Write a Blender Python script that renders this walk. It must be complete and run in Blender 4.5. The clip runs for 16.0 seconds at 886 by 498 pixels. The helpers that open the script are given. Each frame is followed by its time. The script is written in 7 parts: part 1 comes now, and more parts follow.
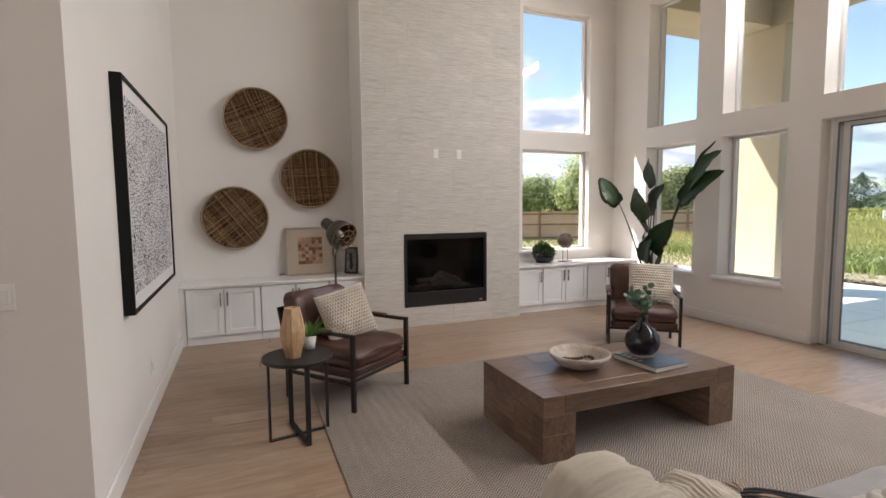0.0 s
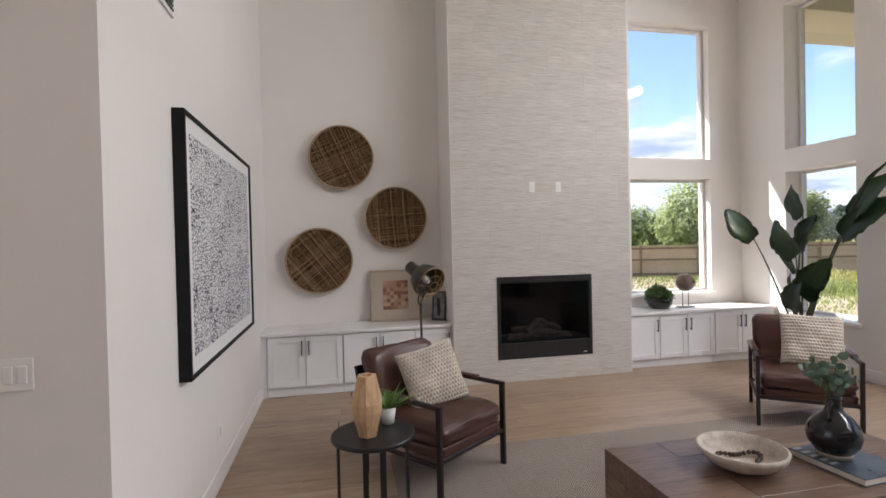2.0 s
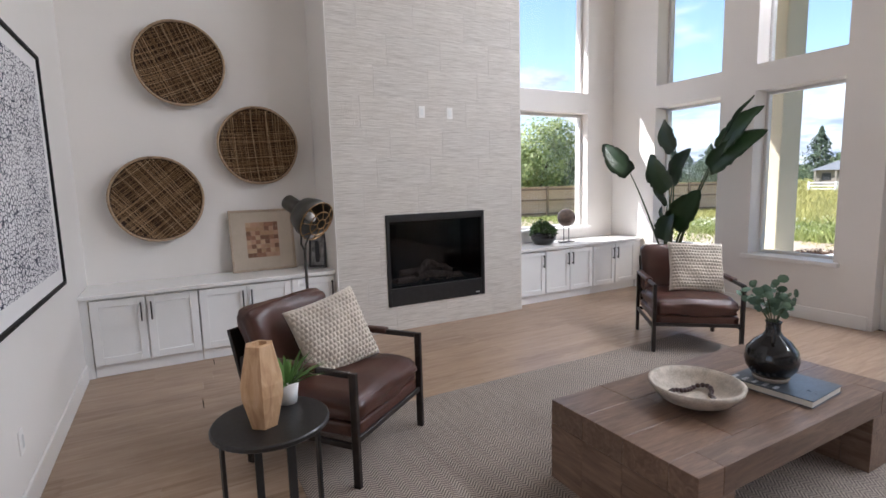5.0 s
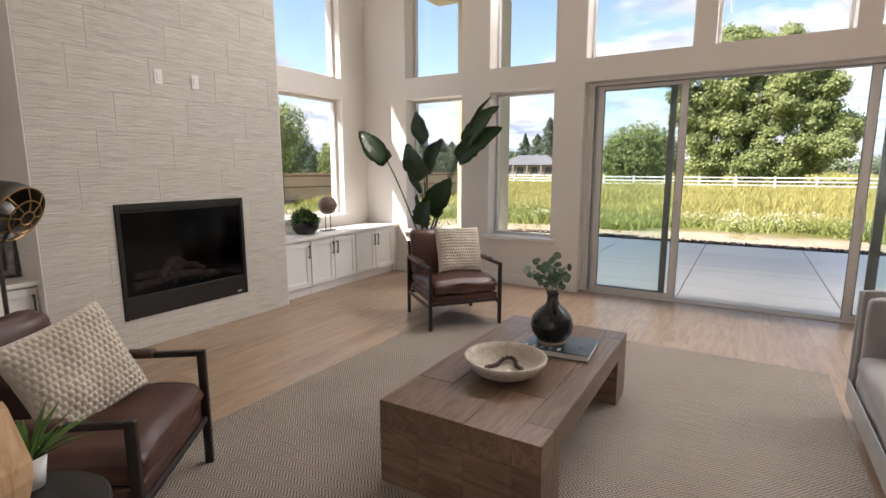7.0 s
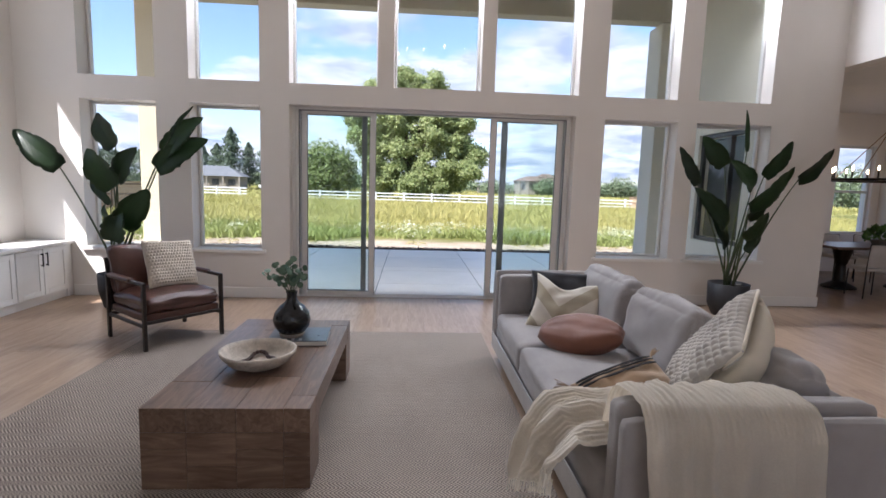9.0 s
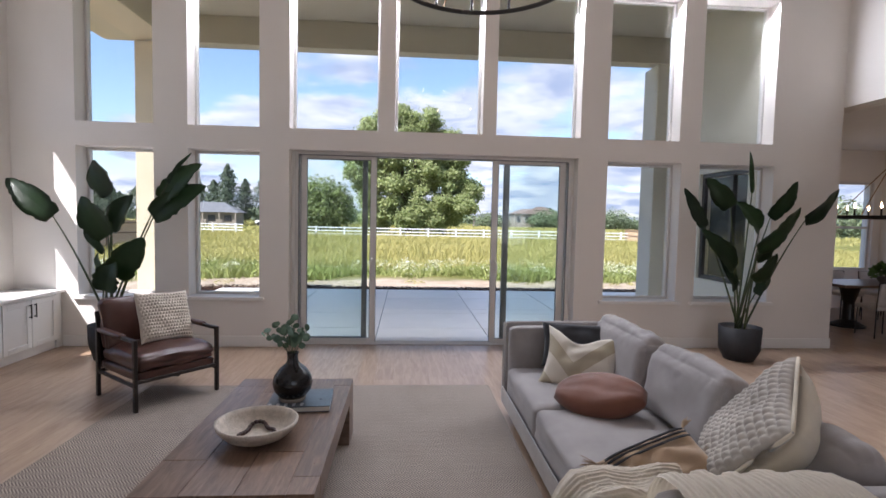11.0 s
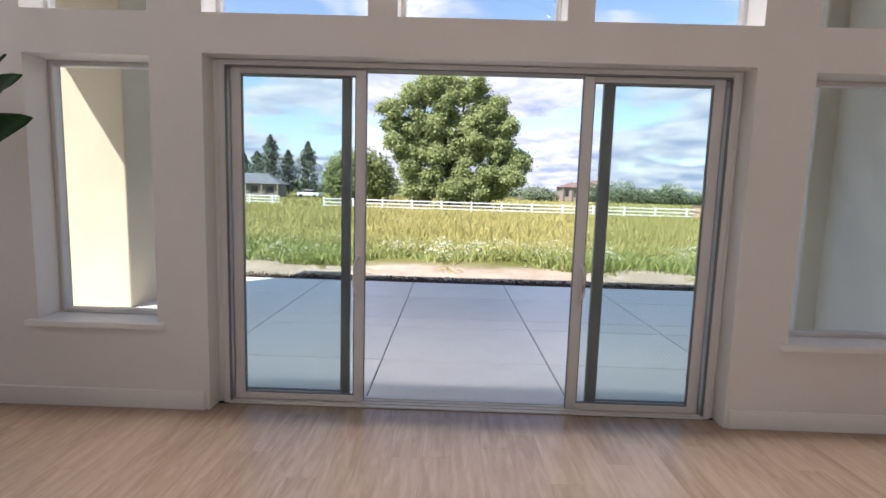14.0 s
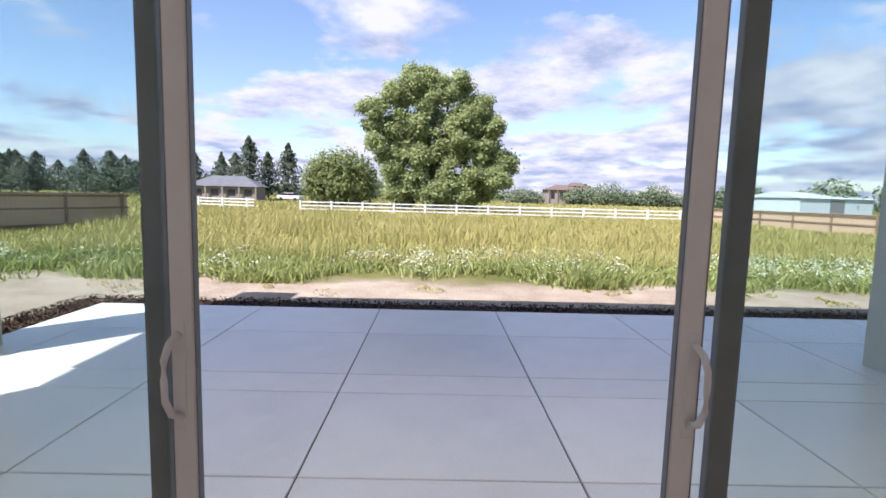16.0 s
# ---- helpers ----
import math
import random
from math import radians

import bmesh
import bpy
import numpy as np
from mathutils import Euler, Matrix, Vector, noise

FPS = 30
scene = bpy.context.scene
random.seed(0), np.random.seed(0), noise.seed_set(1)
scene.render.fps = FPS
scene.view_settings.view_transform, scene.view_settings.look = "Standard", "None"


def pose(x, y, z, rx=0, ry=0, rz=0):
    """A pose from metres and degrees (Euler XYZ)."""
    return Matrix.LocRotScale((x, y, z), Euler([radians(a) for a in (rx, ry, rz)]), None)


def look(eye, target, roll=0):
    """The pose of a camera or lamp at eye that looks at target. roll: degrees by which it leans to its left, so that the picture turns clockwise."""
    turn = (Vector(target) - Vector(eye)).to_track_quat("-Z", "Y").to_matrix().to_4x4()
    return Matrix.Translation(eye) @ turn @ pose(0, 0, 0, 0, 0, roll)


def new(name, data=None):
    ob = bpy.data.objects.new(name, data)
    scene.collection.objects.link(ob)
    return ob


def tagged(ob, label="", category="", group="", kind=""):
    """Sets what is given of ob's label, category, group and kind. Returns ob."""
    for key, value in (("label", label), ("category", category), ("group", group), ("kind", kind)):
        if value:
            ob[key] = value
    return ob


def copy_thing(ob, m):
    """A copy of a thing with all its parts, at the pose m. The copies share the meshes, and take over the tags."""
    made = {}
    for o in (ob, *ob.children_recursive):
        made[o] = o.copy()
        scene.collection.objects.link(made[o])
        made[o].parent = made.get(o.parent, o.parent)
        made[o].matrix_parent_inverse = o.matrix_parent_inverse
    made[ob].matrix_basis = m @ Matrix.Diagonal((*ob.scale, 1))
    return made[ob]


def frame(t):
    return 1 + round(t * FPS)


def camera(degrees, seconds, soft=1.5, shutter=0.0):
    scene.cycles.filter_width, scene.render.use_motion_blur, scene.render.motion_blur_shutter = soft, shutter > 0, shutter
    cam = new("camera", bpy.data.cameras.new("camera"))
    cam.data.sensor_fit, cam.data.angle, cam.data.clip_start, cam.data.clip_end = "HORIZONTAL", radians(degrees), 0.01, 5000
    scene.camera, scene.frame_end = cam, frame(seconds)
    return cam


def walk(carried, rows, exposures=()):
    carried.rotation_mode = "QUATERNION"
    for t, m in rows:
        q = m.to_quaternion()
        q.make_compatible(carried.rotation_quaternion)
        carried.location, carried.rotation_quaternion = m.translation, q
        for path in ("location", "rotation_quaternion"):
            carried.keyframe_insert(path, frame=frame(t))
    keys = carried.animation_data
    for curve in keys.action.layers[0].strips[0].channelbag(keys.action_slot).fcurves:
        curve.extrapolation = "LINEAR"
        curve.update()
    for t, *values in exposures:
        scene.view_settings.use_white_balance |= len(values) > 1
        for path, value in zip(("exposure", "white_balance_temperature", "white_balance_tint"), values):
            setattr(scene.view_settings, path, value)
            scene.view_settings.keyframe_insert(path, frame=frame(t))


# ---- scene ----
PATH = [
    (0, (0.096, 0.328, 1.61), (0.838, 2.178, 1.439), -0.5),
    (0.5, (0.155, 0.519, 1.618), (0.847, 2.392, 1.516), -0.8),
    (1, (0.221, 0.699, 1.653), (0.827, 2.605, 1.62), -1.1),
    (1.5, (0.294, 0.841, 1.67), (0.79, 2.779, 1.673), -1.3),
    (2, (0.252, 0.981, 1.673), (0.66, 2.938, 1.646), -1.3),
    (2.5, (0.143, 1.134, 1.653), (0.513, 3.097, 1.558), -1.5),
    (3, (0.135, 1.261, 1.618), (0.546, 3.212, 1.456), -1.9),
    (3.5, (0.205, 1.422, 1.608), (0.728, 3.341, 1.4), -2.1),
    (6, (0.079, 1.976, 1.517), (1.362, 3.485, 1.243), -0.9),
    (6.5, (0.085, 2.109, 1.529), (1.565, 3.422, 1.238), -0.5),
    (7, (-0.017, 2.235, 1.533), (1.672, 3.256, 1.214), -0.1),
    (7.5, (-0.154, 2.313, 1.524), (1.679, 3.03, 1.17), 0.2),
    (8, (-0.318, 2.314, 1.505), (1.609, 2.701, 1.134), 0.7),
    (8.5, (-0.531, 2.307, 1.523), (1.437, 2.397, 1.178), 1.5),
    (9, (-0.628, 2.377, 1.544), (1.352, 2.244, 1.296), 1.8),
    (9.2, (-0.671, 2.398, 1.567), (1.311, 2.215, 1.371), 1.7),
    (11.3, (-0.324, 2.485, 1.68), (1.668, 2.343, 1.568), 1.3),
    (11.5, (-0.196, 2.501, 1.677), (1.796, 2.386, 1.539), 1.4),
    (12, (0.284, 2.475, 1.65), (2.273, 2.418, 1.456), 1.4),
    (12.5, (0.823, 2.372, 1.668), (2.812, 2.37, 1.454), 1.1),
    (13, (1.422, 2.36, 1.67), (3.41, 2.384, 1.45), 1.2),
    (13.5, (1.999, 2.288, 1.658), (3.986, 2.319, 1.432), 1.5),
    (14, (2.556, 2.236, 1.638), (4.542, 2.262, 1.411), 1.7),
    (14.5, (3.125, 2.185, 1.651), (5.111, 2.199, 1.419), 1.9),
    (15, (3.638, 2.120, 1.652), (5.624, 2.112, 1.421), 1.9),
    (15.5, (4.152, 2.105, 1.617), (6.140, 2.084, 1.393), 1.5),
    (16, (4.659, 2.105, 1.597), (6.647, 2.075, 1.383), 1.5),
]
LENS = 83.1
cam = camera(LENS, 16.0, soft=1.6)
walk(cam, [(r[0], look(*r[1:])) for r in PATH],
     exposures=[(0.0, 1.27, 6650, 14), (1.5, 1.28, 6350, 14), (2.5, 1.36, 6200, 14), (3.5, 1.45, 5550, 12), (6.0, 1.46, 6450, 15), (7.0, 1.32, 6800, 14),
                (9.0, 1.25, 5950, 15), (11.5, 1.08, 6000, 17), (12.5, 1.08, 5800, 17), (14.5, 1.12, 6250, 17), (16.0, 0.90, 6050, 20)])

# ---------------------------------------------------------------- light
SUN = Vector((1.0, -0.97, -1.66)).normalized()      # the way the sunlight travels
world = bpy.data.worlds.new("sky")
scene.world = world
world.use_nodes = True
wn, wl = world.node_tree.nodes, world.node_tree.links
wn.clear()


def wnode(kind, **vals):
    n = wn.new(kind)
    for k, v in vals.items():
        if k == "loc":
            continue
        n.inputs[k].default_value = v
    return n


def wmath(op, a, b=None):
    n = wn.new("ShaderNodeMath")
    n.operation = op
    for i, v in enumerate((a, b)):
        if v is None:
            continue
        if isinstance(v, (int, float)):
            n.inputs[i].default_value = v
        else:
            wl.new(v, n.inputs[i])
    return n.outputs[0]


sky = wn.new("ShaderNodeTexSky")
sky.sky_type = "NISHITA"
sky.sun_disc = False
sky.sun_elevation = math.asin(-SUN.z)
sky.sun_rotation = math.atan2(-SUN.x, -SUN.y)
sky.altitude = 50
sky.air_density, sky.dust_density, sky.ozone_density = 1.0, 1.0, 1.3
coord = wn.new("ShaderNodeTexCoord")
sep = wn.new("ShaderNodeSeparateXYZ")
wl.new(coord.outputs["Generated"], sep.inputs[0])
up = wmath("ADD", wmath("MAXIMUM", sep.outputs[2], 0.0), 0.16)
flat = wn.new("ShaderNodeCombineXYZ")
wl.new(wmath("DIVIDE", sep.outputs[0], up), flat.inputs[0])
wl.new(wmath("DIVIDE", sep.outputs[1], up), flat.inputs[1])
wl.new(wmath("MULTIPLY", sep.outputs[2], 1.5), flat.inputs[2])
big = wnode("ShaderNodeTexNoise", Scale=1.15, Detail=10.0, Roughness=0.54, Distortion=0.15)
wl.new(flat.outputs[0], big.inputs["Vector"])
low = wmath("MULTIPLY", wmath("SUBTRACT", 0.33, sep.outputs[2]), 0.70)
cover = wn.new("ShaderNodeMapRange")
cover.inputs["From Min"].default_value, cover.inputs["From Max"].default_value = 0.575, 0.655
wl.new(wmath("ADD", big.outputs["Fac"], low), cover.inputs["Value"])
shade = wnode("ShaderNodeTexNoise", Scale=2.6, Detail=7.0, Roughness=0.6)
wl.new(flat.outputs[0], shade.inputs["Vector"])
cloud = wn.new("ShaderNodeValToRGB")
cloud.color_ramp.elements[0].position, cloud.color_ramp.elements[0].color = 0.36, (2.2, 2.6, 3.5, 1)
cloud.color_ramp.elements[1].position, cloud.color_ramp.elements[1].color = 0.60, (4.5, 4.55, 4.75, 1)
wl.new(shade.outputs["Fac"], cloud.inputs[0])
mixed = wn.new("ShaderNodeMix")
mixed.data_type = "RGBA"
wl.new(cover.outputs[0], mixed.inputs["Factor"])
wl.new(sky.outputs[0], mixed.inputs[6])
wl.new(cloud.outputs[0], mixed.inputs[7])
back = wnode("ShaderNodeBackground", Strength=0.115)
wl.new(mixed.outputs[2], back.inputs[0])
wl.new(back.outputs[0], wn.new("ShaderNodeOutputWorld").inputs[0])

sun = new("sun", bpy.data.lights.new("sun", "SUN"))
sun.data.energy, sun.data.angle, sun.data.color = 5.0, radians(0.6), (1.0, 0.95, 0.87)
sun.matrix_world = look((0, 0, 60), Vector((0, 0, 60)) + SUN)


def window_lamp(x, y, z, toward, w, h, watts):
    """An added area lamp in a window opening, standing in for the sky's light."""
    la = bpy.data.lights.new("window_light", "AREA")
    la.shape, la.size, la.size_y, la.energy, la.color = "RECTANGLE", w, h, watts, (0.96, 0.98, 1.0)
    ob = new("window_light", la)
    ob.matrix_world = look((x, y, z), toward)
    return ob


# added fill behind the walker, out of view; the lower pair's windows are assumed
for wy in (-1.6, 1.0):
    window_lamp(-7.55, wy, 3.9, (0, wy, 3.9), 1.8, 1.6, 3)
    window_lamp(-7.55, wy, 1.6, (0, wy, 1.6), 1.8, 1.8, 6)
# added strip lamps for sky light, in the heads of the upper window wall
for wy, ww in ((4.755, 0.8), (3.39, 1.04), (2.065, 1.05), (0.76, 1.04), (-0.66, 0.9), (-1.95, 0.94)):
    window_lamp(6.135, wy, 4.585, (5.135, wy, 3.45), ww, 0.15, 24 * ww)

# ---------------------------------------------------------------- materials
class Mat:
    """A small builder for node materials."""

    def __init__(self, name, rough=0.5, metal=0.0, spec=0.5):
        self.m = bpy.data.materials.new(name)
        self.m.use_nodes = True
        self.n, self.l = self.m.node_tree.nodes, self.m.node_tree.links
        self.b = self.n["Principled BSDF"]
        self.b.inputs["Roughness"].default_value = rough
        self.b.inputs["Metallic"].default_value = metal
        self.b.inputs["Specular IOR Level"].default_value = spec
        self.tc = self.n.new("ShaderNodeTexCoord").outputs["Object"]

    def put(self, sock, v):
        if isinstance(v, (int, float)):
            sock.default_value = v
        elif isinstance(v, (tuple, list)):
            sock.default_value = (*v, 1.0) if len(v) == 3 and len(sock.default_value) == 4 else v
        else:
            self.l.new(v, sock)

    def math(self, op, a, b=0.0, c=None):
        n = self.n.new("ShaderNodeMath")
        n.operation = op
        self.put(n.inputs[0], a), self.put(n.inputs[1], b)
        if c is not None:
            self.put(n.inputs[2], c)
        return n.outputs[0]

    def mapped(self, scale=(1, 1, 1), loc=(0, 0, 0), vec=None):
        n = self.n.new("ShaderNodeMapping")
        n.inputs["Scale"].default_value, n.inputs["Location"].default_value = scale, loc
        self.l.new(vec or self.tc, n.inputs["Vector"])
        return n.outputs[0]

    def noise(self, scale, detail=4.0, rough=0.55, vec=None, dist=0.0):
        n = self.n.new("ShaderNodeTexNoise")
        n.inputs["Scale"].default_value, n.inputs["Detail"].default_value = scale, detail
        n.inputs["Roughness"].default_value, n.inputs["Distortion"].default_value = rough, dist
        self.l.new(vec or self.tc, n.inputs["Vector"])
        return n.outputs["Fac"]

    def voronoi(self, scale, vec=None, out="Distance", feature="F1"):
        n = self.n.new("ShaderNodeTexVoronoi")
        n.feature = feature
        n.inputs["Scale"].default_value = scale
        self.l.new(vec or self.tc, n.inputs["Vector"])
        return n.outputs[out]

    def wave(self, scale, vec=None, dist=0.0, detail=2.0, direction="X"):
        n = self.n.new("ShaderNodeTexWave")
        n.bands_direction = direction
        n.inputs["Scale"].default_value, n.inputs["Distortion"].default_value = scale, dist
        n.inputs["Detail"].default_value = detail
        self.l.new(vec or self.tc, n.inputs["Vector"])
        return n.outputs["Fac"]

    def ramp(self, fac, *stops):
        n = self.n.new("ShaderNodeValToRGB")
        e = n.color_ramp.elements
        while len(e) < len(stops):
            e.new(0.5)
        for el, (p, c) in zip(e, stops):
            el.position, el.color = p, (*c, 1) if len(c) == 3 else c
        self.put(n.inputs[0], fac)
        return n.outputs["Color"]

    def mix(self, fac, a, b, kind="MIX"):
        n = self.n.new("ShaderNodeMix")
        n.data_type, n.blend_type = "RGBA", kind
        self.put(n.inputs["Factor"], fac), self.put(n.inputs[6], a), self.put(n.inputs[7], b)
        return n.outputs[2]

    def rand(self):
        return self.n.new("ShaderNodeObjectInfo").outputs["Random"]

    def island(self):
        return self.n.new("ShaderNodeNewGeometry").outputs["Random Per Island"]

    def color(self, c):
        self.put(self.b.inputs["Base Color"], c)
        return self

    def rough(self, r):
        self.put(self.b.inputs["Roughness"], r)
        return self

    def bump(self, h, strength=0.3, dist=0.002):
        n = self.n.new("ShaderNodeBump")
        n.inputs["Strength"].default_value, n.inputs["Distance"].default_value = strength, dist
        self.l.new(h, n.inputs["Height"])
        self.l.new(n.outputs[0], self.b.inputs["Normal"])
        return self


def simple(name, color, rough=0.5, metal=0.0, var=0.12, scale=9.0, bump=0.0, fine=120.0, spec=0.5):
    """A plain surface with soft tonal variation at two scales and a fine relief."""
    k = Mat(name, rough, metal, spec)
    f = k.math("ADD", k.math("MULTIPLY", k.noise(scale, 4), 0.6), k.math("MULTIPLY", k.noise(fine, 3), 0.4))
    lo = tuple(max(0, c * (1 - var)) for c in color)
    hi = tuple(min(1, c * (1 + var)) for c in color)
    k.color(k.ramp(f, (0.35, lo), (0.65, hi)))
    k.rough(k.math("MULTIPLY_ADD", k.noise(scale * 2.3, 3), 0.16, rough - 0.08))
    if bump:
        k.bump(k.noise(fine, 4), bump, 0.002)
    return k.m


WALL = simple("wall_paint", (0.80, 0.765, 0.725), 0.62, var=0.02, scale=1.3, bump=0.12, fine=160, spec=0.3)
CEIL = simple("ceiling_paint", (0.83, 0.81, 0.78), 0.7, var=0.02, bump=0.1, spec=0.3)
TRIM = simple("trim_paint", (0.84, 0.82, 0.79), 0.38, var=0.02, scale=3)
CABINET = simple("cabinet_paint", (0.84, 0.84, 0.83), 0.35, var=0.02, scale=3)
VINYL = simple("window_vinyl", (0.68, 0.665, 0.645), 0.35, var=0.03)
GREYSEAL = simple("grey_frame", (0.19, 0.195, 0.20), 0.5, var=0.1)
DARKFRAME = simple("dark_bronze_frame", (0.03, 0.03, 0.032), 0.4, var=0.1)
QUARTZ = simple("white_quartz", (0.84, 0.83, 0.81), 0.16, var=0.03, scale=14)
BLACK = simple("black_metal", (0.022, 0.021, 0.021), 0.42, 0.3, var=0.2, scale=20)
BLACKWOOD = simple("black_stained_wood", (0.014, 0.013, 0.013), 0.36, var=0.3, scale=30)
BRONZE = simple("dark_bronze_metal", (0.035, 0.028, 0.025), 0.4, 0.5, var=0.25, scale=25)
GUNMETAL = simple("gunmetal", (0.085, 0.08, 0.07), 0.42, 0.75, var=0.2, scale=18)
BRASS = simple("aged_brass", (0.35, 0.22, 0.10), 0.4, 0.9, var=0.2)
STUCCO = simple("cream_stucco", (0.52, 0.465, 0.35), 0.9, var=0.05, scale=2.0, bump=0.7, fine=75, spec=0.15)
STUCCOW = simple("white_stucco", (0.58, 0.55, 0.47), 0.9, var=0.05, scale=2.0, bump=0.7, fine=75, spec=0.15)
SOFFIT = simple("soffit_paint", (0.46, 0.42, 0.33), 0.85, var=0.05, spec=0.15)
WHITECER = simple("white_ceramic", (0.82, 0.82, 0.80), 0.25, var=0.03)
BLACKCER = simple("black_glazed_ceramic", (0.008, 0.008, 0.009), 0.16, var=0.3)
BLACKPOT = simple("matt_black_planter", (0.02, 0.02, 0.022), 0.6, var=0.25, scale=14, bump=0.2)
SOILM = simple("dark_soil", (0.03, 0.022, 0.016), 0.95, var=0.5, scale=60, bump=1.0)


def glass(name, tint=(1, 1, 1), rough=0.0):
    m = bpy.data.materials.new(name)
    m.use_nodes = True
    n, l = m.node_tree.nodes, m.node_tree.links
    n.clear()
    tr, gl, fr, mx = n.new("ShaderNodeBsdfTransparent"), n.new("ShaderNodeBsdfGlossy"), n.new("ShaderNodeLayerWeight"), n.new("ShaderNodeMixShader")
    p5, mad = n.new("ShaderNodeMath"), n.new("ShaderNodeMath")
    p5.operation, mad.operation = "POWER", "MULTIPLY_ADD"
    p5.inputs[1].default_value, mad.inputs[1].default_value, mad.inputs[2].default_value = 5.0, 0.55, 0.022
    fr.inputs["Blend"].default_value = 0.5
    l.new(fr.outputs["Facing"], p5.inputs[0]), l.new(p5.outputs[0], mad.inputs[0])
    tr.inputs[0].default_value = (*tint, 1)
    gl.inputs["Roughness"].default_value = rough
    l.new(mad.outputs[0], mx.inputs[0]), l.new(tr.outputs[0], mx.inputs[1]), l.new(gl.outputs[0], mx.inputs[2])
    l.new(mx.outputs[0], n.new("ShaderNodeOutputMaterial").inputs[0])
    return m


GLASS = glass("clear_glass", (0.97, 0.985, 0.98))
TINTGLASS = glass("door_glass", (0.93, 0.97, 0.965))


def oak_floor():
    k = Mat("oak_floor", 0.36)
    v = k.mapped((1.1, 9.0, 9.0))
    off = k.n.new("ShaderNodeVectorMath")
    off.operation = "ADD"
    cx = k.n.new("ShaderNodeCombineXYZ")
    r = k.rand()
    isl = k.island()
    rr = k.math("FRACT", k.math("ADD", r, isl))
    k.l.new(k.math("MULTIPLY", rr, 37.0), cx.inputs[0]), k.l.new(k.math("MULTIPLY", rr, 11.0), cx.inputs[1])
    k.l.new(v, off.inputs[0]), k.l.new(cx.outputs[0], off.inputs[1])
    grain = k.noise(2.2, 7, 0.62, off.outputs[0], 0.8)
    fine = k.noise(14.0, 5, 0.6, off.outputs[0])
    base = k.ramp(rr, (0.0, (0.30, 0.20, 0.13)), (0.35, (0.375, 0.265, 0.18)), (0.7, (0.445, 0.325, 0.23)), (1.0, (0.33, 0.225, 0.15)))
    c = k.mix(k.ramp(grain, (0.36, (0, 0, 0)), (0.68, (0.8, 0.8, 0.8))), base, (0.58, 0.455, 0.34))
    dark = k.ramp(k.noise(1.3, 5, 0.7, off.outputs[0], 1.6), (0.62, (0, 0, 0)), (0.76, (1, 1, 1)))
    c = k.mix(k.math("MULTIPLY", dark, 0.62), c, (0.17, 0.10, 0.06))
    c = k.mix(k.math("MULTIPLY", fine, 0.25), c, (0.30, 0.20, 0.13))
    k.color(k.mix(1.0, c, (0.84, 0.80, 0.775), "MULTIPLY"))
    k.rough(k.math("MULTIPLY_ADD", fine, 0.16, 0.24))
    k.bump(k.math("ADD", fine, grain), 0.08, 0.001)
    return k.m


OAK = oak_floor()


def strata_tile():
    k = Mat("strata_tile", 0.6, spec=0.3)
    lift = k.math("MULTIPLY", k.rand(), 40.0)
    v = k.n.new("ShaderNodeCombineXYZ")
    s = k.n.new("ShaderNodeSeparateXYZ")
    k.l.new(k.n.new("ShaderNodeTexCoord").outputs["Object"], s.inputs[0])
    k.l.new(k.math("MULTIPLY", s.outputs[0], 3.4), v.inputs[0])
    k.l.new(k.math("MULTIPLY_ADD", s.outputs[2], 105.0, lift), v.inputs[2])
    f = k.noise(1.0, 5, 0.62, v.outputs[0], 0.35)
    g = k.noise(3.1, 3, 0.5, v.outputs[0])
    c = k.ramp(k.math("ADD", k.math("MULTIPLY", f, 0.7), k.math("MULTIPLY", g, 0.3)),
               (0.30, (0.36, 0.315, 0.275)), (0.45, (0.57, 0.53, 0.48)), (0.60, (0.72, 0.685, 0.635)))
    tone = k.ramp(k.rand(), (0, (0.97, 0.97, 0.97)), (1, (1.02, 1.01, 1.0)))
    k.color(k.mix(1.0, c, tone, "MULTIPLY"))
    k.bump(f, 0.9, 0.006)
    return k.m


STRATA = strata_tile()
GROUT = simple("pale_grout", (0.58, 0.54, 0.49), 0.9, var=0.06)


def part(name, bm, material, parent=None, label="", at=None, smooth=False):
    """Links a bmesh as one mesh object, under a thing or under a part."""
    me = bpy.data.meshes.new(name)
    if smooth:
        for f in bm.faces:
            f.smooth = True
    bm.to_mesh(me)
    bm.free()
    for mt in (material if isinstance(material, (list, tuple)) else (material,)):
        me.materials.append(mt)
    ob = new(name, me)
    if parent is not None:
        ob.parent = parent
    if at is not None:
        ob.matrix_basis = at
    if label:
        ob["label"] = label
    return ob


def thing(name, m=None, label="", category="", group="", kind=""):
    ob = new(name)
    ob.empty_display_size = 0.1
    if m is not None:
        ob.matrix_basis = m
    return tagged(ob, label, category, group, kind)


def box(bm, x0, x1, y0, y1, z0, z1, bev=0.0, seg=2, m=None):
    r = bmesh.ops.create_cube(bm, size=1.0)
    vs = r["verts"]
    mm = Matrix.Translation(((x0 + x1) / 2, (y0 + y1) / 2, (z0 + z1) / 2)) @ Matrix.Diagonal((abs(x1 - x0), abs(y1 - y0), abs(z1 - z0), 1))
    bmesh.ops.transform(bm, matrix=mm, verts=vs)
    if bev > 0:
        es = list({e for v in vs for e in v.link_edges})
        out = bmesh.ops.bevel(bm, geom=es, offset=bev, segments=seg, profile=0.5, affect="EDGES")
        vs = list({v for f in out["faces"] for v in f.verts} | {v for v in vs if v.is_valid})
    if m is not None:
        bmesh.ops.transform(bm, matrix=m, verts=vs)
    return vs


def boxm(*a, **k):
    bm = bmesh.new()
    box(bm, *a, **k)
    return bm


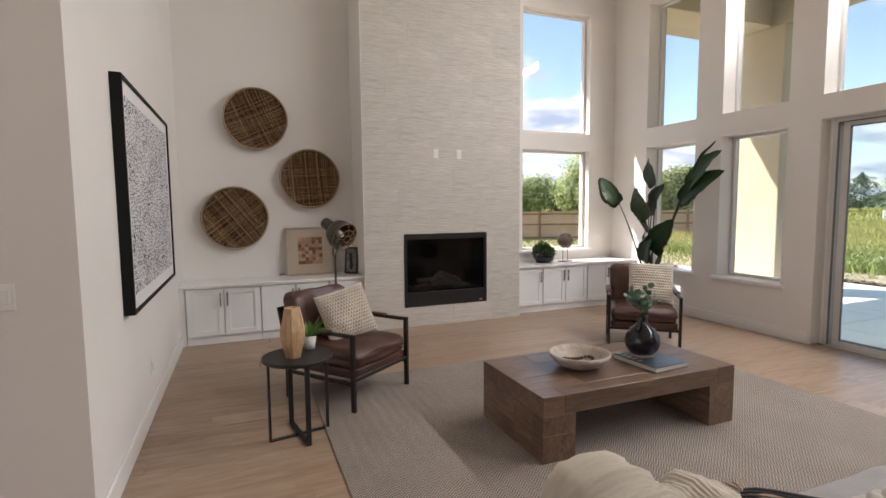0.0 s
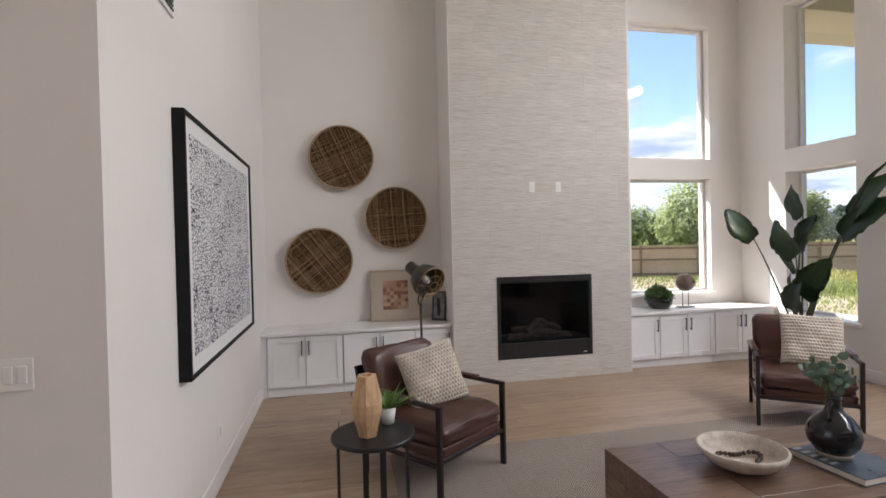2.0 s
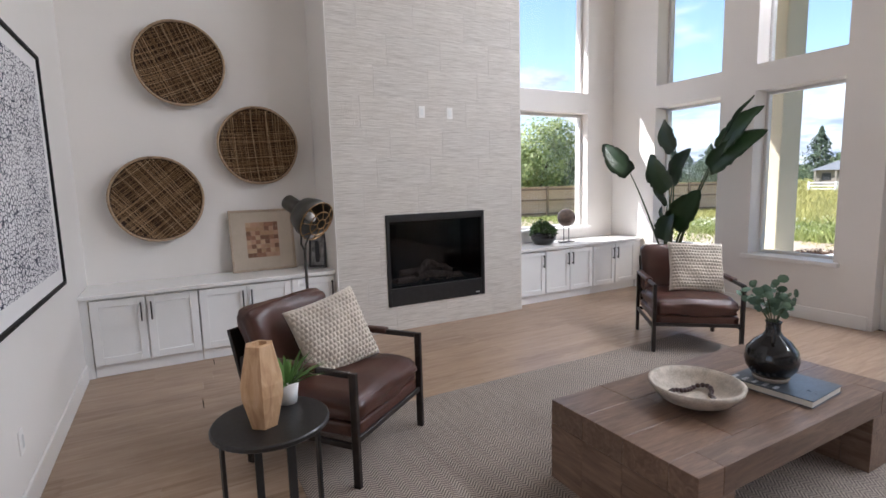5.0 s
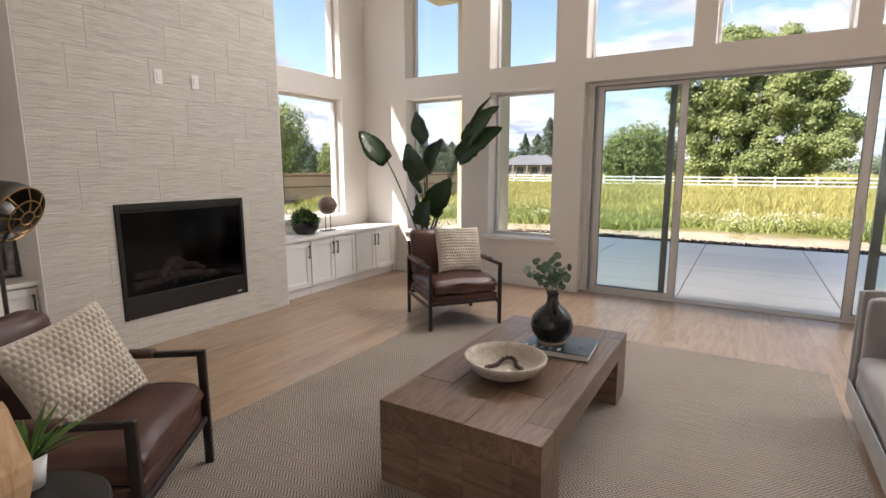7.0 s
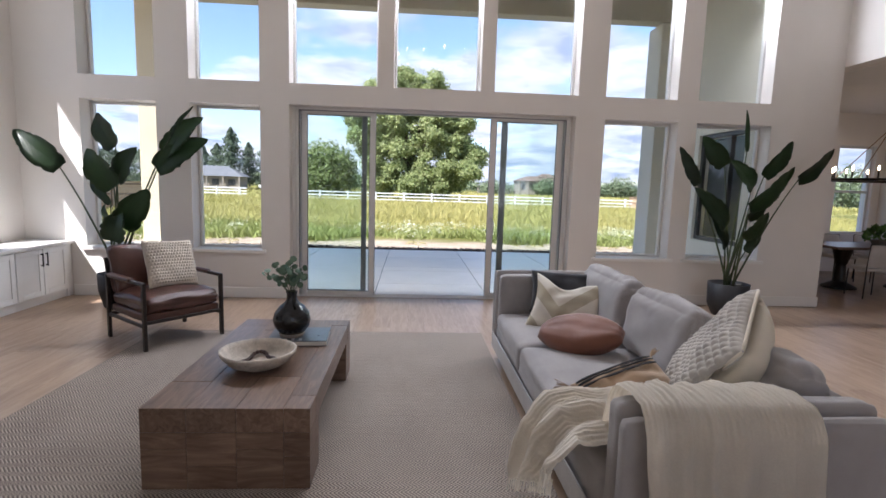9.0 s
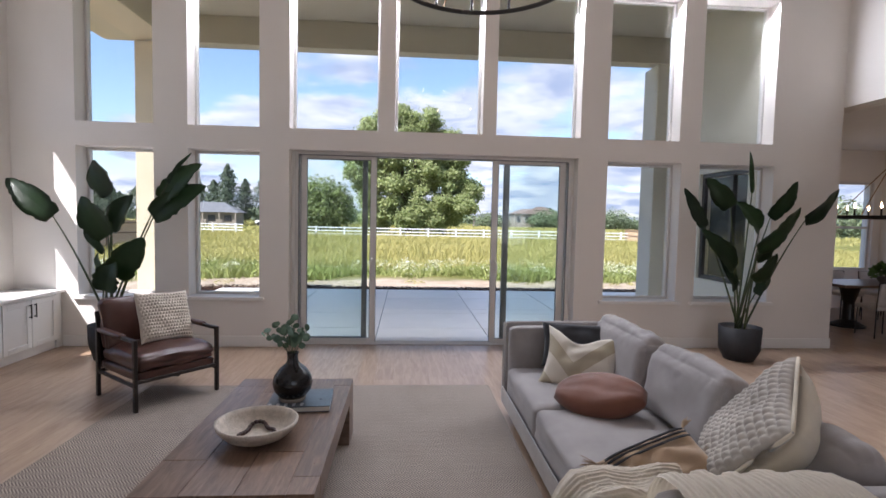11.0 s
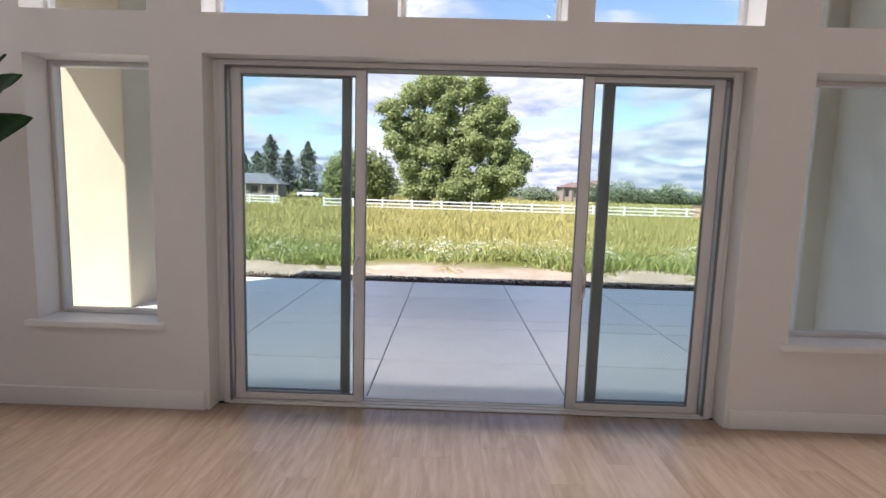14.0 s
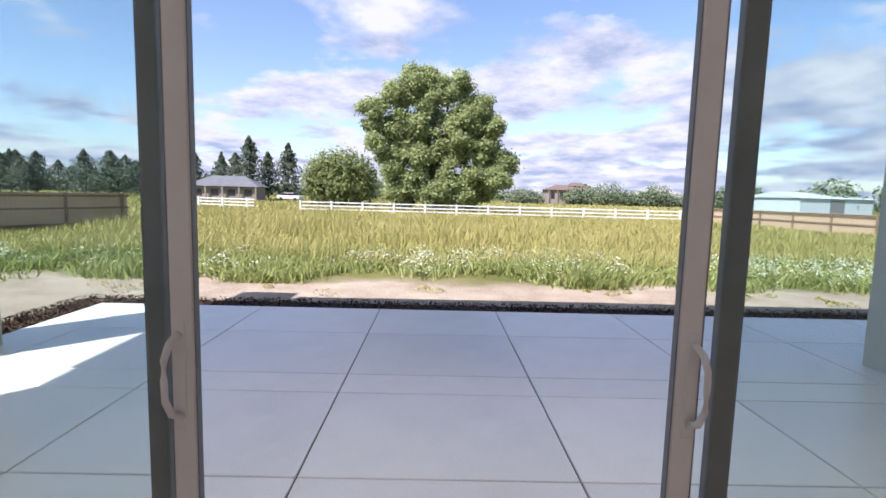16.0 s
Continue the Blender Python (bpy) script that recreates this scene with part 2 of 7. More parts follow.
def rod(bm, a, b, r, seg=10, r2=None, caps=True):
    a, b = Vector(a), Vector(b)
    d = b - a
    o = bmesh.ops.create_cone(bm, cap_ends=caps, segments=seg, radius1=r, radius2=r if r2 is None else r2, depth=d.length)
    bmesh.ops.transform(bm, matrix=Matrix.Translation((a + b) / 2) @ d.to_track_quat("Z", "Y").to_matrix().to_4x4(), verts=o["verts"])
    return o["verts"]


def tube(bm, pts, radii, seg=8):
    """A tapering tube along points."""
    rings = []
    pts = [Vector(p) for p in pts]
    n = len(pts)
    if not hasattr(radii, "__len__"):
        radii = [radii] * n
    for i, p in enumerate(pts):
        d = (pts[min(i + 1, n - 1)] - pts[max(i - 1, 0)]).normalized()
        q = d.to_track_quat("Z", "Y")
        rings.append([bm.verts.new(p + q @ Vector((math.cos(t) * radii[i], math.sin(t) * radii[i], 0)))
                      for t in (2 * math.pi * j / seg for j in range(seg))])
    for r0, r1 in zip(rings, rings[1:]):
        for j in range(seg):
            bm.faces.new((r0[j], r0[(j + 1) % seg], r1[(j + 1) % seg], r1[j]))
    bm.faces.new(rings[0][::-1]), bm.faces.new(rings[-1])


def lathe(profile, seg=32, wob=0.0):
    """A turned body from (radius, height) pairs."""
    bm = bmesh.new()
    rings = []
    for i, (r, z) in enumerate(profile):
        if r < 1e-5:
            rings.append([bm.verts.new((0, 0, z))])
        else:
            rings.append([bm.verts.new(((r * (1 + wob * math.sin(3 * t + i)) * math.cos(t)), r * (1 + wob * math.cos(2 * t + i)) * math.sin(t), z))
                          for t in (2 * math.pi * j / seg for j in range(seg))])
    for r0, r1 in zip(rings, rings[1:]):
        for j in range(seg):
            a, b = r0[j % len(r0)], r0[(j + 1) % len(r0)]
            c, d = r1[(j + 1) % len(r1)], r1[j % len(r1)]
            vs = []
            for v in (a, b, c, d):
                if v not in vs:
                    vs.append(v)
            if len(vs) >= 3:
                bm.faces.new(vs)
    bmesh.ops.recalc_face_normals(bm, faces=bm.faces)
    return bm

# ---------------------------------------------------------------- the house
CEIL_Z = 5.8


def wall_mesh(u0, u1, z0, z1, t0, t1, holes, axis):
    """A wall with thickness and openings. u runs along the wall, t through it; axis 'x' or 'y' names u."""
    us = sorted({u0, u1, *(v for h in holes for v in h[:2])})
    zs = sorted({z0, z1, *(v for h in holes for v in h[2:])})
    bm = bmesh.new()
    cache = {}

    def V(u, t, z):
        key = (round(u, 4), round(t, 4), round(z, 4))
        if key not in cache:
            cache[key] = bm.verts.new((u, t, z) if axis == "x" else (t, u, z))
        return cache[key]

    def full(i, j):
        if not (0 <= i < len(us) - 1 and 0 <= j < len(zs) - 1):
            return False
        cu, cz = (us[i] + us[i + 1]) / 2, (zs[j] + zs[j + 1]) / 2
        return not any(h[0] < cu < h[1] and h[2] < cz < h[3] for h in holes)

    for i in range(len(us) - 1):
        for j in range(len(zs) - 1):
            if not full(i, j):
                continue
            a, b, c, d = us[i], us[i + 1], zs[j], zs[j + 1]
            for t in (t0, t1):
                bm.faces.new((V(a, t, c), V(b, t, c), V(b, t, d), V(a, t, d)))
            if not full(i - 1, j):
                bm.faces.new((V(a, t0, c), V(a, t1, c), V(a, t1, d), V(a, t0, d)))
            if not full(i + 1, j):
                bm.faces.new((V(b, t0, c), V(b, t1, c), V(b, t1, d), V(b, t0, d)))
            if not full(i, j - 1):
                bm.faces.new((V(a, t0, c), V(b, t0, c), V(b, t1, c), V(a, t1, c)))
            if not full(i, j + 1):
                bm.faces.new((V(a, t0, d), V(b, t0, d), V(b, t1, d), V(a, t1, d)))
    bmesh.ops.recalc_face_normals(bm, faces=bm.faces)
    return bm


def setting(name, bm, material, label, category="wall"):
    return tagged(part(name, bm, material), label, category, kind="structure")


LOW, HIGH = (0.64, 2.50), (2.79, 4.68)
EAST_LOW = [(5.60, 6.52), (4.32, 5.19), (-1.19, -0.18), (-2.50, -1.45)]
EAST_HIGH = [(5.60, 6.52), (4.32, 5.19), (2.83, 3.95), (1.50, 2.63), (0.20, 1.32), (-1.15, -0.17), (-2.46, -1.44)]
SLIDE = (0.215, 3.955, 0.0, 2.525)
east_holes = [(a, b, *LOW) for a, b in EAST_LOW] + [(a, b, *HIGH) for a, b in EAST_HIGH] + [SLIDE]
setting("wall_east", wall_mesh(-3.45, 7.52, 0, CEIL_Z, 6.04, 6.36, east_holes, "y"), WALL, "tall warm white painted wall pierced by stacked windows")
NORTH_X = (4.25, 5.53)
north_holes = [(*NORTH_X, 0.88, 2.50), (*NORTH_X, 2.78, 4.68)]
setting("wall_north", wall_mesh(-0.86, 6.04, 0, CEIL_Z, 7.27, 7.52, north_holes, "x"), WALL, "warm white painted wall behind the fireplace with two windows")
setting("wall_left", wall_mesh(3.08, 7.27, 0, CEIL_Z, -0.86, -0.61, [], "y"), WALL, "warm white painted wall carrying a framed print")
setting("wall_return", wall_mesh(-7.5, -0.86, 0, CEIL_Z, 3.08, 3.33, [], "x"), WALL, "shaded warm white wall with a light switch")
# out of view; the lower windows are added to carry fill lamps
WEST_WIN = [(-2.55, -0.65), (0.05, 1.95)]
setting("wall_west", wall_mesh(-7.75, 3.33, 0, CEIL_Z, -7.75, -7.5,
                               [(a, b, c, d) for a, b in WEST_WIN for c, d in ((0.65, 2.55), (3.05, 4.75))], "y"), WALL,
        "warm white wall with tall windows across the room")
setting("wall_south", wall_mesh(-7.5, 6.36, 0, CEIL_Z, -7.75, -7.5, [], "x"), WALL, "plain warm white wall across the room")
ceil = boxm(-7.5, 6.04, -3.45, 7.27, CEIL_Z, CEIL_Z + 0.2)
setting("ceiling", ceil, CEIL, "flat white painted ceiling of the tall room", "ceiling")

# dining wing beyond the cased opening
setting("wall_wing_north", wall_mesh(6.36, 9.30, -0.1, 5.6, -2.87, -2.62, [(6.72, 7.95, 0.76, 2.56)], "x"), STUCCOW,
        "white stucco wing wall with a dark framed window beside the patio")
setting("wall_wing_east", wall_mesh(-7.5, -2.87, -0.1, 5.6, 9.40, 9.65, [(-7.32, -6.5, 0.81, 2.65)], "y"), WALL,
        "beige dining room wall with a window")
setting("wall_wing_south", wall_mesh(6.36, 9.40, -0.1, 5.6, -7.75, -7.5, [(7.0, 8.6, 0.9, 2.6)], "x"), WALL, "beige dining room wall")
setting("wall_upper_south", boxm(-7.5, 6.36, -3.70, -3.45, 3.314, CEIL_Z), WALL, "warm white wall above the lower dining ceiling")
bm = bmesh.new()
box(bm, -7.5, 9.40, -7.5, -3.70, 3.31, 3.5)
box(bm, 6.36, 9.40, -3.69, -2.88, 3.31, 3.5)
setting("ceiling_dining", bm, CEIL, "flat white ceiling of the dining room", "ceiling")

# chimney breast with its firebox
CH_X, CH_Y = (1.54, 3.80), 6.60
FB = (2.06, 3.27, 0.265, 1.245)
setting("chimney_breast", wall_mesh(CH_X[0], CH_X[1], 0, CEIL_Z, CH_Y + 0.012, 7.27, [FB], "x"), GROUT,
        "full-height chimney breast clad in pale strata tile", "chimney breast")


def baseboard(name, x0, x1, y0, y1):
    bm = bmesh.new()
    box(bm, x0, x1, y0, y1, 0, 0.14, 0.004, 1)
    tagged(part(name, bm, TRIM), "white painted baseboard along the wall", "baseboard", kind="structure")


baseboard("baseboard", 6.024, 6.04, 3.99, 6.70)
baseboard("baseboard", 6.024, 6.04, -3.45, 0.19)
baseboard("baseboard", -0.61, -0.594, 3.08, 6.70)
baseboard("baseboard", -3.0, -0.61, 3.064, 3.08)
baseboard("baseboard", 6.024, 6.056, -3.466, -3.45)
baseboard("baseboard", 6.057, 6.36, -3.466, -3.45)

# floor body under the boards, and the ground floor of the wing
bm = bmesh.new()
box(bm, -7.5, 6.34, -7.5, 7.27, -0.10, -0.012), box(bm, 6.34, 9.40, -7.5, -2.87, -0.10, -0.012)
setting("floor", bm, simple("floor_gap", (0.06, 0.04, 0.025), 0.9), "pale oak plank floor", "floor")


# windows ------------------------------------------------------------
def window(name, axis, u0, u1, z0, z1, t, sash=None, label="white vinyl picture window with clear glass", frame_mat=None, fw=0.045, sill=None):
    """A fixed window in an opening: frame bars, pane and sill. t: the plane of the glass."""
    frame_mat = frame_mat or VINYL
    w = thing(name, label=label, category="window", kind="structure")

    def bar(nm, a, b, c, d, dep=0.035):
        if axis == "y":
            part(nm, boxm(t - dep, t + dep, a, b, c, d, bev=0.006, seg=1), frame_mat, w)
        else:
            part(nm, boxm(a, b, t - dep, t + dep, c, d, bev=0.006, seg=1), frame_mat, w)

    bar("window_frame", u0, u0 + fw, z0, z1), bar("window_frame", u1 - fw, u1, z0, z1)
    bar("window_frame", u0 + fw, u1 - fw, z0, z0 + fw), bar("window_frame", u0 + fw, u1 - fw, z1 - fw, z1)
    if sash:
        bar("window_rail", u0 + fw, u1 - fw, sash - 0.025, sash + 0.025)
    if axis == "y":
        pane = boxm(t - 0.003, t + 0.003, u0 + fw, u1 - fw, z0 + fw, z1 - fw)
    else:
        pane = boxm(u0 + fw, u1 - fw, t - 0.003, t + 0.003, z0 + fw, z1 - fw)
    p = part("pane", pane, GLASS, w, "clear glass pane")
    p.visible_shadow = False
    if sill:
        part("window_sill", boxm(*sill, bev=0.006, seg=2), TRIM, w, "white painted sill")
    return w


n = 0
for a, b in EAST_LOW:
    n += 1
    window("window_%d" % n, "y", a, b, *LOW, 6.29, fw=0.035, sill=(5.985, 6.25, a - 0.06, b + 0.06, 0.600, 0.644))
for a, b in EAST_HIGH:
    n += 1
    window("window_%d" % n, "y", a, b, *HIGH, 6.29, fw=0.035)
n += 1
window("window_%d" % n, "x", *NORTH_X, 0.88, 2.50, 7.42, fw=0.04, sill=(NORTH_X[0] - 0.04, NORTH_X[1] + 0.04, 7.225, 7.38, 0.845, 0.884))
n += 1
window("window_%d" % n, "x", *NORTH_X, 2.78, 4.68, 7.42, fw=0.04)
for a, b in WEST_WIN:
    for c, d in ((0.65, 2.55), (3.05, 4.75)):
        n += 1
        window("window_%d" % n, "y", a, b, c, d, -7.66)
n += 1
window("window_%d" % n, "y", -7.32, -6.5, 0.81, 2.65, 9.5, sash=1.70, label="white single-hung dining room window")
n += 1
w = window("window_%d" % n, "x", 6.72, 7.95, 0.76, 2.56, -2.70, label="dark bronze framed window on the white wing wall", frame_mat=DARKFRAME, fw=0.07)
part("window_mullion", boxm(7.12, 7.19, -2.74, -2.66, 0.83, 2.49, bev=0.006, seg=1), DARKFRAME, w)
# near-black sheet behind the glass stands for the unlit room
part("blind", boxm(6.79, 7.88, -2.80, -2.79, 0.83, 2.49), simple("unlit_room_dark", (0.03, 0.032, 0.035), 0.8), w, "dark sheet standing for the unlit interior behind the pane")
n += 1
window("window_%d" % n, "x", 7.0, 8.6, 0.9, 2.6, -7.62)

# sliding glass door ---------------------------------------------------
sd = thing("door_1", label="white four-panel sliding glass door standing open in the middle", category="sliding door", kind="structure")
SY0, SY1, SZ = 0.25, 3.91, 2.522


def sdbar(nm, x0, x1, y0, y1, z0, z1, mat=VINYL, bev=0.004, par=None, label=""):
    return part(nm, boxm(x0, x1, y0, y1, z0, z1, bev=bev, seg=1), mat, par or sd, label)


part("door_jamb", boxm(6.17, 6.33, SY1 - 0.045, SY1, 0.0, SZ, bev=0.004, seg=1), VINYL, sd)
part("door_jamb", boxm(6.17, 6.33, SY0, SY0 + 0.045, 0.0, SZ, bev=0.004, seg=1), VINYL, sd)
part("door_head", boxm(6.17, 6.33, SY0 + 0.045, SY1 - 0.045, SZ - 0.036, SZ, bev=0.004, seg=1), VINYL, sd)
part("door_sill", boxm(6.16, 6.36, SY0 + 0.045, SY1 - 0.045, 0.0, 0.012, bev=0.003, seg=1), VINYL, sd, "white door track")
for tx in (6.20, 6.255, 6.30):
    part("track_rib", boxm(tx - 0.004, tx + 0.004, SY0 + 0.05, SY1 - 0.05, 0.012, 0.021), VINYL, sd)
part("head_groove", boxm(6.172, 6.30, SY0 + 0.05, SY1 - 0.05, SZ - 0.046, SZ - 0.0365), GREYSEAL, sd, "dark track groove")
for yy in (SY0 + 0.046, SY1 - 0.054):
    part("jamb_groove", boxm(6.172, 6.20, yy, yy + 0.008, 0.022, SZ - 0.05), GREYSEAL, sd, "dark jamb groove")
# drywall return strips beside and above the frame
for (y0, y1, z0, z1) in ((SY1, 3.955, 0, 2.525), (0.215, SY0, 0, 2.525)):
    part("frame_filler", boxm(6.20, 6.33, y0, y1, z0, z1), TRIM, sd)


def leaf(nm, x, y0, y1, stile_a, stile_b, mat_a, mat_b, label):
    """One glazed leaf in the plane x; stile a is at y0, stile b at y1."""
    z0, z1 = 0.022, SZ - 0.038
    g = part(nm, boxm(x - 0.003, x + 0.003, y0 + stile_a, y1 - stile_b, z0 + 0.05, z1 - 0.045), TINTGLASS, sd, label)
    g.visible_shadow = False
    sdbar("stile", x - 0.02, x + 0.02, y0, y0 + stile_a, z0, z1, mat_a, par=g)
    sdbar("stile", x - 0.02, x + 0.02, y1 - stile_b, y1, z0, z1, mat_b, par=g)
    sdbar("rail", x - 0.02, x + 0.02, y0 + stile_a, y1 - stile_b, z0, z0 + 0.05, VINYL, par=g)
    sdbar("rail", x - 0.02, x + 0.02, y0 + stile_a, y1 - stile_b, z1 - 0.045, z1, VINYL, par=g)
    a, b, c, d = y0 + stile_a, y1 - stile_b, z0 + 0.05, z1 - 0.045
    for (p, q, r, t) in ((a, a + 0.008, c, d), (b - 0.008, b, c, d), (a + 0.008, b - 0.008, c, c + 0.008), (a + 0.008, b - 0.008, d - 0.008, d)):
        sdbar("glazing_bead", x - 0.012, x + 0.012, p, q, r, t, GREYSEAL, bev=0.0, par=g)
    return g


def handle(par, x, y, s):
    bm = bmesh.new()
    pts = [(x, y, 0.87), (x - 0.035, y + s * 0.012, 0.89), (x - 0.055, y + s * 0.02, 0.94), (x - 0.058, y + s * 0.02, 1.01),
           (x - 0.055, y + s * 0.02, 1.07), (x - 0.035, y + s * 0.012, 1.12), (x, y, 1.14)]
    tube(bm, pts, [0.014, 0.012, 0.011, 0.011, 0.011, 0.012, 0.014], 10)
    part("door_handle", bm, VINYL, par, "white pull handle", smooth=True)
    part("handle_plate", boxm(x - 0.003, x + 0.004, y - 0.02, y + 0.02, 0.83, 1.18, bev=0.003, seg=1), VINYL, par)


# fixed leaves outside, sliding leaves pushed in front of them
leaf("fixed_leaf", 6.285, 2.98, SY1 - 0.045, 0.062, 0.014, GREYSEAL, VINYL, "fixed glass panel")
leaf("fixed_leaf", 6.285, SY0 + 0.045, 1.160, 0.014, 0.075, VINYL, GREYSEAL, "fixed glass panel")
sl = leaf("sliding_leaf", 6.23, 2.863, SY1 - 0.075, 0.072, 0.070, VINYL, VINYL, "sliding glass panel pushed open")
sr = leaf("sliding_leaf", 6.23, SY0 + 0.078, 1.318, 0.076, 0.074, VINYL, VINYL, "sliding glass panel pushed open")
handle(sl, 6.208, 2.908, 1)
handle(sr, 6.208, 1.268, -1)
for g, y in ((sl, 2.858), (sr, 1.319)):
    sdbar("weather_strip", 6.215, 6.245, y, y + 0.004, 0.03, SZ - 0.045, GREYSEAL, bev=0.0, par=g, label="dark weather strip")

# outside shell of the house -------------------------------------------
def shell(name, bm, mat, label, cat):
    return tagged(part(name, bm, mat), label, cat, kind="structure")


shell("patio_column", boxm(9.10, 9.70, 6.50, 7.40, -0.05, 4.78, bev=0.02, seg=2), STUCCO, "square cream stucco column holding the patio roof", "column")
shell("patio_column", boxm(9.10, 9.65, -3.15, -2.35, -0.05, 4.78, bev=0.02, seg=2), STUCCOW, "square white stucco column holding the patio roof", "column")
shell("patio_beam", boxm(9.10, 9.40, -3.15, 7.40, 4.784, 5.28, bev=0.01, seg=1), SOFFIT, "deep stucco beam along the patio roof edge", "beam")
shell("patio_beam", boxm(6.385, 9.09, 6.75, 7.40, 4.784, 5.28, bev=0.01, seg=1), STUCCO, "stucco beam from the house to the column", "beam")
shell("patio_ceiling", boxm(6.385, 9.5, -3.2, 7.52, 5.284, 5.35), SOFFIT, "smooth beige patio ceiling", "ceiling")
shell("roof", boxm(-8.3, 6.8, -8.3, 8.2, CEIL_Z + 0.22, CEIL_Z + 0.42), simple("roof_tile", (0.12, 0.10, 0.09), 0.9, var=0.3), "dark low roof over the house", "roof")
shell("eave", boxm(-8.3, 9.9, 7.53, 8.30, 5.02, 5.2), SOFFIT, "boxed eave along the house wall", "eave")
bm = bmesh.new()
tube(bm, [(6.0, 8.35, 5.1), (9.9, 8.35, 5.08)], 0.05, 8)
shell("gutter", bm, STUCCO, "cream rain gutter along the eave", "gutter")
# outer skin of stucco on the patio side of the house wall
setting("wall_east_outside", wall_mesh(-2.62, 7.52, -0.1, 5.36, 6.362, 6.38, [(a, b, c, d) for (a, b, c, d) in east_holes if c > 0 or a > 0], "y"), STUCCO,
        "cream stucco outer face of the house wall")

# ---------------------------------------------------------------- furniture materials
def leather():
    k = Mat("brown_leather", 0.34, spec=0.5)
    f = k.noise(3.0, 5, 0.6)
    g = k.noise(28.0, 4, 0.6)
    k.color(k.mix(k.math("MULTIPLY", g, 0.35), k.ramp(f, (0.3, (0.038, 0.014, 0.010)), (0.7, (0.080, 0.030, 0.020))), (0.11, 0.048, 0.032)))
    k.rough(k.math("MULTIPLY_ADD", g, 0.25, 0.22))
    k.bump(k.math("ADD", k.math("MULTIPLY", k.voronoi(240.0), 0.35), k.math("MULTIPLY", k.noise(11.0, 4), 1.3)), 0.35, 0.004)
    return k.m


def cloth(name, color, weave=520.0, var=0.14, rough=0.9):
    k = Mat(name, rough, spec=0.2)
    f = k.noise(4.0, 5, 0.6)
    g = k.noise(weave, 2, 0.6)
    lo, hi = tuple(c * (1 - var) for c in color), tuple(min(1, c * (1 + var)) for c in color)
    k.color(k.mix(k.math("MULTIPLY", g, 0.45), k.ramp(f, (0.3, lo), (0.7, hi)), tuple(c * 0.72 for c in color)))
    k.bump(k.math("ADD", g, k.math("MULTIPLY", k.noise(16.0, 4), 0.8)), 0.5, 0.003)
    k.b.inputs["Sheen Weight"].default_value = 0.25
    return k.m


def table_wood(name, along):
    k = Mat(name, 0.42, spec=0.4)
    r = k.math("ADD", k.rand(), k.island())
    c = k.n.new("ShaderNodeCombineXYZ")
    k.l.new(k.math("MULTIPLY", r, 23.0), c.inputs[0]), k.l.new(k.math("MULTIPLY", r, 7.0), c.inputs[2])
    a = k.n.new("ShaderNodeVectorMath")
    a.operation = "ADD"
    k.l.new(k.mapped(along), a.inputs[0]), k.l.new(c.outputs[0], a.inputs[1])
    g = k.noise(2.0, 7, 0.65, a.outputs[0], 1.2)
    h = k.noise(9.0, 5, 0.6, a.outputs[0])
    tone = k.ramp(k.math("FRACT", r), (0, (0.80, 0.80, 0.80)), (1, (1.12, 1.1, 1.08)))
    c1 = k.ramp(g, (0.28, (0.085, 0.047, 0.030)), (0.5, (0.175, 0.108, 0.072)), (0.72, (0.27, 0.18, 0.125)))
    k.color(k.mix(1.0, k.mix(k.math("MULTIPLY", h, 0.35), c1, (0.10, 0.065, 0.048)), tone, "MULTIPLY"))
    k.rough(k.math("MULTIPLY_ADD", h, 0.25, 0.20))
    k.bump(k.math("ADD", g, h), 0.20, 0.0015)
    return k.m


def pale_wood():
    k = Mat("pale_carved_wood", 0.55, spec=0.3)
    g = k.noise(2.0, 6, 0.6, k.mapped((14.0, 14.0, 2.2)), 1.0)
    k.color(k.ramp(g, (0.3, (0.40, 0.23, 0.12)), (0.55, (0.58, 0.38, 0.22)), (0.75, (0.66, 0.47, 0.30))))
    k.bump(g, 0.2, 0.001)
    return k.m


def leaf_mat(name, lo, hi, gloss=0.38):
    k = Mat(name, gloss, spec=0.45)
    f = k.math("FRACT", k.math("ADD", k.rand(), k.island()))
    v = k.noise(7.0, 4)
    c = k.ramp(k.math("MULTIPLY_ADD", v, 0.5, k.math("MULTIPLY", f, 0.5)), (0.2, lo), (0.8, hi))
    k.color(c)
    k.bump(k.wave(26.0, k.mapped((1, 1, 1)), 1.5, 2.0, "Z"), 0.15, 0.002)
    return k.m


LEATHER = leather()
SOFA = cloth("grey_upholstery", (0.36, 0.335, 0.325))
KNIT = cloth("cream_chunky_knit", (0.66, 0.59, 0.50), 260.0, 0.22)
KNITGREY = cloth("grey_flecked_knit", (0.52, 0.48, 0.43), 60.0, 0.30)
KNITBACK = cloth("cream_cotton", (0.74, 0.66, 0.53), 420.0, 0.08)
THROW = cloth("ivory_woven_throw", (0.93, 0.85, 0.73), 130.0, 0.07)
RUST = cloth("rust_leather_cloth", (0.215, 0.088, 0.055), 300.0, 0.2, 0.5)
CHAR = cloth("charcoal_cloth", (0.045, 0.045, 0.05), 420.0, 0.2)
TAN = cloth("tan_cloth", (0.45, 0.32, 0.21), 380.0, 0.15)
WOOD = table_wood("weathered_brown_oak", (1.6, 13.0, 13.0))
WOODEND = table_wood("weathered_brown_oak_end", (13.0, 1.3, 9.0))
PALEWOOD = pale_wood()
LEAF = leaf_mat("glossy_plant_leaf", (0.012, 0.028, 0.012), (0.040, 0.085, 0.028))
STALK = leaf_mat("plant_stalk", (0.035, 0.055, 0.02), (0.07, 0.09, 0.035))
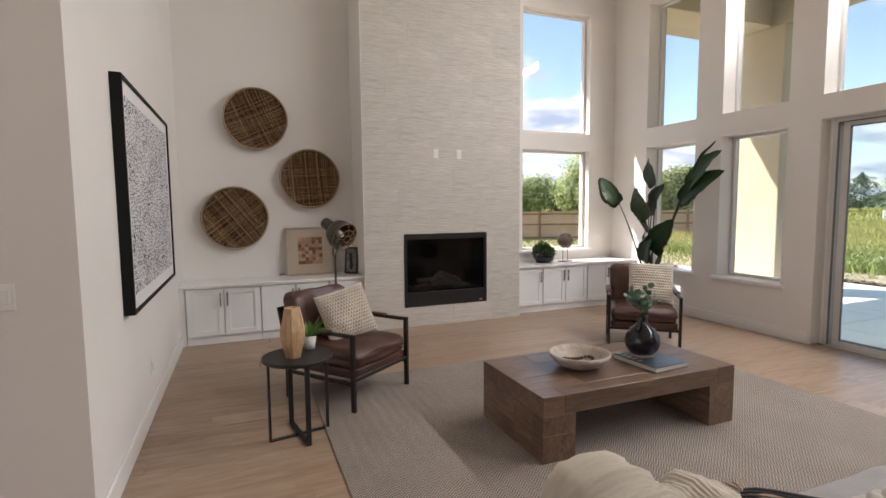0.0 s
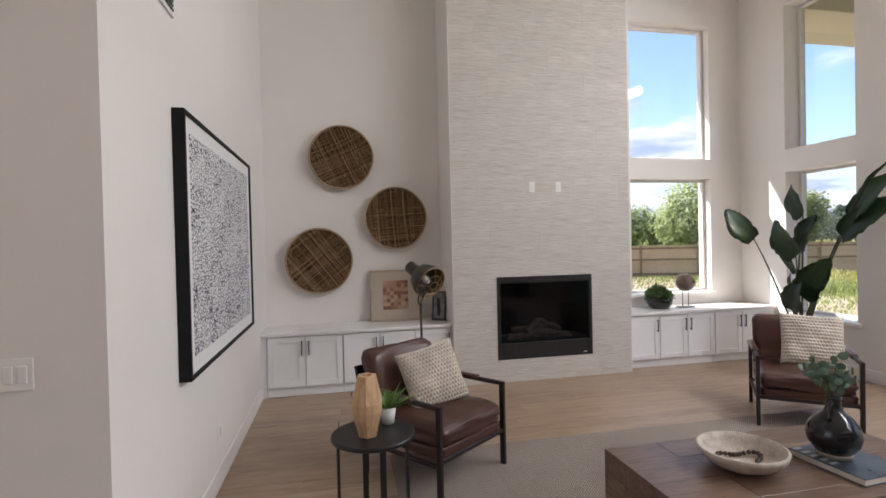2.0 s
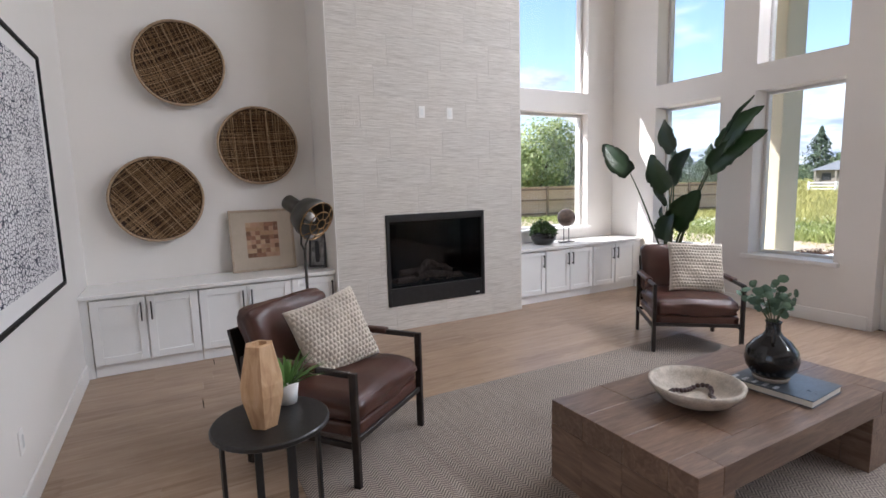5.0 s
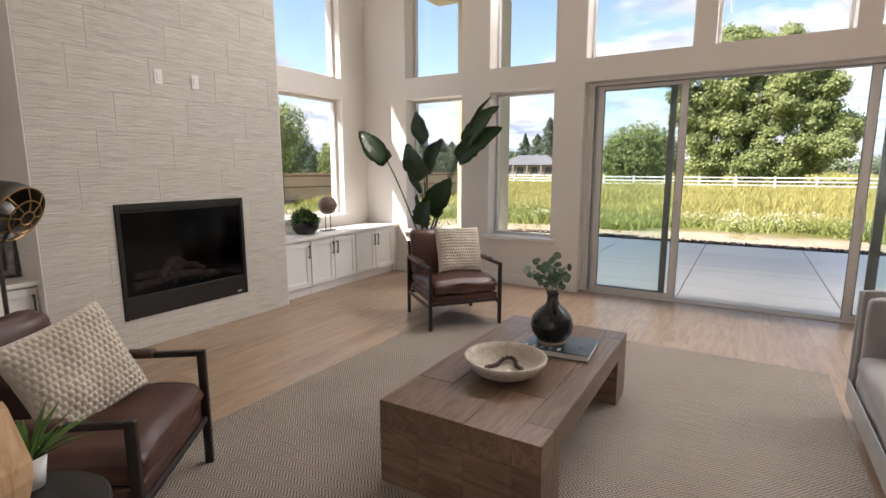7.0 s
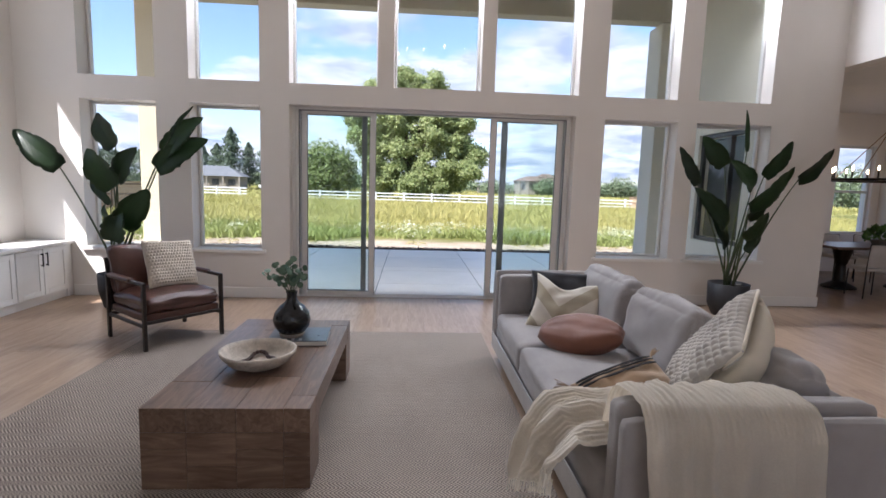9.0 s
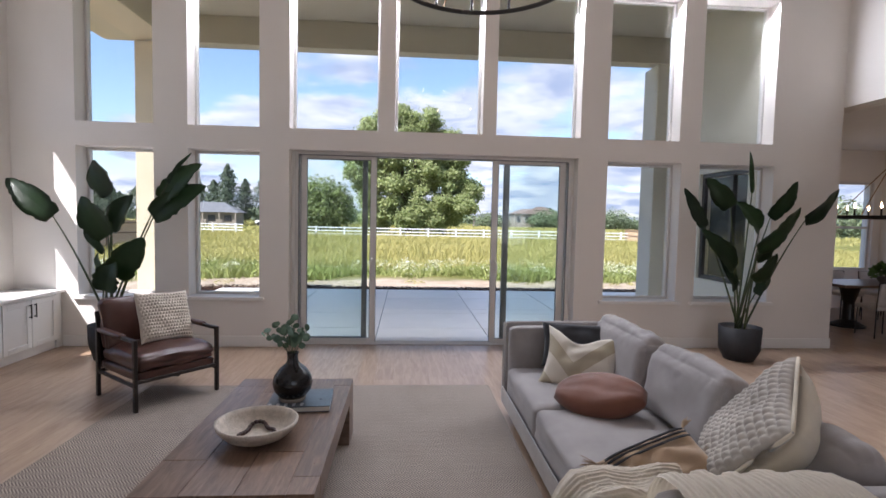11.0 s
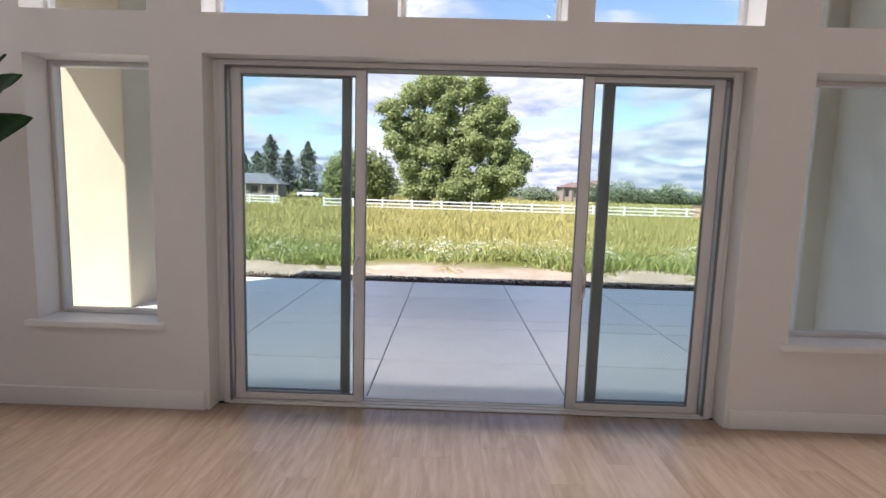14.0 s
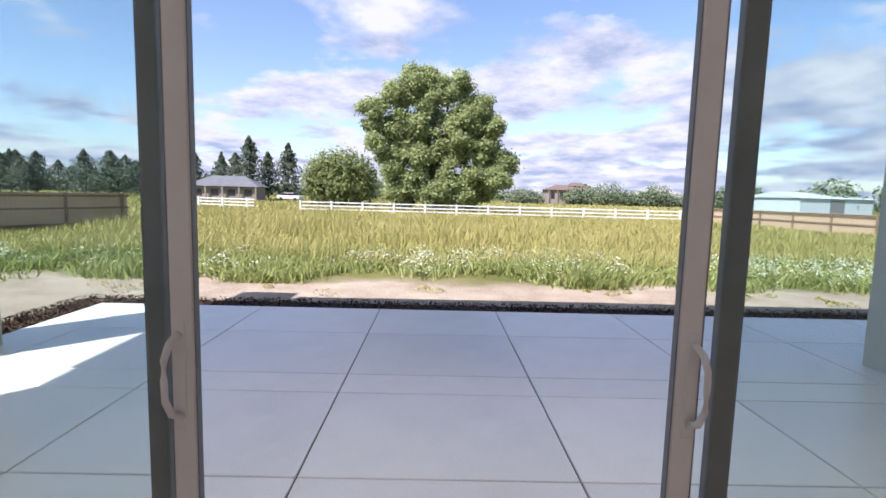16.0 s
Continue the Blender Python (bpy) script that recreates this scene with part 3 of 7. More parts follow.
SAGE = leaf_mat("eucalyptus_leaf", (0.060, 0.115, 0.075), (0.13, 0.20, 0.13), 0.55)
FERN = leaf_mat("bright_green_leaf", (0.05, 0.12, 0.025), (0.13, 0.25, 0.05), 0.5)
MOSS = leaf_mat("moss_green_leaf", (0.025, 0.065, 0.015), (0.09, 0.17, 0.04), 0.6)


def rug_mat():
    k = Mat("herringbone_rug", 0.95, spec=0.12)
    s = k.n.new("ShaderNodeSeparateXYZ")
    k.l.new(k.tc, s.inputs[0])
    band = 0.082
    zig = k.math("MULTIPLY", k.math("PINGPONG", s.outputs[0], band / 2), 1.0)
    thread = k.math("FRACT", k.math("MULTIPLY", k.math("ADD", s.outputs[1], k.math("ADD", zig, k.math("MULTIPLY", k.noise(9, 3), 0.006))), 48.0))
    tri = k.math("PINGPONG", thread, 0.5)
    line = k.ramp(tri, (0.13, (0, 0, 0)), (0.30, (1, 1, 1)))
    ridge = k.math("PINGPONG", k.math("MULTIPLY", s.outputs[0], 1.0), band / 2)
    tone = k.ramp(k.noise(2.0, 5, 0.6), (0.3, (0.40, 0.335, 0.285)), (0.7, (0.50, 0.425, 0.36)))
    c = k.mix(line, k.mix(0.88, tone, (0.085, 0.068, 0.058)), tone)
    k.color(k.mix(k.math("MULTIPLY", k.noise(240.0, 2), 0.3), c, (0.22, 0.19, 0.17)))
    k.bump(k.math("ADD", k.math("MULTIPLY", tri, 1.4), k.math("ADD", k.math("MULTIPLY", ridge, 9.0), k.math("MULTIPLY", k.noise(220.0, 2), 0.4))), 0.8, 0.006)
    return k.m


RUG = rug_mat()


# ---------------------------------------------------------------- soft shapes
def grid_shell(n, f):
    """Two skins (front, back) over an n x n grid, closed at the rim. f(u, v, side) gives a place; u, v in -1..1."""
    bm = bmesh.new()
    rows = {}
    for side in (1, -1):
        for i in range(n + 1):
            for j in range(n + 1):
                rim = i in (0, n) or j in (0, n)
                if side == -1 and rim:
                    rows[side, i, j] = rows[1, i, j]
                else:
                    rows[side, i, j] = bm.verts.new(f(2 * i / n - 1, 2 * j / n - 1, side))
    for side in (1, -1):
        for i in range(n):
            for j in range(n):
                q = [rows[side, i, j], rows[side, i + 1, j], rows[side, i + 1, j + 1], rows[side, i, j + 1]]
                bm.faces.new(q if side == 1 else q[::-1])
    return bm


def pillow_mesh(w, h, t, n=22, seed=0, slump=0.0, knit=0.0, cells=18, sides=(1, -1), pinch=0.06, lens=0.0, sag=0.0, crumple=0.16):
    """A stuffed square pillow in the local xz plane, thickness along y (front = -y)."""
    def f(u, v, side):
        e = (max(0.0, 1 - u ** 4) * max(0.0, 1 - v ** 4)) ** 0.5
        x = u * w / 2 * (1 - pinch * (1 - v * v) * abs(u) ** 3)
        z = v * h / 2 * (1 - pinch * (1 - u * u) * abs(v) ** 3)
        y = -side * t / 2 * e
        wr = noise.noise(Vector((u * 2.2 + seed * 7.1, v * 2.2, side * 3.0))) * crumple * t * e
        y -= side * wr
        if knit and side in sides:
            a, b = (u + 1) / 2 * cells, (v + 1) / 2 * cells * 0.86
            row = math.floor(b)
            s = abs(math.sin(math.pi * (a + 0.5 * (row % 2)))) ** 0.5 * abs(math.sin(math.pi * b)) ** 0.45
            y -= side * knit * s * min(1, e * 2.5)
        z *= 1 - lens * u * u
        z -= sag * max(0.0, v) * math.exp(-((u + 0.15) / 0.45) ** 2)
        x += slump * (v + 1) * 0.3
        return Vector((x, y, z))
    return grid_shell(n, f)


def cushion_mesh(w, d, h, r=0.06, crown=0.03, seed=0, wr=0.012, n=18, gather=0.0):
    """A boxy upholstered cushion, base at z = 0, centred in x and y, with a crowned top."""
    bm = bmesh.new()
    bmesh.ops.create_cube(bm, size=2.0)
    bmesh.ops.subdivide_edges(bm, edges=bm.edges[:], cuts=n, use_grid_fill=True)
    for v in bm.verts:
        c = v.co
        p = Vector((c.x * w / 2, c.y * d / 2, c.z * h / 2))
        q = Vector((max(-w / 2 + r, min(w / 2 - r, p.x)), max(-d / 2 + r, min(d / 2 - r, p.y)), max(-h / 2 + r, min(h / 2 - r, p.z))))
        o = p - q
        if o.length > 1e-6:
            p = q + o.normalized() * r
        e = (1 - c.x ** 2) * (1 - c.y ** 2)
        if c.z > 0.3:
            p.z += crown * e ** 0.6
        p += Vector((c.x, c.y, c.z)) * wr * noise.noise(Vector((c.x * 1.7 + seed * 5.3, c.y * 1.7, c.z * 1.7 + seed)))
        if gather and c.z > 0.2:
            k = min(1.0, (c.z - 0.2) / 0.6)
            pull = noise.noise(Vector((p.x * 19 + c.z * 2 + seed, c.z * 1.6, seed * 3.1)))
            p.y -= c.y * gather * k * abs(pull)
            p.z += gather * 0.9 * k * pull * (1 - c.y * c.y)
        v.co = p + Vector((0, 0, h / 2))
    return bm


def shift(bm, m):
    bmesh.ops.transform(bm, matrix=m, verts=bm.verts)
    return bm


# ---------------------------------------------------------------- built-in cabinets
def cabinet(x0, x1, doors, group):
    """One low base unit against the back wall, doors toward the room."""
    yf = 6.72
    c = thing("base_cabinet", pose(0, 0, 0), "low white painted shaker cabinet with black bar handles", "cabinet", group)
    part("body", boxm(x0, x1, yf + 0.002, 7.262, 0.10, 0.678), CABINET, c)
    part("toe_kick", boxm(x0, x1, yf + 0.02, yf + 0.045, 0.004, 0.098), CABINET, c, "white toe kick")
    w = (x1 - x0) / doors
    for i in range(doors):
        a, b = x0 + i * w + 0.006, x0 + (i + 1) * w - 0.006
        z0, z1 = 0.112, 0.665
        bm = bmesh.new()
        st = 0.062
        box(bm, a, a + st, yf - 0.020, yf, z0, z1, 0.002, 1), box(bm, b - st, b, yf - 0.020, yf, z0, z1, 0.002, 1)
        box(bm, a + st, b - st, yf - 0.020, yf, z0, z0 + st, 0.002, 1), box(bm, a + st, b - st, yf - 0.020, yf, z1 - st, z1, 0.002, 1)
        box(bm, a + st, b - st, yf - 0.009, yf, z0 + st, z1 - st)
        d = part("door", bm, CABINET, c, "shaker door")
        hx = b - 0.032 if (doors == 1 or i % 2 == 0) else a + 0.032
        hb = bmesh.new()
        box(hb, hx - 0.006, hx + 0.006, yf - 0.052, yf - 0.040, 0.46, 0.62, 0.002, 1)
        box(hb, hx - 0.005, hx + 0.005, yf - 0.042, yf - 0.018, 0.468, 0.480)
        box(hb, hx - 0.005, hx + 0.005, yf - 0.042, yf - 0.018, 0.600, 0.612)
        part("handle", hb, BLACK, d, "black bar handle")
    return c


for a, b in ((-0.545, 0.27), (0.275, 1.09), (1.095, 1.53)):
    cabinet(a, b, 1 if b - a < 0.6 else 2, "cabinets beside the chimney")
tagged(part("filler_panel", boxm(-0.609, -0.55, 6.722, 7.262, 0.004, 0.678), CABINET), "white filler panel beside the cabinets", "panel")
for a, b, dd in ((3.82, 4.27, 1), (4.275, 5.09, 2), (5.095, 5.93, 2)):
    cabinet(a, b, dd, "cabinets beside the chimney")
tagged(part("filler_panel", boxm(5.94, 6.036, 6.722, 7.262, 0.004, 0.678), CABINET), "white filler panel beside the cabinets", "panel")
for a, b in ((-0.607, 1.532), (3.808, 6.036)):
    tagged(part("worktop", boxm(a, b, 6.675, 7.266, 0.682, 0.716, bev=0.004, seg=2), QUARTZ), "white stone top over the low cabinets", "worktop")

# ---------------------------------------------------------------- fireplace
fp = thing("fireplace", pose(0, 0, 0), "black framed gas fireplace with glass front and ceramic logs", "fireplace")
x0, x1, z0, z1 = FB
x0, x1, z0, z1 = x0 + 0.002, x1 - 0.002, z0 + 0.002, z1 - 0.002
yb, yg = 7.10, 6.615
part("frame", boxm(x0, x0 + 0.035, 6.585, 6.64, z0, z1, bev=0.003, seg=1), BLACK, fp)
part("frame", boxm(x1 - 0.035, x1, 6.585, 6.64, z0, z1, bev=0.003, seg=1), BLACK, fp)
part("frame", boxm(x0 + 0.035, x1 - 0.035, 6.585, 6.64, z1 - 0.05, z1, bev=0.003, seg=1), BLACK, fp)
part("lower_panel", boxm(x0 + 0.035, x1 - 0.035, 6.592, 6.64, z0, z0 + 0.19, bev=0.003, seg=1), BLACK, fp, "black access panel")
part("maker_plate", boxm(x1 - 0.12, x1 - 0.075, 6.588, 6.592, z0 + 0.03, z0 + 0.042), simple("silver_plate", (0.6, 0.6, 0.6), 0.4, 0.5), fp)
part("inner_frame", boxm(x0 + 0.035, x1 - 0.035, 6.60, 6.62, z1 - 0.075, z1 - 0.05, bev=0.002, seg=1), BLACK, fp)
fg = part("glass", boxm(x0 + 0.036, x1 - 0.036, yg, yg + 0.004, z0 + 0.191, z1 - 0.076), glass("smoked_glass", (0.50, 0.515, 0.55)), fp, "dark glass front")
SOOT_AND_HOLE = simple("soot_black_steel_and_hole", (0.012, 0.012, 0.012), 0.7, var=0.4)
bm = bmesh.new()
box(bm, x0, x1, yb, yb + 0.02, z0, z1), box(bm, x0, x0 + 0.02, 6.645, yb, z0, z1), box(bm, x1 - 0.02, x1, 6.645, yb, z0, z1)
box(bm, x0 + 0.02, x1 - 0.02, 6.645, yb, z0, z0 + 0.20), box(bm, x0 + 0.02, x1 - 0.02, 6.645, yb, z1 - 0.02, z1)
part("firebox", bm, SOOT_AND_HOLE, fp, "black steel firebox")
LOG = simple("ceramic_log", (0.36, 0.26, 0.18), 0.9, var=0.5, scale=18, bump=1.0, fine=60)
rg = random.Random(4)
for i, (a, b) in enumerate((((2.25, 6.80, 0.50), (2.75, 6.86, 0.53)), ((2.60, 6.84, 0.53), (3.05, 6.79, 0.50)), ((2.35, 6.95, 0.56), (2.95, 6.93, 0.58)),
                           ((2.48, 6.78, 0.55), (2.72, 6.95, 0.68)), ((2.95, 6.80, 0.55), (2.72, 6.96, 0.66)))):
    bm = bmesh.new()
    a, b = Vector(a), Vector(b)
    pts = [a.lerp(b, t / 6) + Vector((0, 0, rg.uniform(-0.012, 0.012))) for t in range(7)]
    tube(bm, pts, [0.036 * rg.uniform(0.8, 1.15) for _ in pts], 9)
    part("log", bm, LOG, fp, "charred ceramic log")
bm = bmesh.new()
for i in range(90):
    p = (rg.uniform(2.2, 3.1), rg.uniform(6.72, 7.0), 0.475 + rg.uniform(0, 0.012))
    bmesh.ops.create_icosphere(bm, subdivisions=1, radius=rg.uniform(0.009, 0.018), matrix=Matrix.Translation(p))
tagged(part("embers", bm, LOG, fp, "bed of ceramic embers"), kind="stuff")

# wall plates
def plate(name, m, gangs, label):
    t = thing(name, m, label, "switch plate")
    w = 0.07 + 0.046 * (gangs - 1)
    part("plate", boxm(-w / 2, w / 2, -0.007, 0, -0.06, 0.06, bev=0.003, seg=2), TRIM, t)
    for g in range(gangs):
        cx = (g - (gangs - 1) / 2) * 0.046
        part("rocker", boxm(cx - 0.016, cx + 0.016, -0.011, -0.006, -0.033, 0.033, bev=0.002, seg=1), WHITECER, t)


plate("wall_plate", pose(2.52, CH_Y - 0.001, 2.305), 1, "white blank wall plate on the tile above the fireplace")
plate("wall_plate", pose(2.855, CH_Y - 0.001, 2.305), 1, "white blank wall plate on the tile above the fireplace")
plate("light_switch", pose(-0.91, 3.079, 1.225), 2, "white double light switch on the shaded wall")
plate("power_outlet", pose(-0.609, 4.75, 0.37, 0, 0, 90), 1, "white power outlet low on the wall")
v = thing("air_vent", pose(-0.609, 3.62, 3.15, 0, 0, 90), "white louvred air return high on the wall", "vent")
part("frame", boxm(-0.35, 0.35, -0.012, 0, -0.22, 0.22, bev=0.004, seg=1), TRIM, v)
for i in range(17):
    part("slat", boxm(-0.32, 0.32, -0.019, -0.013, -0.195 + i * 0.0235, -0.195 + i * 0.0235 + 0.013), GUNMETAL, v)

# ---------------------------------------------------------------- wall art
MATTBLACK = simple("matt_black_frame", (0.008, 0.0075, 0.0075), 0.65, var=0.2, scale=20, spec=0.25)
art = thing("framed_print", pose(-0.609, 4.925, 1.6875, 0, 0, 90), "large black framed print of dense dark brush marks", "picture")
W2, H2 = 1.02, 0.7425
for (a, b, c, d) in ((-W2, -W2 + 0.022, -H2, H2), (W2 - 0.022, W2, -H2, H2), (-W2 + 0.022, W2 - 0.022, -H2, -H2 + 0.022), (-W2 + 0.022, W2 - 0.022, H2 - 0.022, H2)):
    part("frame", boxm(a, b, -0.066, 0, c, d, bev=0.002, seg=1), MATTBLACK, art)
part("mount", boxm(-W2 + 0.022, W2 - 0.022, -0.050, -0.002, -H2 + 0.022, H2 - 0.022), simple("white_paper", (0.80, 0.78, 0.77), 0.8, var=0.015), art, "white paper mount")
k = Mat("brush_print", 0.8)
wob = k.n.new("ShaderNodeVectorMath")
wob.operation = "ADD"
nz = k.n.new("ShaderNodeTexNoise")
nz.inputs["Scale"].default_value = 7.0
k.l.new(k.tc, nz.inputs["Vector"])
sc = k.n.new("ShaderNodeVectorMath")
sc.operation = "SCALE"
sc.inputs["Scale"].default_value = 0.9
k.l.new(nz.outputs["Color"], sc.inputs[0])
k.l.new(k.mapped((30.0, 1.0, 40.0)), wob.inputs[0]), k.l.new(sc.outputs[0], wob.inputs[1])
edge = k.voronoi(1.0, wob.outputs[0], "Distance", "DISTANCE_TO_EDGE")
ink = k.ramp(k.math("ADD", edge, k.math("MULTIPLY", k.math("SUBTRACT", k.noise(5.0, 4), 0.5), 0.16)), (0.055, (0.022, 0.024, 0.050)), (0.110, (0.78, 0.76, 0.77)))
k.color(ink)
part("print", boxm(-W2 + 0.13, W2 - 0.13, -0.054, -0.0505, -H2 + 0.115, H2 - 0.115), k.m, art, "print of dense dark marks")

# ---------------------------------------------------------------- woven wall baskets
STRAW = Mat("woven_reed", 0.7, spec=0.2)
STRAW.color(STRAW.ramp(STRAW.island(), (0.0, (0.10, 0.052, 0.024)), (0.3, (0.24, 0.14, 0.068)), (0.7, (0.40, 0.26, 0.14)), (1.0, (0.56, 0.41, 0.25))))
STRAW.bump(STRAW.noise(90.0, 3), 0.4, 0.002)
RIM = simple("pale_reed_rim", (0.36, 0.25, 0.155), 0.7, var=0.25, scale=30, bump=0.5)
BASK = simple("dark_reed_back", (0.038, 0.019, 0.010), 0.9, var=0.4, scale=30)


def basket(x, z, r, turn, seed):
    b = thing("wall_basket", pose(x, 7.266, z), "round brown woven reed basket hung on the wall", "basket", "woven baskets on the wall")
    rot = Matrix.Rotation(radians(90), 4, "X")
    prof = [(0.0, 0.012), (r * 0.6, 0.016), (r * 0.88, 0.045), (r * 0.985, 0.095), (r * 0.955, 0.095), (r * 0.85, 0.055), (r * 0.6, 0.030), (0.0, 0.026)]
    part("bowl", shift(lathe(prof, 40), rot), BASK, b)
    bm = bmesh.new()
    bmesh.ops.create_circle(bm, segments=48, radius=r)
    ring = [v.co.copy() for v in bm.verts]
    bm.clear()
    pts = [p * (0.98 + 0.006 * math.sin(7 * i)) + Vector((0, 0, 0.095)) for i, p in enumerate(ring)]
    tube(bm, pts + [pts[0], pts[1]], 0.012, 6)
    part("rim", shift(bm, rot), RIM, b, "pale reed rim", smooth=True)
    bm = bmesh.new()
    rg = random.Random(seed)
    for d in (0, 1):
        nn = 66
        for i in range(nn):
            if rg.random() < 0.13:
                continue
            o = ((i + 0.5) / nn * 2 - 1) * r * 0.93 + rg.uniform(-0.006, 0.006)
            half = math.sqrt(max(0.0, (r * 0.93) ** 2 - o * o))
            wd = rg.uniform(0.0016, 0.0036)
            tilt = rg.uniform(-0.03, 0.03)
            n2 = 8
            prev = None
            for s in range(n2 + 1):
                q = -half + 2 * half * s / n2
                rr = math.hypot(q, o)
                dep = 0.030 + 0.065 * max(0, (rr / r - 0.45) / 0.5) ** 2 + 0.004 * (1 if (s + i + d) % 2 else -1) + 0.003
                a, c = (q, o + q * tilt) if d == 0 else (o + q * tilt, q)
                e = Vector((0, wd, 0)) if d == 0 else Vector((wd, 0, 0))
                ca = Vector((a, c, dep))
                cur = (bm.verts.new(ca - e), bm.verts.new(ca + Vector((0, 0, 0.004))), bm.verts.new(ca + e))
                if prev:
                    bm.faces.new((prev[0], prev[1], cur[1], cur[0])), bm.faces.new((prev[1], prev[2], cur[2], cur[1]))
                prev = cur
    part("weave", shift(bm, rot @ Matrix.Rotation(radians(turn), 4, "Z")), STRAW.m, b, "crossed brown reed strips")


basket(0.31, 2.73, 0.385, 25, 1)
basket(0.955, 1.985, 0.385, 4, 2)
basket(0.02, 1.48, 0.395, 38, 3)

# ---------------------------------------------------------------- armchairs
def armchair(m):
    """Metal framed lounge chair; front toward -y, origin on the floor at its middle."""
    c = thing("armchair", m, "brown leather lounge chair with a dark metal frame", "chair", "leather lounge chairs")
    w, d = 0.36, 0.36
    fl = boxm(-w - 0.015, -w + 0.015, -d - 0.02, -d + 0.02, 0.0, 0.625, bev=0.004, seg=1)
    part("front_leg", fl, BRONZE, c)
    part("front_leg", boxm(w - 0.015, w + 0.015, -d - 0.02, -d + 0.02, 0.0, 0.625, bev=0.004, seg=1), BRONZE, c)
    for s in (-1, 1):
        part("back_leg", boxm(s * w - 0.015, s * w + 0.015, d - 0.02, d + 0.02, 0.0, 0.625, bev=0.004, seg=1), BRONZE, c)
        part("arm", boxm(s * w - 0.015, s * w + 0.015, -d + 0.02, d - 0.02, 0.595, 0.625, bev=0.004, seg=1), BRONZE, c)
        part("arm_pad", boxm(s * w - 0.03, s * w + 0.03, -0.14, d - 0.05, 0.600, 0.638, bev=0.014, seg=3), LEATHER, c, "leather arm wrap", smooth=True)
        part("side_rail", boxm(s * w - 0.012, s * w + 0.012, -d + 0.02, d - 0.02, 0.215, 0.245, bev=0.003, seg=1), BRONZE, c)
    part("front_rail", boxm(-w + 0.015, w - 0.015, -d - 0.012, -d + 0.012, 0.245, 0.275, bev=0.003, seg=1), BRONZE, c)
    part("back_rail", boxm(-w + 0.015, w - 0.015, d - 0.012, d + 0.012, 0.215, 0.245, bev=0.003, seg=1), BRONZE, c)
    part("seat_base", shift(cushion_mesh(0.685, 0.70, 0.085, 0.025, 0.0, 2, 0.004, 10), pose(0, -0.005, 0.255)), LEATHER, c, smooth=True)
    part("seat", shift(cushion_mesh(0.675, 0.70, 0.135, 0.045, 0.03, 1, 0.014), pose(0, -0.02, 0.335)), LEATHER, c, "creased leather seat cushion", smooth=True)
    part("backrest", shift(cushion_mesh(0.675, 0.155, 0.47, 0.06, 0.01, 5, 0.016), pose(0, 0.27, 0.42, -15)), LEATHER, c, "leather back cushion", smooth=True)
    part("back_frame", shift(boxm(-0.33, 0.33, -0.012, 0.012, 0.0, 0.52, bev=0.004, seg=1), pose(0, 0.375, 0.25, -14)), BRONZE, c)
    return c


# first chair: front legs at (0.85, 4.10) and (1.42, 4.54)
A1 = math.degrees(math.atan2(0.44, 0.57))
f1 = Vector((1.135, 4.32)) + Vector((-math.sin(radians(A1)), math.cos(radians(A1)))) * 0.36
chair1 = pose(f1.x, f1.y, 0.0, 0, 0, A1)
armchair(chair1)
A2 = math.degrees(math.atan2(-0.46, 0.57))
f2 = Vector((4.095, 4.465)) + Vector((-math.sin(radians(A2)), math.cos(radians(A2)))) * 0.36
chair2 = pose(f2.x, f2.y, 0.0, 0, 0, A2)
armchair(chair2)


def knit_pillow(m, w, h, t, label, seed, tilt=0.0):
    p = thing("throw_pillow", m, label, "pillow")
    part("cover", pillow_mesh(w, h, t, 112, seed, knit=0.018, cells=18, sides=(1,)), KNIT, p, smooth=True)
    return p


knit_pillow(chair1 @ pose(0.03, 0.04, 0.675, -22, -12, -26), 0.46, 0.46, 0.14, "cream chunky knit pillow leaning in the leather chair", 1)
knit_pillow(chair2 @ pose(0.10, 0.085, 0.70, -20, 3, 4), 0.50, 0.48, 0.14, "cream chunky knit pillow leaning in the leather chair", 2)

# ---------------------------------------------------------------- side table and what stands on it
st = thing("side_table", pose(0.42, 3.90, 0), "round black wood side table on thin metal legs", "table")
part("tabletop", lathe([(0, 0.552), (0.235, 0.552), (0.242, 0.558), (0.242, 0.572), (0.236, 0.578), (0, 0.578)], 48), BLACKWOOD, st)
for i in range(4):
    a = radians(11 + 90 * i)
    c, s = math.cos(a), math.sin(a)
    r = 0.205
    bm = bmesh.new()
    box(bm, -0.007, 0.007, -0.017, 0.017, 0.0, 0.552, 0.002, 1)
    part("leg", shift(bm, pose(c * r, s * r, 0, 0, 0, math.degrees(a))), BLACK, st)
for i in range(2):
    a = 11 + 90 * i
    part("crossbar", shift(boxm(-0.197, 0.197, -0.017, 0.017, 0.001 + 0.008 * i, 0.009 + 0.008 * i), pose(0, 0, 0, 0, 0, a)), BLACK, st)

wv = thing("wooden_vase", pose(0.39, 3.86, 0.579, 0, 0, 22), "faceted pale carved wood vase on the black table", "vase")
part("body", lathe([(0.0, 0.0), (0.056, 0.0), (0.092, 0.14), (0.094, 0.19), (0.058, 0.345), (0.034, 0.347), (0.030, 0.32), (0.0, 0.31)], 6), PALEWOOD, wv)
pp = thing("potted_succulent", pose(0.52, 4.03, 0.579), "spiky green plant in a small white pot", "plant")
part("pot", lathe([(0, 0), (0.038, 0), (0.052, 0.10), (0.048, 0.10), (0.040, 0.085), (0, 0.085)], 24), WHITECER, pp, "white ceramic pot", smooth=True)
bm = bmesh.new()
rg = random.Random(8)
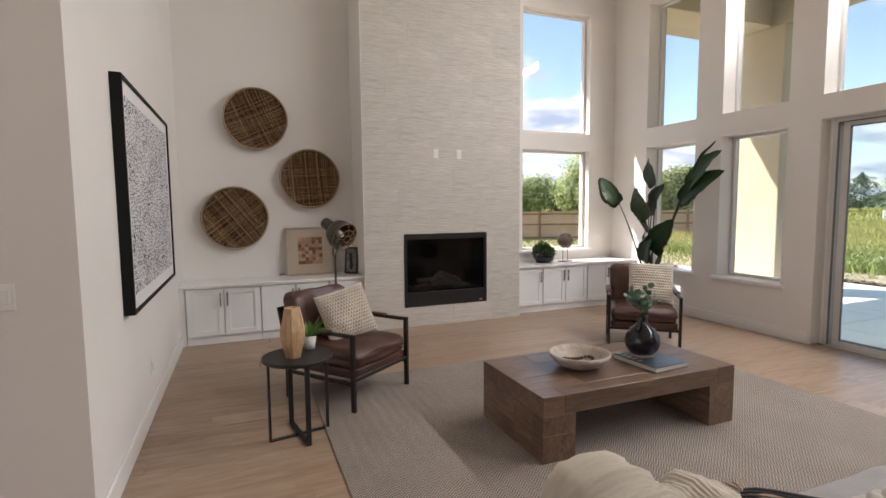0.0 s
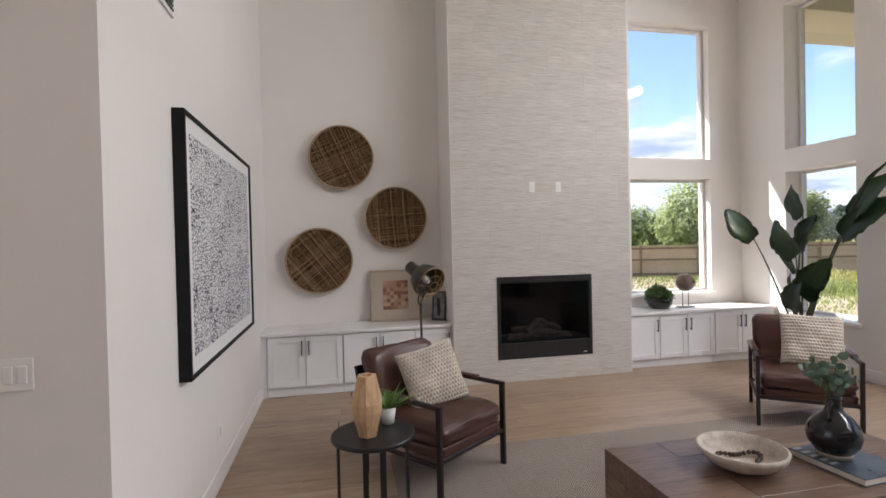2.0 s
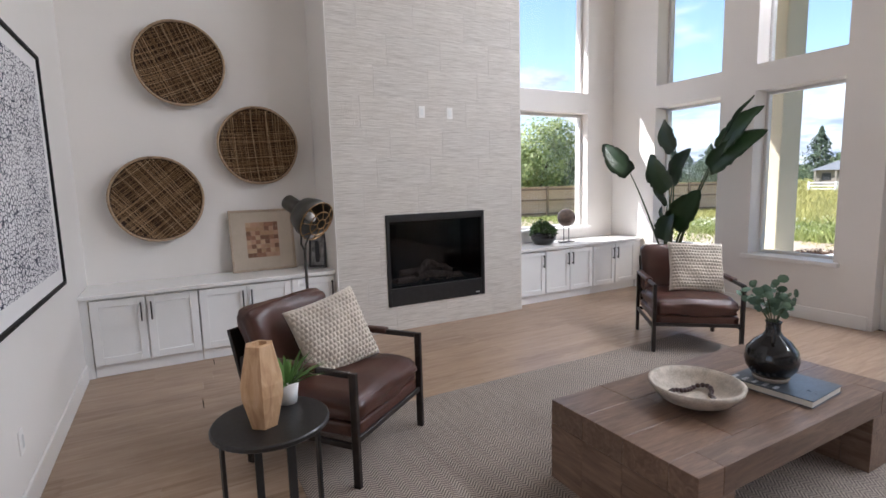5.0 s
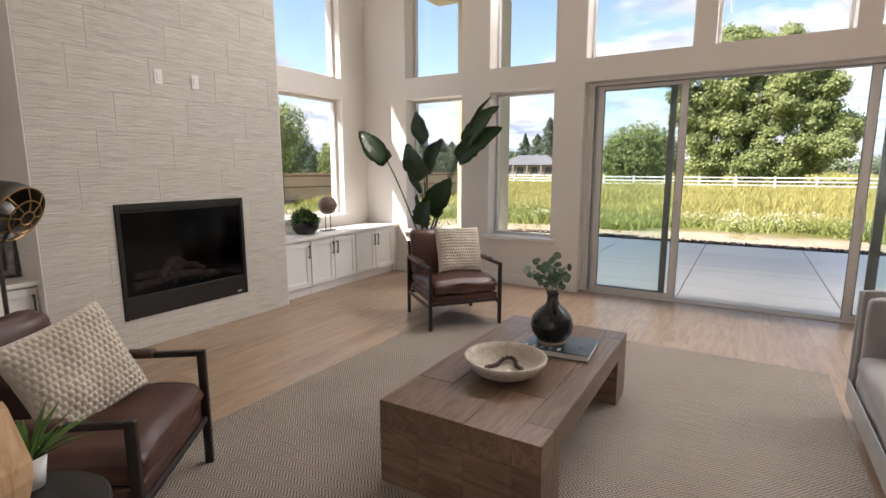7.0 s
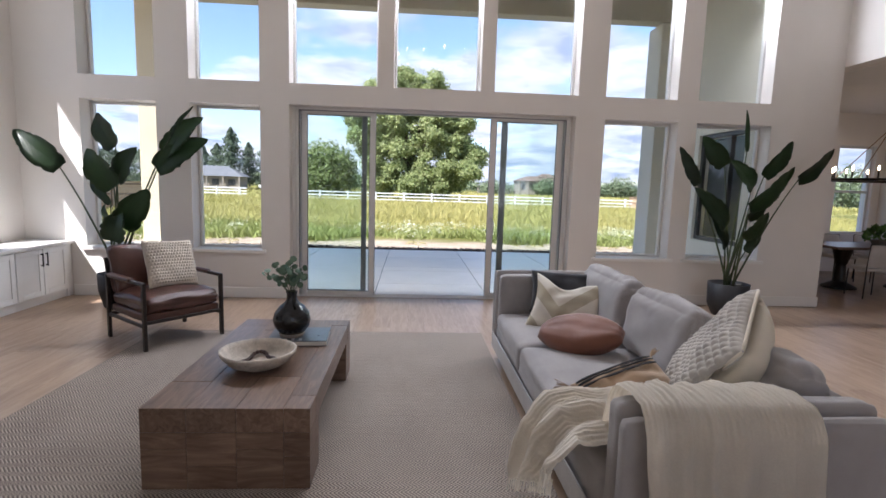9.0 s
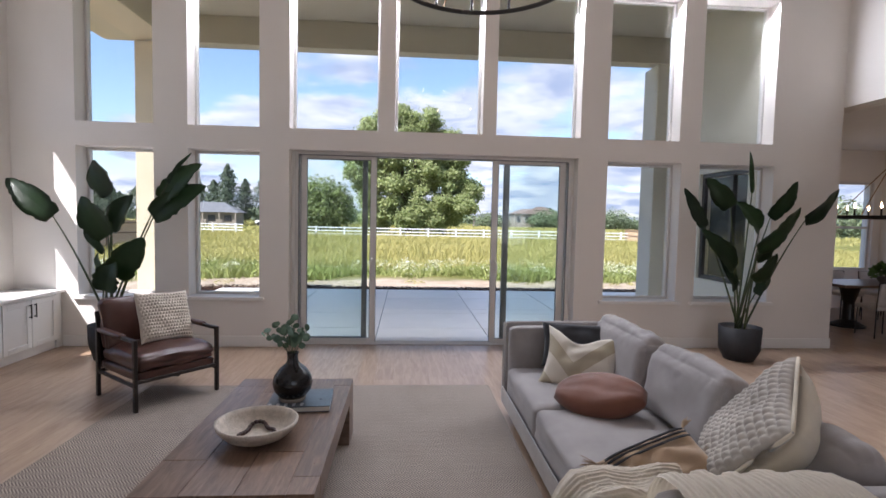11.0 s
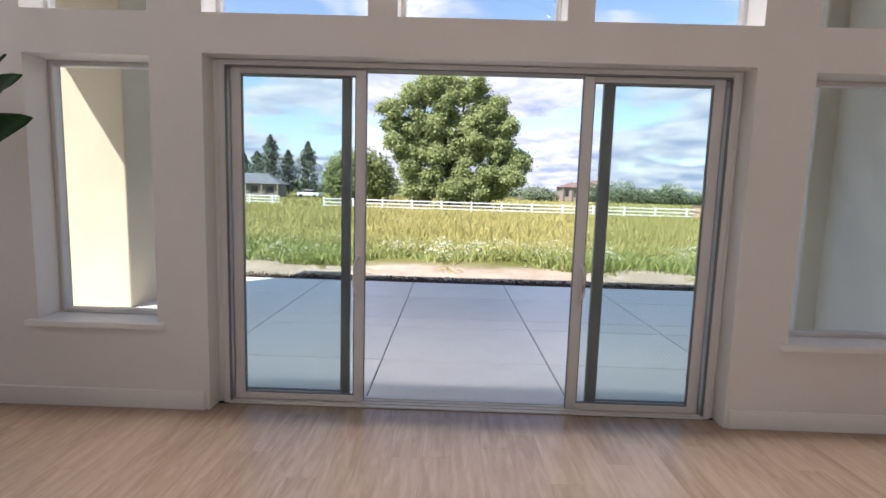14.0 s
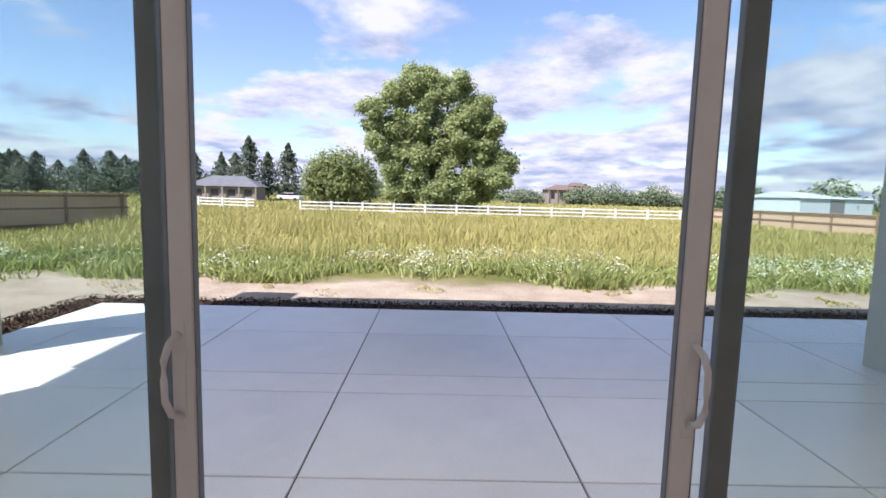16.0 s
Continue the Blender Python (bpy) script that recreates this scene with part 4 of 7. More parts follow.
for i in range(34):
    a, el, ln = rg.uniform(0, 6.28), rg.uniform(0.35, 1.35), rg.uniform(0.13, 0.23)
    d = Vector((math.cos(a) * math.cos(el), math.sin(a) * math.cos(el), math.sin(el)))
    sd_ = Vector((-math.sin(a), math.cos(a), 0)) * 0.009
    b0 = Vector((math.cos(a) * 0.012, math.sin(a) * 0.012, 0.082))
    b1, b2 = b0 + d * ln * 0.55, b0 + d * ln - Vector((0, 0, ln * 0.12))
    up = Vector((0, 0, 0.006))
    vs = [bm.verts.new(p) for p in (b0 - sd_, b0 + sd_, b1 + sd_, b1 - sd_, b2, b1 - up, b0 - up)]
    bm.faces.new((vs[0], vs[1], vs[2], vs[3])), bm.faces.new((vs[3], vs[2], vs[4]))
    bm.faces.new((vs[1], vs[6], vs[5], vs[2])), bm.faces.new((vs[6], vs[0], vs[3], vs[5])), bm.faces.new((vs[2], vs[5], vs[4])), bm.faces.new((vs[5], vs[3], vs[4]))
part("leaves", bm, FERN, pp, "pointed green leaves")

# ---------------------------------------------------------------- floor lamp
fl = thing("floor_lamp", pose(0.98, 5.54, 0), "gunmetal industrial floor lamp with a caged head", "lamp")
part("base", lathe([(0, 0), (0.14, 0), (0.14, 0.018), (0.03, 0.03), (0, 0.03)], 32), BLACK, fl)
bm = bmesh.new()
rod(bm, (0, 0, 0.03), (0, 0, 1.10), 0.011, 10)
part("pole", bm, GUNMETAL, fl)
bm = bmesh.new()
tube(bm, [(-0.005, 0, 1.09), (-0.02, 0.02, 1.13), (0.0, 0.085, 1.22), (0.03, 0.10, 1.30)], 0.008, 6)
tube(bm, [(0.005, 0, 1.09), (0.0, -0.03, 1.13), (0.03, -0.085, 1.22), (0.06, -0.10, 1.30)], 0.008, 6)
part("yoke", bm, GUNMETAL, fl)
head = pose(0.055, -0.01, 1.33, -64, 0, 30) @ Matrix.Scale(1.12, 4)
part("shade", shift(lathe([(0.0, 0.235), (0.052, 0.235), (0.055, 0.12), (0.060, 0.10), (0.11, 0.07), (0.135, 0.0), (0.138, -0.06), (0.130, -0.06), (0.126, 0.0), (0.10, 0.055), (0.05, 0.09), (0.0, 0.09)], 32), head), GUNMETAL, fl, "bell shaped gunmetal head", smooth=True)
for r, z in ((0.137, -0.064), (0.085, -0.095), (0.035, -0.105)):
    bm = bmesh.new()
    tube(bm, [(r * math.cos(t), r * math.sin(t), z) for t in (2 * math.pi * i / 24 for i in range(26))], 0.004, 5)
    part("cage_ring", shift(bm, head), BRASS, fl, "brass wire ring")
for i in range(8):
    t = 2 * math.pi * i / 8
    bm = bmesh.new()
    tube(bm, [(0.137 * math.cos(t), 0.137 * math.sin(t), -0.064), (0.085 * math.cos(t), 0.085 * math.sin(t), -0.095), (0.034 * math.cos(t), 0.034 * math.sin(t), -0.105)], 0.003, 5)
    part("cage_wire", shift(bm, head), BRASS, fl)
part("bulb", shift(lathe([(0, 0.08), (0.02, 0.06), (0.032, 0.0), (0.02, -0.03), (0, -0.036)], 16), head), WHITECER, fl, "unlit white bulb", smooth=True)

# ---------------------------------------------------------------- things on the left worktop
ar = thing("leaning_picture", pose(0.93, 7.13, 0.717, -9), "wood framed art print of brown blocks leaning on the wall", "picture")
AW, AH = 0.315, 0.63
FR = simple("driftwood_frame", (0.40, 0.32, 0.24), 0.7, var=0.2, scale=25)
for (a, b, c, d) in ((-AW, -AW + 0.022, 0, AH), (AW - 0.022, AW, 0, AH), (-AW + 0.022, AW - 0.022, 0, 0.022), (-AW + 0.022, AW - 0.022, AH - 0.022, AH)):
    part("frame", boxm(a, b, -0.018, 0.012, c, d, bev=0.003, seg=1), FR, ar)
part("mount", boxm(-AW + 0.022, AW - 0.022, -0.004, 0.008, 0.022, AH - 0.022), simple("linen_mount", (0.46, 0.39, 0.31), 0.85, var=0.06), ar)
tones = [simple("clay_block", c, 0.8, var=0.15, scale=30) for c in ((0.36, 0.22, 0.13), (0.25, 0.125, 0.075), (0.45, 0.31, 0.20), (0.17, 0.085, 0.05), (0.40, 0.24, 0.16))]
rg = random.Random(12)
for i in range(7):
    for j in range(8):
        cx, cz = -0.158 + i * 0.045, 0.14 + j * 0.045
        part("block", boxm(cx, cx + 0.044, -0.0065, -0.004, cz, cz + 0.044), rg.choice(tones), ar)
sf = thing("photo_frame", pose(1.43, 6.98, 0.717, -12, 0, -28), "small black photo frame standing on the worktop", "picture frame")
for (a, b, c, d) in ((-0.09, -0.068, 0, 0.36), (0.068, 0.09, 0, 0.36), (-0.068, 0.068, 0, 0.022), (-0.068, 0.068, 0.338, 0.36)):
    part("frame", boxm(a, b, -0.012, 0.012, c, d, bev=0.002, seg=1), BLACKWOOD, sf)
part("photo", boxm(-0.068, 0.068, -0.002, 0.008, 0.022, 0.338), simple("grey_photo", (0.20, 0.19, 0.18), 0.4, var=0.8, scale=14), sf, "dark grey photograph")
bm = bmesh.new()
box(bm, -0.02, 0.02, 0.012, 0.018, 0.0, 0.28, m=pose(0, 0.0, 0, 14))
part("strut", bm, BLACKWOOD, sf)

# ---------------------------------------------------------------- things on the right worktop
bo = thing("potted_bush", pose(4.46, 6.97, 0.717) @ Matrix.Scale(1.3, 4), "clump of moss green leaves in a black bowl", "plant")
part("bowl", lathe([(0, 0), (0.085, 0), (0.125, 0.05), (0.13, 0.10), (0.118, 0.125), (0.11, 0.12), (0.115, 0.09), (0, 0.09)], 28, 0.02), BLACKCER, bo, "black bowl", smooth=True)


def leaf_clump(n, rg, place, size, dirs=None):
    """Small folded leaves, each of four triangles."""
    vs, fs = [], []
    for i in range(n):
        p, out = place(rg)
        ln = size * rg.uniform(0.6, 1.3)
        ax = (out + Vector((rg.gauss(0, 0.5), rg.gauss(0, 0.5), rg.gauss(0, 0.5)))).normalized()
        sd2 = ax.cross(Vector((rg.gauss(0, 1), rg.gauss(0, 1), rg.gauss(0, 1)))).normalized() * ln * 0.36
        nn = ax.cross(sd2).normalized() * ln * 0.12
        b = len(vs)
        vs += [p, p + ax * ln * 0.5 + sd2 + nn, p + ax * ln, p + ax * ln * 0.5 - sd2 + nn]
        fs += [(b, b + 1, b + 2), (b, b + 2, b + 3)]
    me = bpy.data.meshes.new("leaves")
    me.from_pydata([tuple(v) for v in vs], [], fs)
    return me


def mesh_part(name, me, mat, parent=None, label="", at=None):
    me.materials.append(mat)
    ob = new(name, me)
    if parent is not None:
        ob.parent = parent
    if at is not None:
        ob.matrix_basis = at
    if label:
        ob["label"] = label
    return ob


def dome(rg):
    d = Vector((rg.gauss(0, 1), rg.gauss(0, 1), abs(rg.gauss(0, 0.9)))).normalized()
    r = rg.uniform(0.5, 1.0) * (1 + 0.25 * noise.noise(d * 2.5))
    return Vector((d.x * 0.125 * r, d.y * 0.125 * r, 0.10 + d.z * 0.13 * r)), d


mesh_part("foliage", leaf_clump(900, random.Random(3), dome, 0.032), MOSS, bo, "curly moss green leaves")
sp = thing("sphere_sculpture", pose(4.86, 6.97, 0.717), "brown wooden sphere on a black metal stand", "sculpture")
part("foot", boxm(-0.11, 0.11, -0.05, 0.05, 0, 0.010, bev=0.002, seg=1), BLACK, sp)
for s in (-1, 1):
    bm = bmesh.new()
    rod(bm, (s * 0.045, 0, 0.01), (s * 0.045, 0, 0.24), 0.005, 8)
    part("rod", bm, BLACK, sp)
bm = bmesh.new()
bmesh.ops.create_uvsphere(bm, u_segments=32, v_segments=20, radius=0.122)
part("ball", shift(bm, pose(0, 0, 0.335)), simple("brown_burl_wood", (0.14, 0.095, 0.07), 0.6, var=0.35, scale=16, bump=0.6, fine=50), sp, "rough brown wooden ball", smooth=True)
# solid black disc on the ball, its colour standing for a hole's shaded inside
bm = bmesh.new()
bmesh.ops.create_cone(bm, cap_ends=True, segments=14, radius1=0.014, radius2=0.014, depth=0.01)
part("hole", shift(bm, pose(0.045, -0.114, 0.345, 80, 0, 20)), SOOT_AND_HOLE, sp)

# ---------------------------------------------------------------- rug
tagged(part("rug", boxm(0.60, 4.50, 1.60, 4.90, 0.001, 0.011, bev=0.003, seg=2), RUG), "large beige and grey herringbone woven rug", "rug")

# ---------------------------------------------------------------- coffee table
ct = thing("coffee_table", pose(0, 0, 0.012), "heavy brown oak coffee table with blocky waterfall legs", "table")
X0, X1, Y0, Y1, ZT, TH = 1.76, 3.40, 2.85, 3.67, 0.422, 0.125
rg = random.Random(21)
# top laid in blocks, long boards between two cross-blocked ends
cuts = [Y0, Y0 + 0.13, Y0 + 0.36, Y0 + 0.60, Y1]
for i in range(4):
    a, b = cuts[i], cuts[i + 1]
    xs = [X0, X0 + rg.choice((0.20, 0.34, 0.42)), X1 - rg.choice((0.18, 0.30)), X1]
    if i == 0:
        xs = [X0, X0 + 0.16, X1 - 0.16, X1]
    for j in range(3):
        part("top_board", boxm(xs[j] + 0.0006, xs[j + 1] - 0.0006, a + 0.0006, b - 0.0006, ZT - TH, ZT - 0.0008 * ((i + j) % 2), bev=0.002, seg=1), WOOD, ct)
for xa, xb in ((X0, X0 + 0.24), (X1 - 0.24, X1)):
    zc = [0.0, 0.13, ZT - TH - 0.001]
    for i in range(4):
        a, b = cuts[i], cuts[i + 1]
        z_m = rg.choice((0.12, 0.17, 0.21))
        part("leg_block", boxm(xa, xb, a + 0.0006, b - 0.0006, 0, z_m, bev=0.001, seg=1), WOODEND, ct)
        part("leg_block", boxm(xa, xb, a + 0.0006, b - 0.0006, z_m + 0.001, ZT - TH - 0.001, bev=0.001, seg=1), WOODEND, ct)
TZ = 0.434
bw = thing("bowl", pose(2.34, 3.27, TZ), "whitewashed carved wood bowl with dark wood beads inside", "bowl")
part("body", lathe([(0, 0), (0.10, 0), (0.165, 0.03), (0.215, 0.085), (0.222, 0.108), (0.210, 0.110), (0.195, 0.082), (0.15, 0.040), (0.09, 0.022), (0, 0.02)], 40, 0.012),
     simple("whitewashed_wood", (0.46, 0.40, 0.33), 0.75, var=0.25, scale=22, bump=0.6), bw, smooth=True)
BEAD = simple("dark_wood_bead", (0.05, 0.022, 0.018), 0.5, var=0.4, scale=40)
for i in range(30):
    t = 2 * math.pi * i / 30
    r = 0.095 + 0.022 * math.sin(3 * t + 0.7)
    bm = bmesh.new()
    bmesh.ops.create_icosphere(bm, subdivisions=2, radius=0.0125)
    part("bead", bm, BEAD, bw, at=pose(r * math.cos(t) * 1.1, r * math.sin(t) * 0.85, 0.038 + max(0, r - 0.085) * 0.35), smooth=True)
bk = thing("book", pose(2.88, 3.14, TZ, 0, 0, 4), "large dark blue coffee table book", "book")
COVER = simple("dark_book_cover", (0.05, 0.065, 0.085), 0.3, var=0.5, scale=6)
part("cover", boxm(-0.165, 0.165, -0.20, 0.20, 0.0, 0.004, bev=0.001, seg=1), COVER, bk)
part("page_block", boxm(-0.160, 0.158, -0.195, 0.195, 0.0045, 0.033), simple("paper_edge", (0.66, 0.62, 0.55), 0.9, var=0.12, scale=4, fine=400), bk, "cream page block")
part("cover", boxm(-0.165, 0.165, -0.20, 0.20, 0.0335, 0.038, bev=0.001, seg=1), COVER, bk)
for i in range(5):
    part("title_bar", boxm(-0.15 + 0.0, -0.10, 0.17 - i * 0.05, 0.20 - i * 0.05 - 0.01, 0.0381, 0.0386), simple("pale_print", (0.5, 0.52, 0.55), 0.5), bk)
vz = thing("vase", pose(2.85, 3.19, TZ + 0.039), "black glazed bottle vase with eucalyptus stems", "vase")
part("foot", lathe([(0, 0), (0.078, 0), (0.088, 0.02), (0.086, 0.026), (0, 0.026)], 40), simple("raw_clay", (0.36, 0.31, 0.26), 0.9, var=0.2), vz, "unglazed clay foot", smooth=True)
part("body", lathe([(0.0, 0.026), (0.086, 0.026), (0.118, 0.07), (0.128, 0.115), (0.118, 0.165), (0.085, 0.21), (0.048, 0.24), (0.036, 0.262), (0.034, 0.30), (0.040, 0.315), (0.034, 0.317), (0.028, 0.30), (0.03, 0.25), (0.0, 0.24)], 48), BLACKCER, vz, smooth=True)
bm = bmesh.new()
tube(bm, [(-0.036, 0.0, 0.305), (-0.062, 0.0, 0.30), (-0.082, 0.0, 0.27), (-0.092, 0.0, 0.225), (-0.083, 0.0, 0.205)], 0.010, 8)
part("handle", shift(bm, pose(0, 0, 0, 0, 0, 30)), BLACKCER, vz, smooth=True)
rg = random.Random(31)
sprigs = [((0.03, 0.20), 0.13), ((-0.02, 0.10), 0.19), ((0.02, -0.06), 0.16), ((-0.06, -0.11), 0.12), ((0.05, 0.02), 0.22), ((-0.05, 0.03), 0.17), ((0.0, 0.14), 0.10), ((0.06, -0.04), 0.11)]
stemm, lv, lf = bmesh.new(), [], []
for (dx, dy), hh in sprigs:
    a, b = Vector((dx * 0.1, dy * 0.1, 0.30)), Vector((dx, dy, 0.31 + hh))
    mid = a.lerp(b, 0.5) + Vector((0, 0, 0.03))
    pts = [a, mid, b]
    tube(stemm, pts, [0.003, 0.0025, 0.0015], 5)
    for s in range(8):
        t = 0.30 + 0.7 * s / 7
        p = a.lerp(mid, t * 2) if t < 0.5 else mid.lerp(b, t * 2 - 1)
        an = s * 2.4 + dx * 30
        r = rg.uniform(0.018, 0.028)
        side = Vector((math.cos(an), math.sin(an), rg.uniform(-0.2, 0.6))).normalized()
        c = p + side * r * 1.1
        nrm = Vector((rg.gauss(-0.8, 0.5), rg.gauss(-0.1, 0.5), rg.gauss(0.4, 0.5))).normalized()
        q = nrm.to_track_quat("Z", "Y")
        base = len(lv)
        lv.append(tuple(c + nrm * 0.003))
        for kk in range(9):
            tt = 2 * math.pi * kk / 9
            lv.append(tuple(c + q @ Vector((math.cos(tt) * r, math.sin(tt) * r * 0.92, 0))))
        for kk in range(9):
            lf.append((base, base + 1 + kk, base + 1 + (kk + 1) % 9))
part("stems", stemm, STALK, vz)
me = bpy.data.meshes.new("leaves")
me.from_pydata(lv, [], lf)
mesh_part("leaves", me, SAGE, vz, "round grey-green eucalyptus leaves")

# ---------------------------------------------------------------- sofa
so = thing("sofa", pose(0, 0, 0), "long grey upholstered sofa with plump back cushions", "sofa")
SX0, SX1, SYB, SYF = 0.96, 3.81, 0.60, 1.59


def soft(name, x0, x1, y0, y1, z0, z1, r=0.05, crown=0.0, seed=0, wr=0.006, lab="", tilt=0.0, n=16, mat=None, gather=0.0):
    bm = cushion_mesh(x1 - x0, y1 - y0, z1 - z0, r, crown, seed, wr, n, gather)
    return part(name, shift(bm, pose((x0 + x1) / 2, (y0 + y1) / 2, z0, tilt)), mat or SOFA, so, lab, smooth=True)


soft("base", SX0 + 0.02, SX1 - 0.02, SYB + 0.02, SYF - 0.02, 0.115, 0.245, 0.02, wr=0.002)
soft("arm", SX1 - 0.07, SX1, SYB, SYF, 0.115, 0.815, 0.03, 0.004, 1, 0.003)
soft("arm_pad", SX1 - 0.185, SX1 - 0.074, SYB, SYF - 0.015, 0.247, 0.79, 0.04, 0.004, 6, 0.004, lab="padded arm cushion")
soft("arm", SX0, SX0 + 0.07, SYB, SYF + 0.03, 0.115, 0.755, 0.03, 0.004, 2, 0.003)
soft("arm_pad", SX0 + 0.075, SX0 + 0.19, SYB, SYF + 0.02, 0.247, 0.785, 0.04, 0.004, 5, 0.004, lab="padded arm cushion")
soft("back", SX0 + 0.195, SX1 - 0.19, SYB, SYB + 0.10, 0.115, 0.76, 0.03, 0.004, 3, 0.004)
seats = [(2.715, 3.62), (1.905, 2.705), (1.16, 1.895)]
for i, (a, b) in enumerate(seats):
    soft("seat_cushion", a, b, SYB + 0.11, SYF + 0.01, 0.244, 0.455, 0.045, 0.024, 10 + i, 0.007, n=24)
    soft("back_cushion", a + 0.01, b - 0.005, SYB + 0.12, SYB + 0.335, 0.47, (0.905, 0.895, 0.86)[i], 0.095, 0.035, 20 + i, 0.012, tilt=(9, 11, 15)[i], n=40, gather=0.014)
PALEMETAL = simple("brushed_pale_metal", (0.62, 0.61, 0.60), 0.35, 0.6, var=0.1)
part("front_strip", boxm(SX0 + 0.02, SX1 - 0.01, SYF + 0.004, SYF + 0.012, 0.10, 0.24, bev=0.002, seg=1), PALEMETAL, so, "pale metal plinth strip")
part("arm_trim", boxm(SX1 - 0.012, SX1 + 0.004, SYF - 0.012, SYF + 0.012, 0.10, 0.80, bev=0.002, seg=1), PALEMETAL, so, "pale metal edge trim")
for x in (1.10, 2.40, 3.66):
    for y in (0.70, 1.48):
        part("leg", boxm(x - 0.035, x + 0.035, y - 0.035, y + 0.035, 0.012 if y > 1.6 else 0.0, 0.115, bev=0.003, seg=1), BLACK, so)


def scatter(label, m, w, h, t, mat, seed, n=34, pinch=0.08, lens=0.0, sag=0.0, crumple=0.16):
    p = thing("throw_pillow", m, label, "pillow", "loose pillows on the sofa")
    part("cover", pillow_mesh(w, h, t, n, seed, pinch=pinch, lens=lens, sag=sag, crumple=crumple), mat, p, smooth=True)
    return p


k = Mat("white_tan_geometric", 0.9, spec=0.2)
s = k.n.new("ShaderNodeSeparateXYZ")
k.l.new(k.tc, s.inputs[0])
u = k.math("SUBTRACT", k.math("ABSOLUTE", k.math("ADD", s.outputs[0], 0.05)), s.outputs[2])
stripe = k.math("GREATER_THAN", k.math("PINGPONG", k.math("ADD", u, 0.04), 0.15), 0.085)
fold = k.mix(stripe, (0.74, 0.69, 0.60), (0.47, 0.41, 0.30))
k.color(k.mix(k.math("MULTIPLY", k.noise(420.0, 2), 0.3), fold, (0.5, 0.45, 0.37)))
k.bump(k.noise(300.0, 3), 0.4, 0.002)


def propped(centre, right, up):
    """A pose from the way a pillow's width and height run, seen from its front."""
    r = Vector(right).normalized()
    u = Vector(up)
    u = (u - r * u.dot(r)).normalized()
    y = u.cross(r)
    return Matrix(((r.x, y.x, u.x, centre[0]), (r.y, y.y, u.y, centre[1]), (r.z, y.z, u.z, centre[2]), (0, 0, 0, 1)))


scatter("white and tan geometric pillow propped in the sofa corner", propped((3.20, 1.12, 0.625), (-0.22, -0.50, -0.06), (0.20, -0.17, 0.37)), 0.58, 0.49, 0.15, k.m, 1, pinch=0.14, sag=0.09)
scatter("charcoal pillow against the sofa arm", propped((3.48, 1.06, 0.675), (-0.14, -0.50, 0.0), (0.14, -0.05, 0.40)), 0.56, 0.37, 0.12, CHAR, 2)
scatter("rust brown lumbar pillow lying on the sofa seat", propped((2.63, 1.20, 0.57), (-0.33, -0.49, 0.07), (0.36, -0.22, 0.22)), 0.58, 0.36, 0.17, RUST, 3, pinch=0.0, lens=0.72, crumple=0.05)
tan = scatter("tan tasselled pillow with dark stripes on the sofa seat", propped((1.69, 1.28, 0.555), (0.10, -0.53, 0.15), (0.40, 0.10, 0.20)), 0.50, 0.30, 0.14, TAN, 4)
for zz in (0.075, 0.10, 0.122):
    bm = bmesh.new()
    pts = []
    for i in range(13):
        uu = -0.9 + 1.8 * i / 12
        e = (max(0, 1 - uu ** 4) * max(0, 1 - (zz / 0.15) ** 4)) ** 0.5
        pts.append((uu * 0.24, -0.07 * e - 0.006, zz))
    tube(bm, pts, 0.006, 5)
    part("stripe", bm, CHAR, tan, "dark stripe")
for cx, cz in ((-0.24, 0.14), (0.24, 0.14), (-0.24, -0.14), (0.24, -0.14)):
    bm = bmesh.new()
    rg = random.Random(int(cx * 100 + cz * 10))
    for i in range(16):
        e = Vector((cx * 1.22 + rg.gauss(0, 0.012), rg.gauss(0, 0.012), cz * 1.22 + rg.gauss(0, 0.012)))
        tube(bm, [(cx, 0, cz), ((cx + e.x) / 2, e.y * 0.5, (cz + e.z) / 2 + 0.004), tuple(e)], 0.0022, 4)
    part("tassel", bm, TAN, tan, "tan tassel")
kn = Vector((0.38, 0.77, 0.51)).normalized()          # the way the knit face looks
ku = Vector((-0.588, -0.196, 0.784))
ku = (ku - kn * ku.dot(kn)).normalized()
ks = (-kn).cross(ku)
kp = thing("throw_pillow", Matrix(((ks.x, -kn.x, ku.x, 1.655), (ks.y, -kn.y, ku.y, 0.92), (ks.z, -kn.z, ku.z, 0.745), (0, 0, 0, 1))),
           "big chunky knit pillow with a cream cotton back", "pillow", "loose pillows on the sofa")
part("cover", pillow_mesh(0.51, 0.68, 0.12, 112, 6, knit=0.020, cells=15, sides=(1,)), KNITGREY, kp, smooth=True)
def cream_back(u, v, side):
    e = ((1 - u ** 4) * (1 - v ** 4)) ** 0.5
    return Vector((u * 0.243, (0.20 if side == 1 else 0.19) * e + 0.004, v * 0.328))


part("back_panel", grid_shell(26, cream_back), KNITBACK, kp, "cream cotton back", smooth=True)
bm = bmesh.new()
rim = [(sx * 0.247, 0.0, sz * 0.332) for sx, sz in ((-1, -1), (1, -1), (1, 1), (-1, 1), (-1, -1))]
for p, q in zip(rim, rim[1:]):
    tube(bm, [Vector(p).lerp(Vector(q), t / 8) for t in range(9)], 0.009, 6)
part("piping", bm, KNITBACK, kp, "cream rope piping", smooth=True)

# throw over the near arm and the seat's corner
tw = thing("throw_blanket", pose(0, 0, 0), "ivory woven throw draped over the sofa arm", "blanket")


